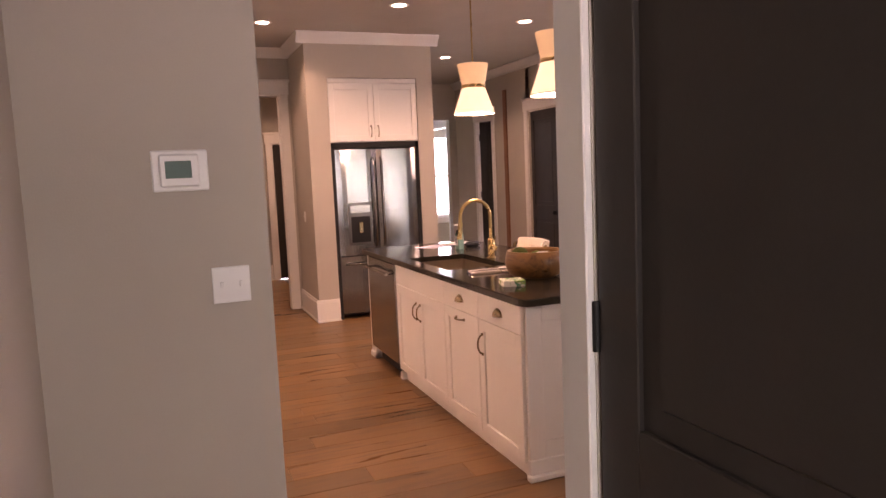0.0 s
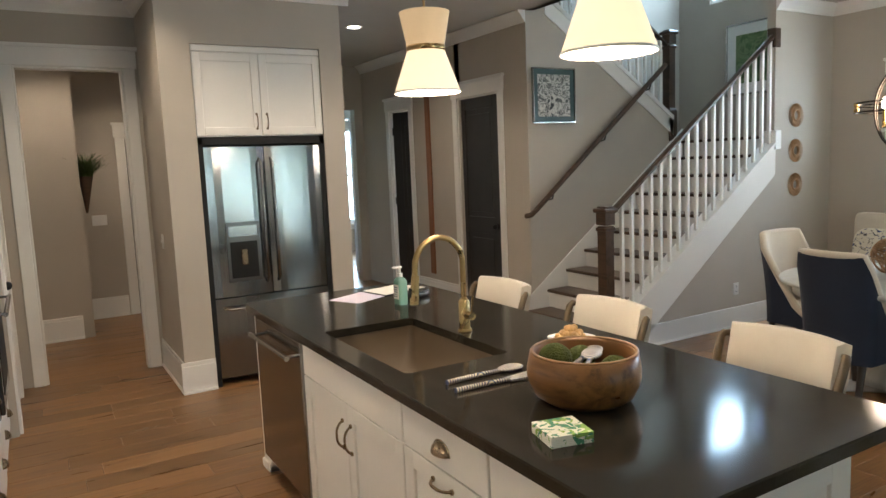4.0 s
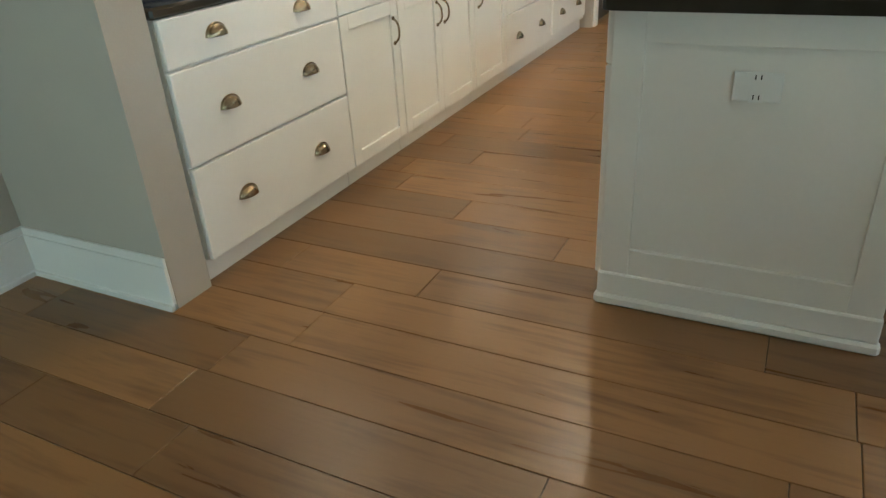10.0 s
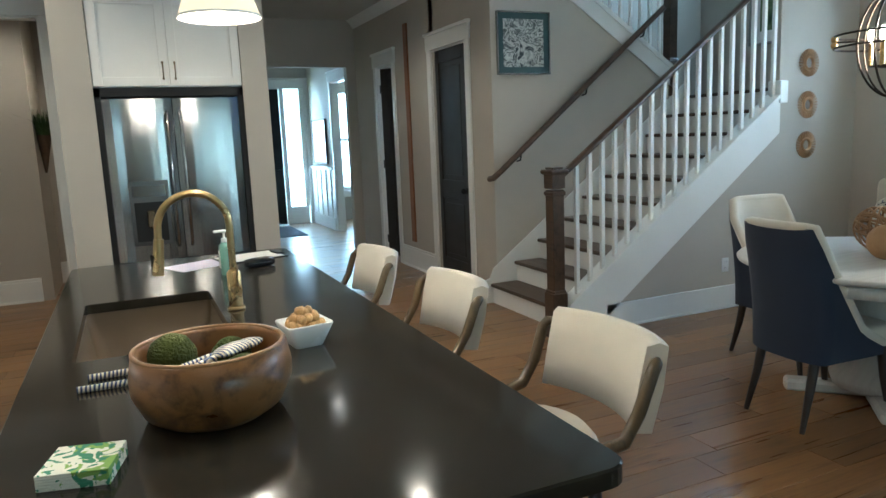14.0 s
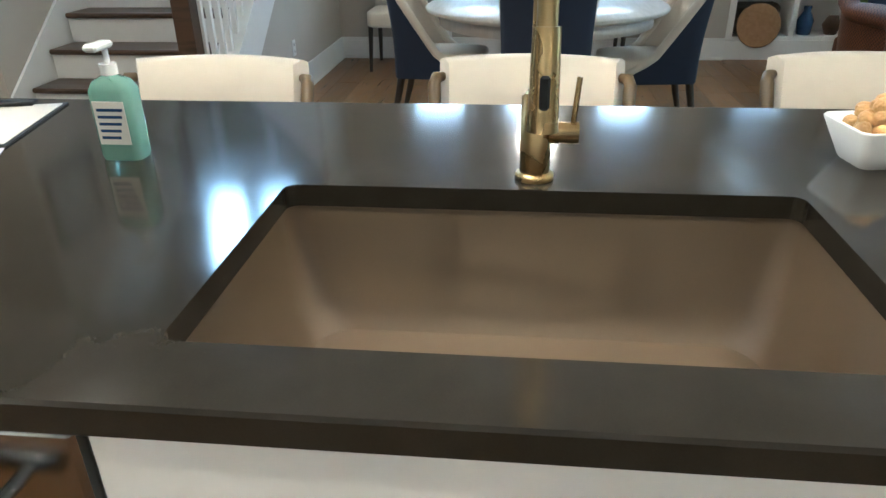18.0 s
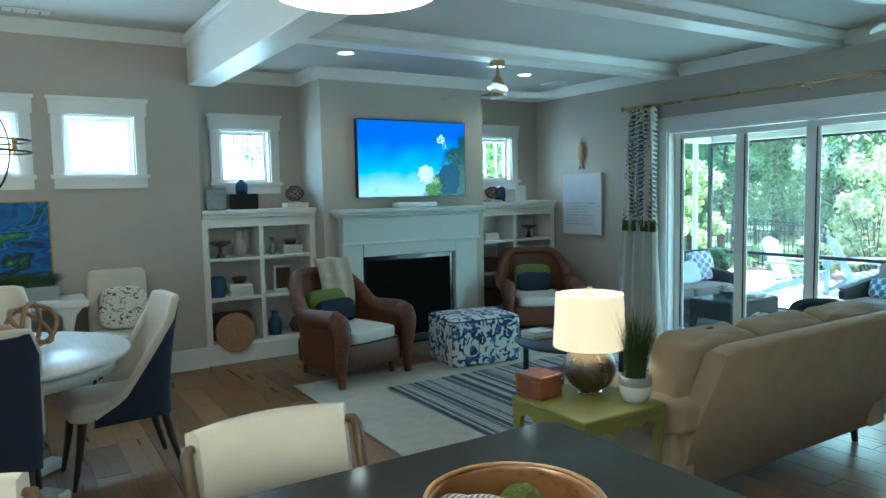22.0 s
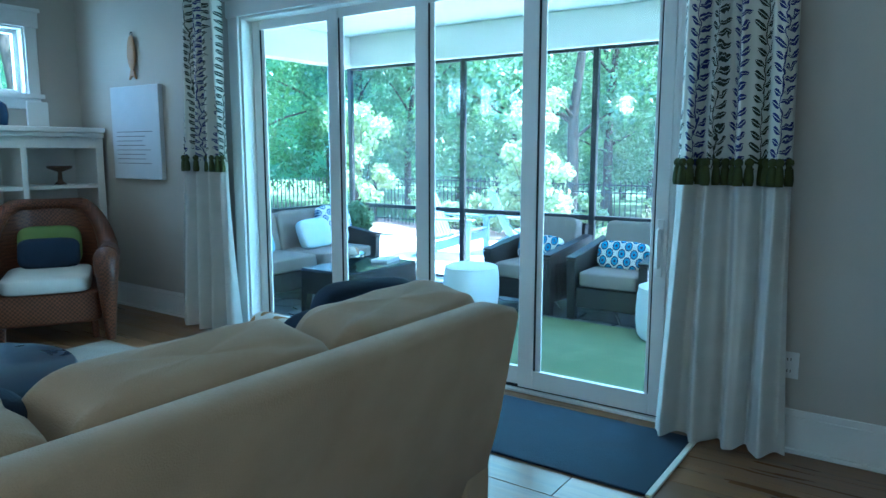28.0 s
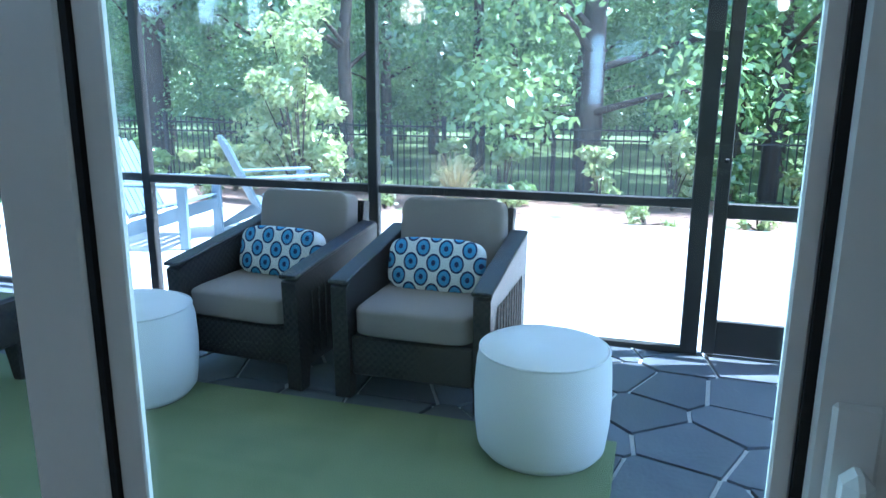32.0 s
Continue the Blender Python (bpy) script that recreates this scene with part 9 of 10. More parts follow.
def tree_kind(seed, h, spread, per, size, mt, low=0.25):
    rnd = random.Random(seed)
    ob = thing("tree", 0, 0, 0, "leafy green woodland tree behind the fence", "tree", group="woodland trees")
    tb_ = B().tube([(0, 0, -0.3), (0.05 * h * 0.1, 0, h * 0.3), (-0.02 * h, 0.03 * h, h * 0.6), (0.0, 0.02 * h, h * 0.9)], [0.02 * h, 0.015 * h, 0.010 * h, 0.004 * h], 8)
    clumps = []
    for k in range(26):
        t = rnd.uniform(low, 1.0)
        a = rnd.uniform(0, 6.283)
        rr = spread * (0.35 + 0.65 * math.sin(math.pi * min(1, 0.25 + 0.72 * t))) * rnd.uniform(0.35, 1.0)
        p = (rr * math.cos(a), rr * math.sin(a), h * t)
        clumps.append((*p, spread * rnd.uniform(0.22, 0.42)))
        if k % 3 == 0:
            tb_.tube([(0, 0, h * t * 0.75), (p[0] * 0.5, p[1] * 0.5, h * t * 0.9), (p[0], p[1], p[2])], [0.006 * h, 0.004 * h, 0.002 * h], 5)
    part("trunk", tb_, M_BARK, ob)
    cr = leaves(clumps, per, size, seed)
    cr.materials.append(mt)
    part("crown", cr, mt, ob)
    return ob
kinds = [tree_kind(1, 9.0, 2.6, 480, 0.066, M_LEAF, 0.12), tree_kind(2, 11.0, 2.9, 500, 0.07, M_LEAF, 0.18), tree_kind(3, 7.0, 2.2, 480, 0.06, M_LEAFD, 0.10)]
rnd = random.Random(12)
place = []
for row, (yy, n) in enumerate(((-15.0, 12), (-18.0, 13), (-21.5, 13), (-26, 14))):
    for k in range(n):
        place.append((-14 + 36 * (k + 0.5 + rnd.uniform(-0.4, 0.4)) / n, yy + rnd.uniform(-1.1, 1.1), rnd.uniform(0.75, 1.3), rnd.randrange(3), rnd.uniform(0, 360)))
for k in range(8):
    place.append((rnd.uniform(19, 27), -16 + 1.5 * k + rnd.uniform(-0.5, 0.5), rnd.uniform(0.75, 1.2), rnd.randrange(3), rnd.uniform(0, 360)))
used = set()
for x, y, s, k, a in place:
    m_ = pose(x, y, ground_z(y) - 0.1, 0, 0, a)
    if k not in used:
        kinds[k].matrix_basis = m_
        used.add(k)
        continue
    o = copy_thing(kinds[k], m_)
    o.scale = (s, s, s * rnd.uniform(0.9, 1.15))
def shrub(x, y, z, h, r, seed, mt, label, size=0.06, per=120, n=10, name="shrub"):
    rr = random.Random(seed)
    ob = thing(name, x, y, z, label, "shrub", group="garden shrubs")
    st_ = B()
    cl = []
    for k in range(n):
        t = rr.uniform(0.15, 0.95)
        a = rr.uniform(0, 6.283)
        q = r * rr.uniform(0.2, 0.9) * (1.1 - t * 0.5)
        cl.append((q * math.cos(a), q * math.sin(a), h * t, r * rr.uniform(0.25, 0.45)))
        st_.tube([(0, 0, 0), (q * math.cos(a) * 0.5, q * math.sin(a) * 0.5, h * t * 0.6), (q * math.cos(a), q * math.sin(a), h * t)], [0.015, 0.01, 0.004], 5)
    part("stems", st_, M_BARK, ob)
    me = leaves(cl, per, size, seed)
    me.materials.append(mt)
    part("leaves", me, mt, ob)
    return ob
rnd = random.Random(31)
for k in range(16):
    x = -4.5 + k * 1.1 + rnd.uniform(-0.3, 0.3)
    y = -11.4 + rnd.uniform(-0.5, 0.5)
    shrub(x, y, ground_z(y) - 0.08, rnd.uniform(0.7, 1.1), 0.42, 50 + k, M_LEAFL if k % 3 else M_LEAF, "young leafy shrub in the mulch bed")
for k in range(9):
    x = -2 + k * 1.4 + rnd.uniform(-0.3, 0.3)
    y = -9.6 + rnd.uniform(-0.4, 0.4)
    shrub(x, y, ground_z(y) - 0.08, rnd.uniform(0.2, 0.32), 0.28, 90 + k, M_LEAFL, "low yellow-green plant in the mulch bed", 0.035, 60, 6)
shrub(7.9, -9.6, ground_z(-9.6) - 0.08, 2.7, 0.75, 77, M_LEAFL, "sunlit slender young tree near the fence", 0.055, 190, 30, "young_tree")
shrub(11.2, -8.6, ground_z(-8.6) - 0.08, 2.5, 0.7, 78, M_LEAFL, "sunlit slender young tree by the lawn", 0.055, 190, 28, "young_tree")
sg = thing("fountain_grass", 5.9, -10.2, ground_z(-10.2) - 0.07, "pale fountain grass clump in the mulch bed", "grass")
part("blades", blades(260, 0.10, 0.75, 0.55, 44, 0.012), mat("straw", (0.42, 0.38, 0.20), (0.34, 0.30, 0.14), rough=0.8, scale=10, fine=50, bump=0), sg)
pm = leaves([(0, 0, 0.55, 0.17), (0.05, 0.03, 0.62, 0.14), (-0.06, -0.02, 0.62, 0.14), (0, 0, 0.72, 0.12), (0.02, -0.06, 0.58, 0.14)], 900, 0.022, 3)
pm.materials.append(M_LEAFD)
part("evergreen", pm, M_LEAFD, pp)
struct("backdrop", B().add([(-80, -34, -3), (90, -34, -3), (90, -34, 16), (-80, -34, 16)], [(0, 1, 2, 3)]), mat("far_woods", (0.06, 0.11, 0.04), (0.15, 0.22, 0.09), rough=1.0, scale=0.9, fine=9, bump=0), "dark far woods behind the trees", "backdrop")

# ---- kitchen things ----
M_GREENW = wood_mat("bowl_wood", (0.042, 0.017, 0.006), (0.21, 0.098, 0.030), rough=0.3, along=1, gscale=0.55, vary=0.05)
bw = thing("wooden_bowl", 2.12, 3.43, CH, "large round carved wooden bowl on the island", "bowl")
part("bowl", B().lathe([(0.0, 0.0), (0.115, 0.0), (0.146, 0.02), (0.167, 0.065), (0.169, 0.10), (0.160, 0.148), (0.151, 0.151), (0.145, 0.14), (0.151, 0.09), (0.13, 0.04), (0.0, 0.025)], 40, wob=0.012), M_GREENW, bw)
part("rim", B().tube([(0.154 * math.cos(t), 0.154 * math.sin(t), 0.1495) for t in [2 * math.pi * i / 48 for i in range(48)]], 0.0055, 6, closed=True), mat("worn_rim", (0.28, 0.15, 0.052), (0.20, 0.10, 0.035), rough=0.4, scale=14, fine=90), bw, "pale worn rim")
M_MOSS = mat("moss", (0.075, 0.095, 0.012), (0.045, 0.06, 0.008), rough=1.0, scale=30, fine=160, bump=1.0)
for i, (a, c, r, z) in enumerate(((-0.085, 0.05, 0.058, 0.135), (0.06, 0.085, 0.05, 0.105), (0.07, -0.075, 0.052, 0.10), (-0.06, -0.07, 0.05, 0.09))):
    single("moss_ball", B().ball((0, 0, 0), r * 0.9, 22, 14, 0.05, i), M_MOSS, 2.12 + a * 0.87, 3.43 + c * 0.87, CH + z * 0.9, "green moss ball in the wooden bowl", "ornament", 0, "moss balls")
def striped(name, a, b_, sc):
    m, nt, p, N, L = node_mat(name)
    tc, w = N("ShaderNodeTexCoord"), N("ShaderNodeTexWave")
    w.wave_type, w.rings_direction = "RINGS", "SPHERICAL"
    w.inputs["Scale"].default_value, w.inputs["Distortion"].default_value = sc, 2.0
    L(tc.outputs["Object"], w.inputs["Vector"])
    r = N("ShaderNodeValToRGB")
    r.color_ramp.interpolation = "CONSTANT"
    r.color_ramp.elements[0].color, r.color_ramp.elements[1].color = (*a, 1), (*b_, 1)
    r.color_ramp.elements[1].position = 0.5
    L(w.outputs["Fac"], r.inputs[0])
    L(r.outputs[0], p.inputs["Base Color"])
    p.inputs["Roughness"].default_value = 0.3
    return m
M_SPOON = striped("painted_spoon", (0.02, 0.04, 0.13), (0.66, 0.60, 0.48), 34)
def spoon(x, y, z, turn, tilt, length, label, flat_=False):
    b = B()
    b.tube([(-length / 2, 0, 0.008), (0, 0, 0.010), (length / 2 - 0.05, 0, 0.008)], [0.009, 0.008, 0.007], 8)
    if flat_:
        b.prism([(length / 2 - 0.06, -0.018), (length / 2 + 0.05, -0.032), (length / 2 + 0.055, 0.032), (length / 2 - 0.06, 0.018)], 2, 0.004, 0.011)
    else:
        b.ball((length / 2, 0, 0.010), (0.05, 0.032, 0.009), 18, 10)
    ob = single("serving_spoon", b, M_SPOON, x, y, z, label, "utensil")
    ob.matrix_basis = pose(x, y, z, 0, 0, turn) @ pose(0, 0, 0, 0, tilt, 0)
spoon(1.985, 3.80, CH, 1, 0, 0.26, "blue and white painted serving spoon on the island")
spoon(1.965, 3.706, CH, -2, 0, 0.26, "blue and white painted spatula on the island", True)
spoon(2.13, 3.45, CH + 0.108, 25, -4, 0.15, "painted spoon lying in the wooden bowl")
spoon(2.11, 3.40, CH + 0.112, 40, -4, 0.15, "painted spoon lying across the wooden bowl")
nb = thing("nut_bowl", 2.412, 3.825, CH, "square white bowl on the island", "bowl", 8)
loft(bz := B(), [[(x, y, z) for x, y in rrect(-k, -k, k, k, 0.015)] for z, k in ((0.0, 0.040), (0.004, 0.043), (0.065, 0.067), (0.069, 0.065), (0.054, 0.058), (0.02, 0.040))], True, True, True)
part("bowl", bz, M_WHITE, nb)
M_NUT = mat("walnut_shell", (0.58, 0.36, 0.14), (0.44, 0.25, 0.09), rough=0.6, scale=60, fine=150, bump=0.5, vary=0.15)
rnd = random.Random(9)
nm = B().ball((0, 0, 0), (0.0150, 0.0135, 0.0145), 10, 7, 0.1, 2).mesh("walnut")
nm.materials.append(M_NUT)
for k in range(36):
    lay_ = k // 15
    a, q = k * 2.4, math.sqrt((k % 15 + 0.5) / 15) * (0.050 - 0.013 * lay_)
    o = part("walnut", nm, M_NUT)
    o.matrix_basis = pose(2.412 + q * math.cos(a), 3.825 + q * math.sin(a), CH + 0.056 + 0.018 * lay_ + rnd.uniform(0, 0.006), rnd.uniform(0, 180), rnd.uniform(0, 180), 0)
    tagged(o, "tan walnut heaped in the white bowl", "nut", "walnuts")
# paper napkins
M_NAPK = pattern_mat("leaf_napkin", (0.72, 0.72, 0.62), [(0.22, 0.38, 0.08), (0.05, 0.22, 0.12)], 24, "leaf", density=0.50)
np_ = thing("napkin_stack", 1.872, 3.242, CH, "stack of paper napkins printed with green leaves", "napkins", -14)
for k in range(6):
    part("napkin", B().box(-0.06, -0.06, k * 0.005, 0.06, 0.06, k * 0.005 + 0.0045, 0.001), M_NAPK, np_)
# soap, clipboard, papers, black case
sp_ = thing("soap_bottle", 2.36, 5.10, CH, "clear pump bottle of green hand soap", "soap bottle", -90)
part("bottle", loft(B(), [[(x, y, z) for x, y in rrect(-kx, -ky, kx, ky, 0.015)] for z, kx, ky in ((0, 0.036, 0.024), (0.008, 0.038, 0.026), (0.12, 0.038, 0.026), (0.135, 0.03, 0.022), (0.145, 0.012, 0.012))], True, True, True), mat("green_soap", (0.28, 0.52, 0.42), (0.32, 0.56, 0.46), rough=0.12, scale=4, fine=40, bump=0, trans=0.5), sp_)
part("paper_label", B().box(-0.028, -0.0275, 0.03, 0.028, -0.0262, 0.105, 0.001), M_PAPER, sp_)
for k in range(5):
    part("writing", B().box(-0.022, -0.0282, 0.04 + k * 0.012, 0.012 + 0.003 * k, -0.0275, 0.045 + k * 0.012, 0), M_BLUEG, sp_)
part("pump", B().cyl((0, 0, 0.145), (0, 0, 0.163), 0.014).cyl((0, 0, 0.163), (0, 0, 0.19), 0.005).box(-0.012, -0.045, 0.188, 0.012, 0.012, 0.20, 0.004), M_WHITE, sp_)
cb = thing("clipboard", 2.52, 5.50, CH, "clipboard with white papers on the island", "clipboard", 12)
part("board", B().box(-0.16, -0.115, 0, 0.16, 0.115, 0.004, 0.001), M_BLACKM, cb)
part("paper", B().box(-0.145, -0.108, 0.0042, 0.145, 0.108, 0.0056, 0), M_PAPER, cb)
part("clip", B().box(0.13, -0.05, 0.0058, 0.165, 0.05, 0.014, 0.002), M_BLACKM, cb)
single("paper_sheet", B().box(-0.14, -0.108, 0, 0.14, 0.108, 0.0012, 0), mat("lilac_paper", (0.56, 0.52, 0.62), rough=0.8), 2.27, 5.42, CH, "pale lilac sheet of paper on the island", "paper", 25)
gc = thing("glasses_case", 2.52, 5.20, CH, "black rounded glasses case on the island", "case", 20)
part("case", B().cushion(-0.075, -0.032, 0.0, 0.075, 0.032, 0.042, 0.5, 8), M_BLACK, gc)
part("hinge", B().box(-0.05, -0.034, 0.019, 0.05, -0.031, 0.023, 0.001), M_STEEL, gc)
# along the wall
gpl = thing("grass_planter", 0.0, 3.25, CH, "white textured square planter with bright green grass", "plant", 10)
M_PLAST = mat("white_plaster", (0.68, 0.67, 0.63), (0.58, 0.57, 0.53), rough=0.8, scale=12, fine=60, bump=0.9)
loft(bz := B(), [[(x, y, z) for x, y in rrect(-k, -k, k, k, 0.008)] for z, k in ((0, 0.068), (0.20, 0.078), (0.20, 0.068), (0.17, 0.066))], False, True, True)
part("pot", bz, M_PLAST, gpl)
M_GRASSB = mat("bright_grass", (0.16, 0.30, 0.03), (0.26, 0.42, 0.08), rough=0.6, scale=20, fine=60, bump=0)
part("grass", blades(620, 0.055, 0.31, 0.24, 17, 0.0028, (0, 0, 0.17)), M_GRASSB, gpl)
def ribbed_bowl(x, y, r, h, label, material, oval=1.0):
    prof = []
    n = 22
    for i in range(n + 1):
        t = i / n
        prof.append((r * (0.55 + 0.45 * t ** 0.6) + 0.0035 * math.sin(t * 11 * 6.283 / 1.3), h * t))
    prof += [(r * 0.97, h), (r * 0.90, h * 0.7), (r * 0.5, 0.02), (0.0, 0.015)]
    b = B().lathe([(0, 0)] + prof, 40)
    b.move(Matrix.Diagonal((1, oval, 1, 1)))
    return single("ribbed_bowl", b, material, x, y, CH, label, "bowl")
M_STRIPEB = band_mat("blue_rib_glaze", (0.014, 0.032, 0.085), (0.26, 0.30, 0.33), 0.019)
ribbed_bowl(0.20, 2.76, 0.15, 0.16, "dark blue ribbed ceramic bowl on the worktop", M_STRIPEB)
ribbed_bowl(0.03, 5.46, 0.125, 0.165, "blue-grey ribbed oval bowl holding lemons", M_STRIPEB, 1.5)
M_LEMON = mat("lemon", (0.62, 0.50, 0.03), (0.55, 0.42, 0.02), rough=0.4, scale=30, fine=120, bump=0.1)
for i, (a, c) in enumerate(((0.0, -0.06), (0.03, 0.03), (-0.03, 0.06))):
    single("lemon", B().ball((0, 0, 0), (0.028, 0.036, 0.027), 14, 9, 0.06, i), M_LEMON, 0.02 + a, 5.46 + c, CH + 0.145, "yellow lemon in the blue bowl", "fruit", 40 * i, "lemons")
def leaning(name, x, y, w, h, label, material, tilt=14, t=0.014):
    ob = single(name, B().box(0, -w / 2, 0, t, w / 2, h, 0.004), material, x, y, CH, label, "tray")
    ob.matrix_basis = pose(x, y, CH + 0.003, 0, -tilt, 0)
    return ob
leaning("white_platter", -0.04, 3.53, 0.33, 0.33, "square white platter leaning on the backsplash", M_WHITE)
leaning("white_platter", -0.05, 4.98, 0.20, 0.30, "white marble board leaning on the backsplash", M_WHITE)
ob = single("round_board", B().cyl((0, 0, 0.13), (0.018, 0, 0.13), 0.13, n=40), M_GREENW, -0.06, 2.98, CH, "round brown wooden board leaning on the backsplash", "board")
ob.matrix_basis = pose(-0.06, 2.98, CH, 0, -12, 0)
pot("small_pot", -0.02, 5.17, CH, [(0, 0), (0.045, 0), (0.055, 0.05), (0.045, 0.10), (0.03, 0.11), (0, 0.11)], M_CLAY, "small round stone pot by the cooktop", "pot")
picture("framed_card", 0.13, 0.15, -0.10, 5.56, CH + 0.20, 90, M_BLACKM, M_PAPER, "small black-framed card behind the lemon bowl", 0.012)
single("card_stand", B().box(-0.02, -0.06, 0, 0.02, 0.06, 0.199, 0.003), M_BLACKM, -0.115, 5.625, CH, "thin black stand of the small framed card", "stand")
wbl = thing("white_dish", 0.27, 5.04, CH, "rectangular white dish on the worktop", "dish")
loft(bz := B(), [[(x, y, z) for x, y in rrect(-k, -k * 1.5, k, k * 1.5, 0.012)] for z, k in ((0, 0.05), (0.07, 0.078), (0.072, 0.075), (0.02, 0.05))], True, True, True)
part("dish", bz, M_WHITE, wbl)
cm_ = thing("coffee_maker", 0.12, 5.88, CH, "compact pale grey single-cup coffee maker", "coffee maker")
M_PALE = mat("pale_grey_plastic", (0.52, 0.51, 0.47), (0.49, 0.48, 0.44), rough=0.45, scale=4, fine=90, bump=0.01)
part("tank", B().box(-0.16, -0.06, 0.0, 0.02, 0.06, 0.30, 0.012), M_PALE, cm_)
part("head", B().box(0.02, -0.055, 0.20, 0.13, 0.055, 0.31, 0.012), M_PALE, cm_)
part("lid", B().box(-0.02, -0.057, 0.311, 0.125, 0.057, 0.335, 0.008), M_STEELD, cm_)
part("drip_tray", B().box(0.02, -0.06, 0.0, 0.14, 0.06, 0.03, 0.008), M_PALE, cm_)
part("spout", B().cyl((0.08, 0, 0.19), (0.08, 0, 0.205), 0.018), M_BLACKM, cm_)
ag = thing("agate_picture", WX + 0.016, 4.10, 1.14, "grey agate slice in a white mount and dark frame", "picture", 90)
w, h = 0.50, 0.52
part("frame", B().box(0, -0.035, 0, w, 0, 0.022, 0.003).box(0, -0.035, h - 0.022, w, 0, h, 0.003).box(0, -0.035, 0.022, 0.022, 0, h - 0.022, 0.003).box(w - 0.022, -0.035, 0.022, w, 0, h - 0.022, 0.003), M_DKWOOD, ag)
part("mount", B().box(0.022, -0.02, 0.022, w - 0.022, -0.004, h - 0.022, 0), mat("pale_mount", (0.58, 0.62, 0.64), rough=0.5), ag)
part("print", B().box(0.15, -0.0215, 0.15, w - 0.15, -0.020, h - 0.15, 0), mat("print_beige", (0.42, 0.37, 0.30), rough=0.7), ag)
part("agate", B().cyl((w / 2, -0.0215, h / 2), (w / 2, -0.0245, h / 2), 0.068, n=28), mat("agate_grey", (0.05, 0.04, 0.03), (0.13, 0.10, 0.075), rough=0.4, scale=18, fine=80), ag)
part("agate_core", B().cyl((w / 2, -0.0245, h / 2), (w / 2, -0.0255, h / 2), 0.032, n=24), mat("agate_pale", (0.42, 0.38, 0.33), rough=0.4), ag)
# outlet on the island, thermostat, switches
io = wallplate(2.10, 2.839, 0.705, 0, "white horizontal outlet on the island end", True, 1, 0.115, 0.075)
th = thing("thermostat", 0.224, 2.299, 1.576, "white wall thermostat with a green display", "thermostat")
part("backplate", B().box(-0.085, -0.01, -0.065, 0.085, 0, 0.065, 0.012), M_PLASTIC, th)
part("body", B().box(-0.062, -0.026, -0.052, 0.058, -0.01, 0.052, 0.006), M_PLASTIC, th)
part("display", B().box(-0.044, -0.0275, -0.024, 0.034, -0.026, 0.030, 0.001), mat("lcd_green", (0.03, 0.10, 0.075), rough=0.35, spec=0.25, scale=4, fine=40, bump=0), th)
wallplate(0.354, 2.299, 1.198, 0, "white double light switch below the thermostat", False, 2, 0.06, 0.12)
wallplate(1.62 - 0.0005, 7.75, 1.12, -90, "white light switch beside the refrigerator", False)
wallplate(1.42, 10.899, 1.15, 0, "white switch plate in the passage", False, 2, 0.08, 0.12)
# passage: baskets and hanging plant
for i, (z, r, sq) in enumerate(((2.16, 0.13, 0), (1.83, 0.10, 1), (1.52, 0.15, 0), (1.20, 0.10, 1), (0.92, 0.13, 0))):
    b = B()
    if sq:
        b.box(0.0, -0.10, -0.10, 0.06, 0.10, 0.10, 0.01)
    else:
        b.lathe([(0.0, 0.0), (r, 0.005), (r * 1.02, 0.03), (r * 0.95, 0.05), (r * 0.8, 0.03), (0, 0.02)], 26).move(pose(0, 0, 0, 0, 90, 0))
    single("wall_basket", b.move(pose(0, 0, 0, 0, 0, -90)), mat("brown_basket_%d" % i, (0.10, 0.05, 0.022), (0.17, 0.09, 0.04), rough=0.8, scale=30, fine=90, bump=0.7), 0.44, 9.899, z, "brown woven basket hung on the passage wall", "basket", 0, "baskets on the passage wall")
hp_ = thing("hanging_fern", 1.201, 10.1, 1.28, "green fern in a cone wall pocket", "plant")
part("cone", B().cyl((0.05, 0, 0.0), (0.07, 0, 0.38), 0.01, 0.07), M_DKWOOD, hp_)
part("fern", blades(220, 0.06, 0.30, 0.32, 61, 0.010, (0.07, 0, 0.35)), M_GRASSD, hp_)
dm = single("passage_mat", B().box(-0.3, -0.2, 0, 0.3, 0.2, 0.012, 0.003), mat("weave_mat", (0.40, 0.38, 0.34), (0.20, 0.19, 0.17), rough=0.95, scale=30, fine=120, bump=0.5), 2.1, 10.55, 0.0, "small grey woven mat before the passage door", "mat")

# ---- front hall ----
casing("trim_front", "y", 14.6, 3.64, 5.04, 2.44, -1)
fd = thing("door_front", 0, 0, 0, "black front door with a square light at the top", "door", kind="structure")
m_ = B().box(3.68, 14.63, 0.01, 4.58, 14.67, 1.85, 0.003).box(3.68, 14.63, 1.85, 3.84, 14.67, 2.42, 0.003).box(4.42, 14.63, 1.85, 4.58, 14.67, 2.42, 0.003).box(3.84, 14.63, 2.30, 4.42, 14.67, 2.42, 0.003)
part("leaf", m_, M_BLACKM, fd)
pn_ = part("pane", B().box(3.84, 14.645, 1.85, 4.42, 14.655, 2.30, 0), M_PANE, fd)
pn_.visible_shadow = False
part("door_handle", B().cyl((4.50, 14.63, 1.0), (4.50, 14.58, 1.0), 0.012).tube([(4.50, 14.58, 1.0), (4.45, 14.575, 1.0), (4.38, 14.575, 1.0)], 0.01, 8), M_BLACK, fd)
part("mullion", B().box(4.59, 14.61, 0, 4.67, 14.70, 2.43, 0.003), M_TRIM, fd)
part("sidelight_frame", B().box(4.67, 14.62, 0, 5.00, 14.68, 0.32, 0.003).box(4.94, 14.62, 0.32, 5.02, 14.68, 2.43, 0.003), M_TRIM, fd)
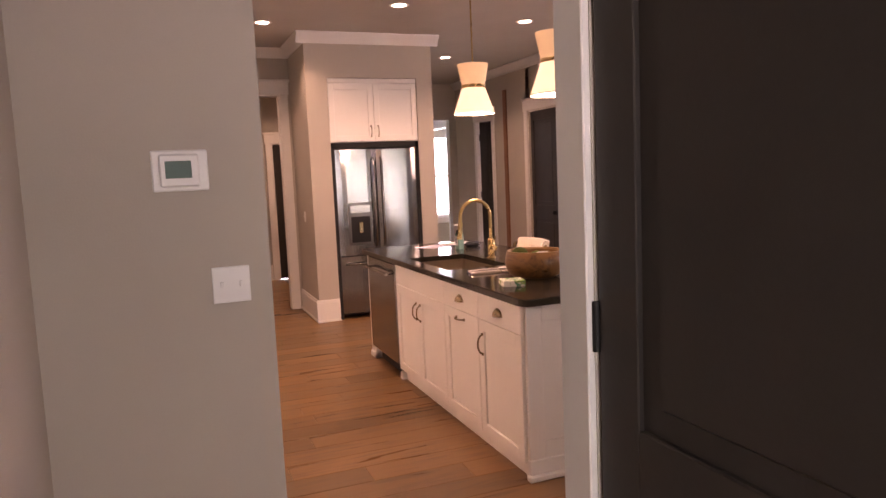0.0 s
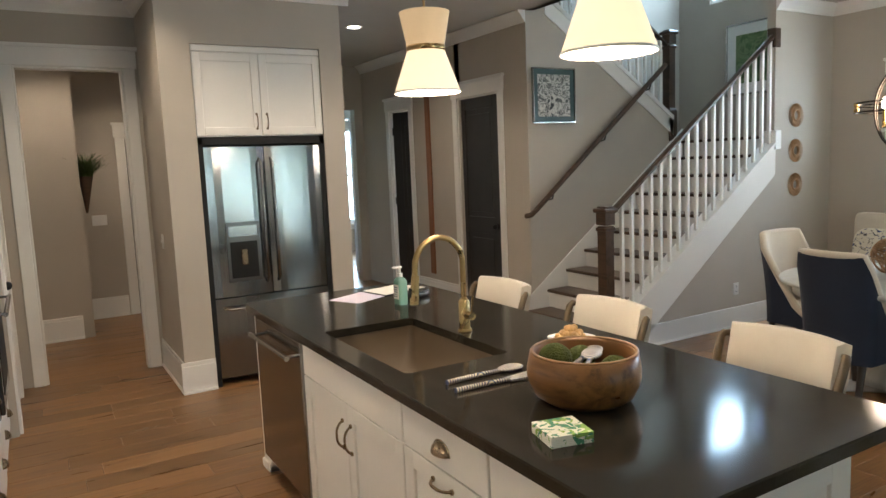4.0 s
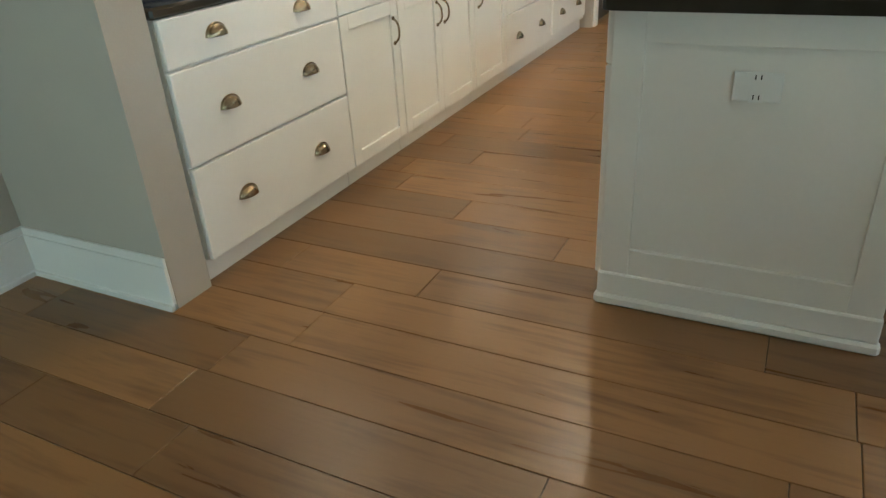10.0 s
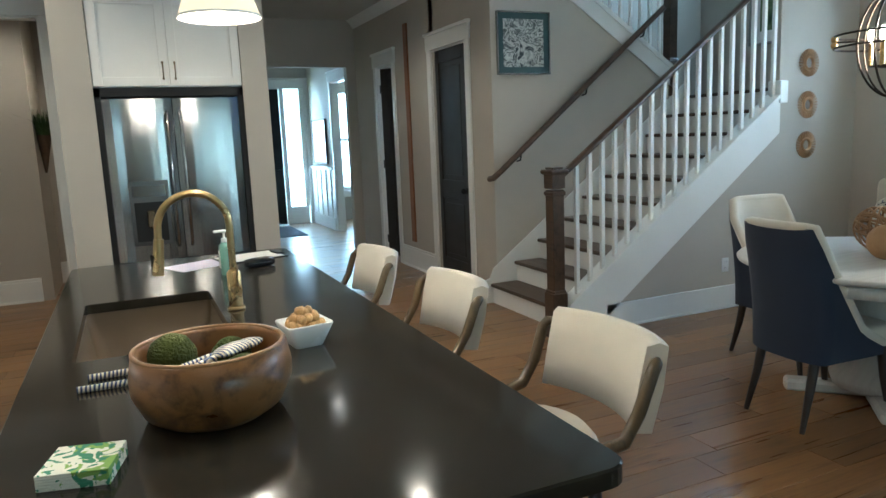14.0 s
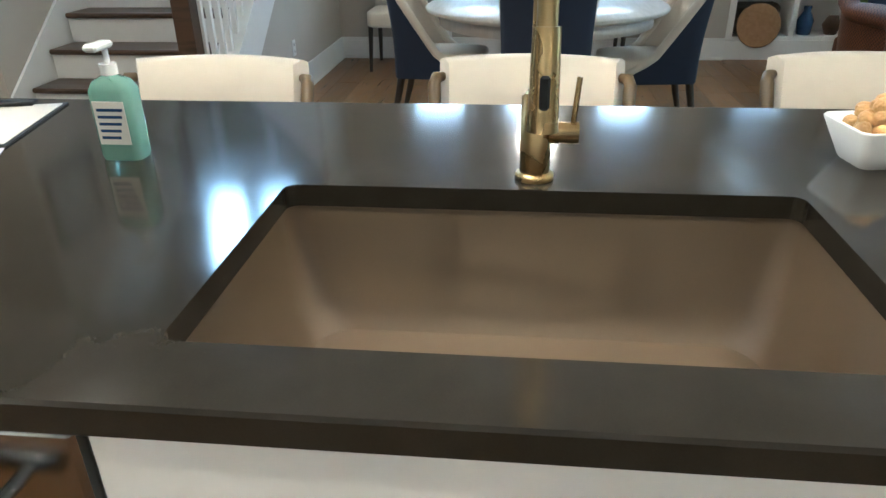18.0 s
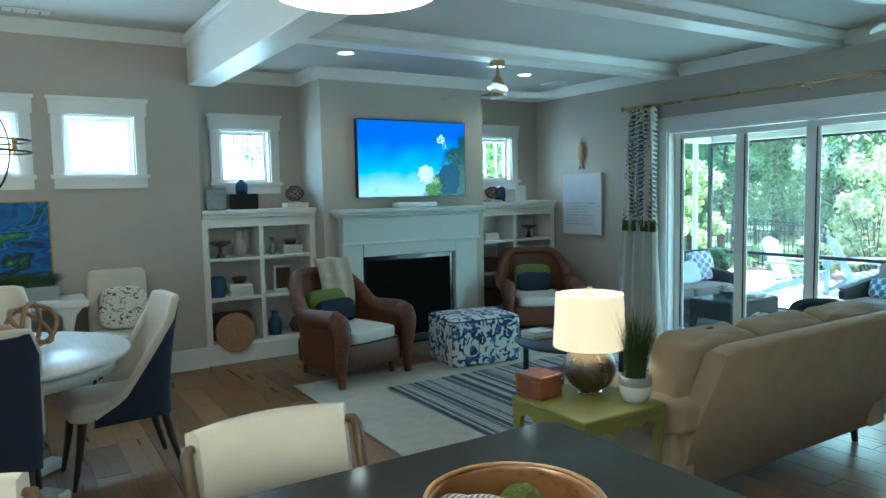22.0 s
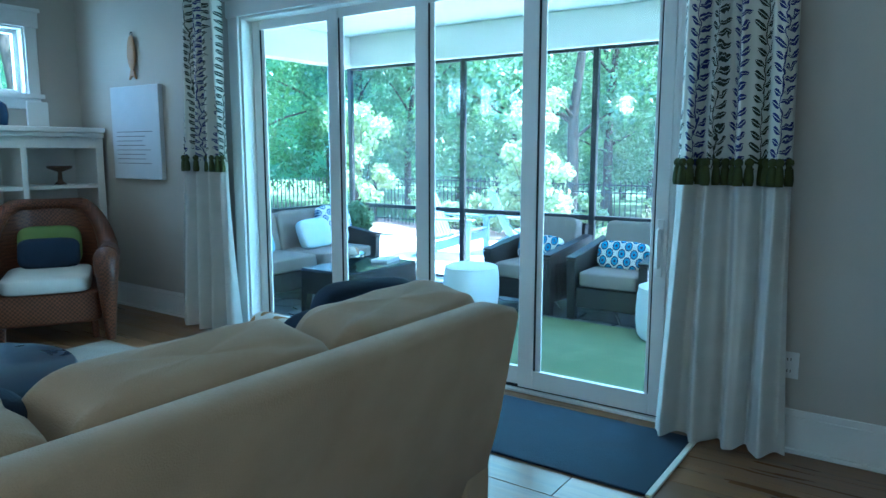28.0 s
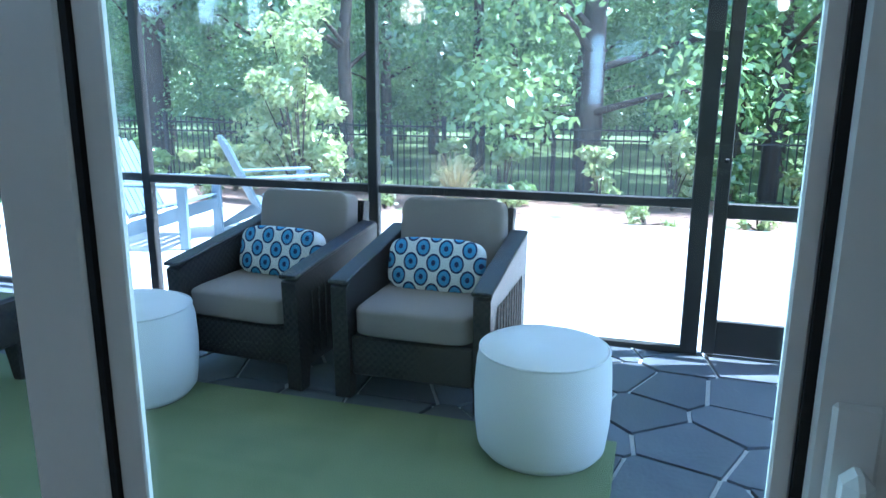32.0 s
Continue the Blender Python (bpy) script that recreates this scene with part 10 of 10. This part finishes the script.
sl_ = part("sidelight", B().box(4.67, 14.645, 0.32, 4.94, 14.655, 2.42, 0), M_PANE, fd)
sl_.visible_shadow = False
lamp("sky_through_front", "AREA", look((4.8, 14.56, 1.4), (4.3, 9, 0.3)), 9, (0.70, 0.88, 1.0), size=0.3, size_y=2.0)
single("hall_rug", B().box(-0.45, -0.7, 0, 0.45, 0.7, 0.01, 0.003), mat("hall_rug_cloth", (0.03, 0.04, 0.06), (0.06, 0.07, 0.09), rough=0.95, scale=9, fine=160, bump=0.5), 4.1, 13.6, 0.0, "dark small rug inside the front door", "rug")
casing("trim_foyer", "x", 5.10, 12.0, 13.05, 2.4, -1)
wn = thing("wainscot", 0, 0, 0, "white board and batten wainscot in the front hall", "panelling", kind="structure")
for y0_, y1_ in ((13.16, 14.59), (11.23, 11.89)):
    part("panel", B().box(5.085, y0_, 0, 5.099, y1_, 1.0, 0), M_TRIM, wn)
    part("cap", B().box(5.06, y0_, 1.0, 5.099, y1_, 1.05, 0.004), M_TRIM, wn)
    part("batten_rail", B().box(5.072, y0_, 0.001, 5.085, y1_, 0.2, 0.002), M_TRIM, wn)
for yy in (13.3, 13.62, 13.94, 14.26, 11.3, 11.6):
    part("batten", B().box(5.072, yy, 0.2, 5.085, yy + 0.07, 1.0, 0.002), M_TRIM, wn)
picture("hall_picture", 0.9, 0.75, 5.099, 14.35, 1.10, -90, M_DKWOOD, M_WHITE, "pale picture in a dark frame in the front hall", 0.03)
w2 = thing("window_front", 0, 0, 0, "tall white window in the front room with daylight behind", "window", kind="structure")
part("window_frame", B().box(5.45, 14.62, 0.55, 5.52, 14.70, 2.4, 0.003).box(6.68, 14.62, 0.55, 6.75, 14.70, 2.4, 0.003).box(5.52, 14.62, 0.55, 6.68, 14.70, 0.62, 0.003).box(5.52, 14.62, 2.33, 6.68, 14.70, 2.4, 0.003).box(5.52, 14.63, 1.46, 6.68, 14.69, 1.51, 0.003), M_TRIM, w2)
pn_ = part("pane", B().box(5.52, 14.655, 0.62, 6.68, 14.661, 2.33, 0), M_PANE, w2)
pn_.visible_shadow = False
casing("trim_window_front", "y", 14.6, 5.45, 6.75, 2.4, -1, z0=0.55, sill=True)
lamp("sky_through_front_window", "AREA", look((6.1, 14.56, 1.45), (6.0, 10, 0.9)), 12, (0.70, 0.88, 1.0), size=1.1, size_y=1.7)
# added self-lit panel, so the front door and window look out on bright daylight
struct("backdrop_front", B().box(-4, 19.0, -1.0, 16, 19.1, 6.0, 0), glow_mat("daylight_glow", (0.62, 0.86, 0.95), 3.0), "glowing pale panel standing in for daylight outside the front door", "backdrop")

# ---- plank floor ----
M_PLANK = wood_mat("hickory_plank", (0.118, 0.055, 0.019), (0.205, 0.105, 0.039), rough=0.29, along=0, source="object", gscale=0.6, bump=0.05, vary=0.28)
M_PLANKJ = wood_mat("hickory_planks", (0.118, 0.055, 0.019), (0.205, 0.105, 0.039), rough=0.29, along=0, source="island", gscale=0.6, bump=0.05, vary=0.28)
pf_ = struct("floor", B().box(-2.1, SY - 0.02, -0.011, BX + 0.02, 14.7, -0.006, 0), M_BLACKM, "hand-scraped brown hickory plank floor", "floor")
rnd = random.Random(5)
PWD = 0.19
rest = B()
near = 0
y = SY
row = 0
while y < 14.6:
    x = -0.34 - rnd.uniform(0, 1.2)
    while x < BX:
        ln_ = rnd.choice((0.55, 0.8, 1.05, 1.3, 1.5))
        x0, x1 = max(x, -0.34), min(x + ln_, BX)
        x += ln_
        if x1 - x0 < 0.03:
            continue
        g = 0.0009
        if 0.35 < (x0 + x1) / 2 < 3.3 and 0.9 < y < 8.3 and near < 300 and not (1.8 < x0 and x1 < 2.6 and 3.0 < y < 5.5):
            b = B().box(x0 + g, y + g, -0.006, x1 - g, y + PWD - g, 0.0, 0.0016)
            c = ((x0 + x1) / 2, y + PWD / 2, 0)
            b.move(Matrix.Translation((-c[0], -c[1], 0)))
            o = part("plank", b, M_PLANK, pf_)
            o.location = c
            near += 1
        else:
            rest.box(x0 + g, y + g, -0.006, x1 - g, y + PWD - g, 0.0, 0.0016)
    y += PWD
    row += 1
part("far_planks", rest, M_PLANKJ, pf_, kind="stuff")
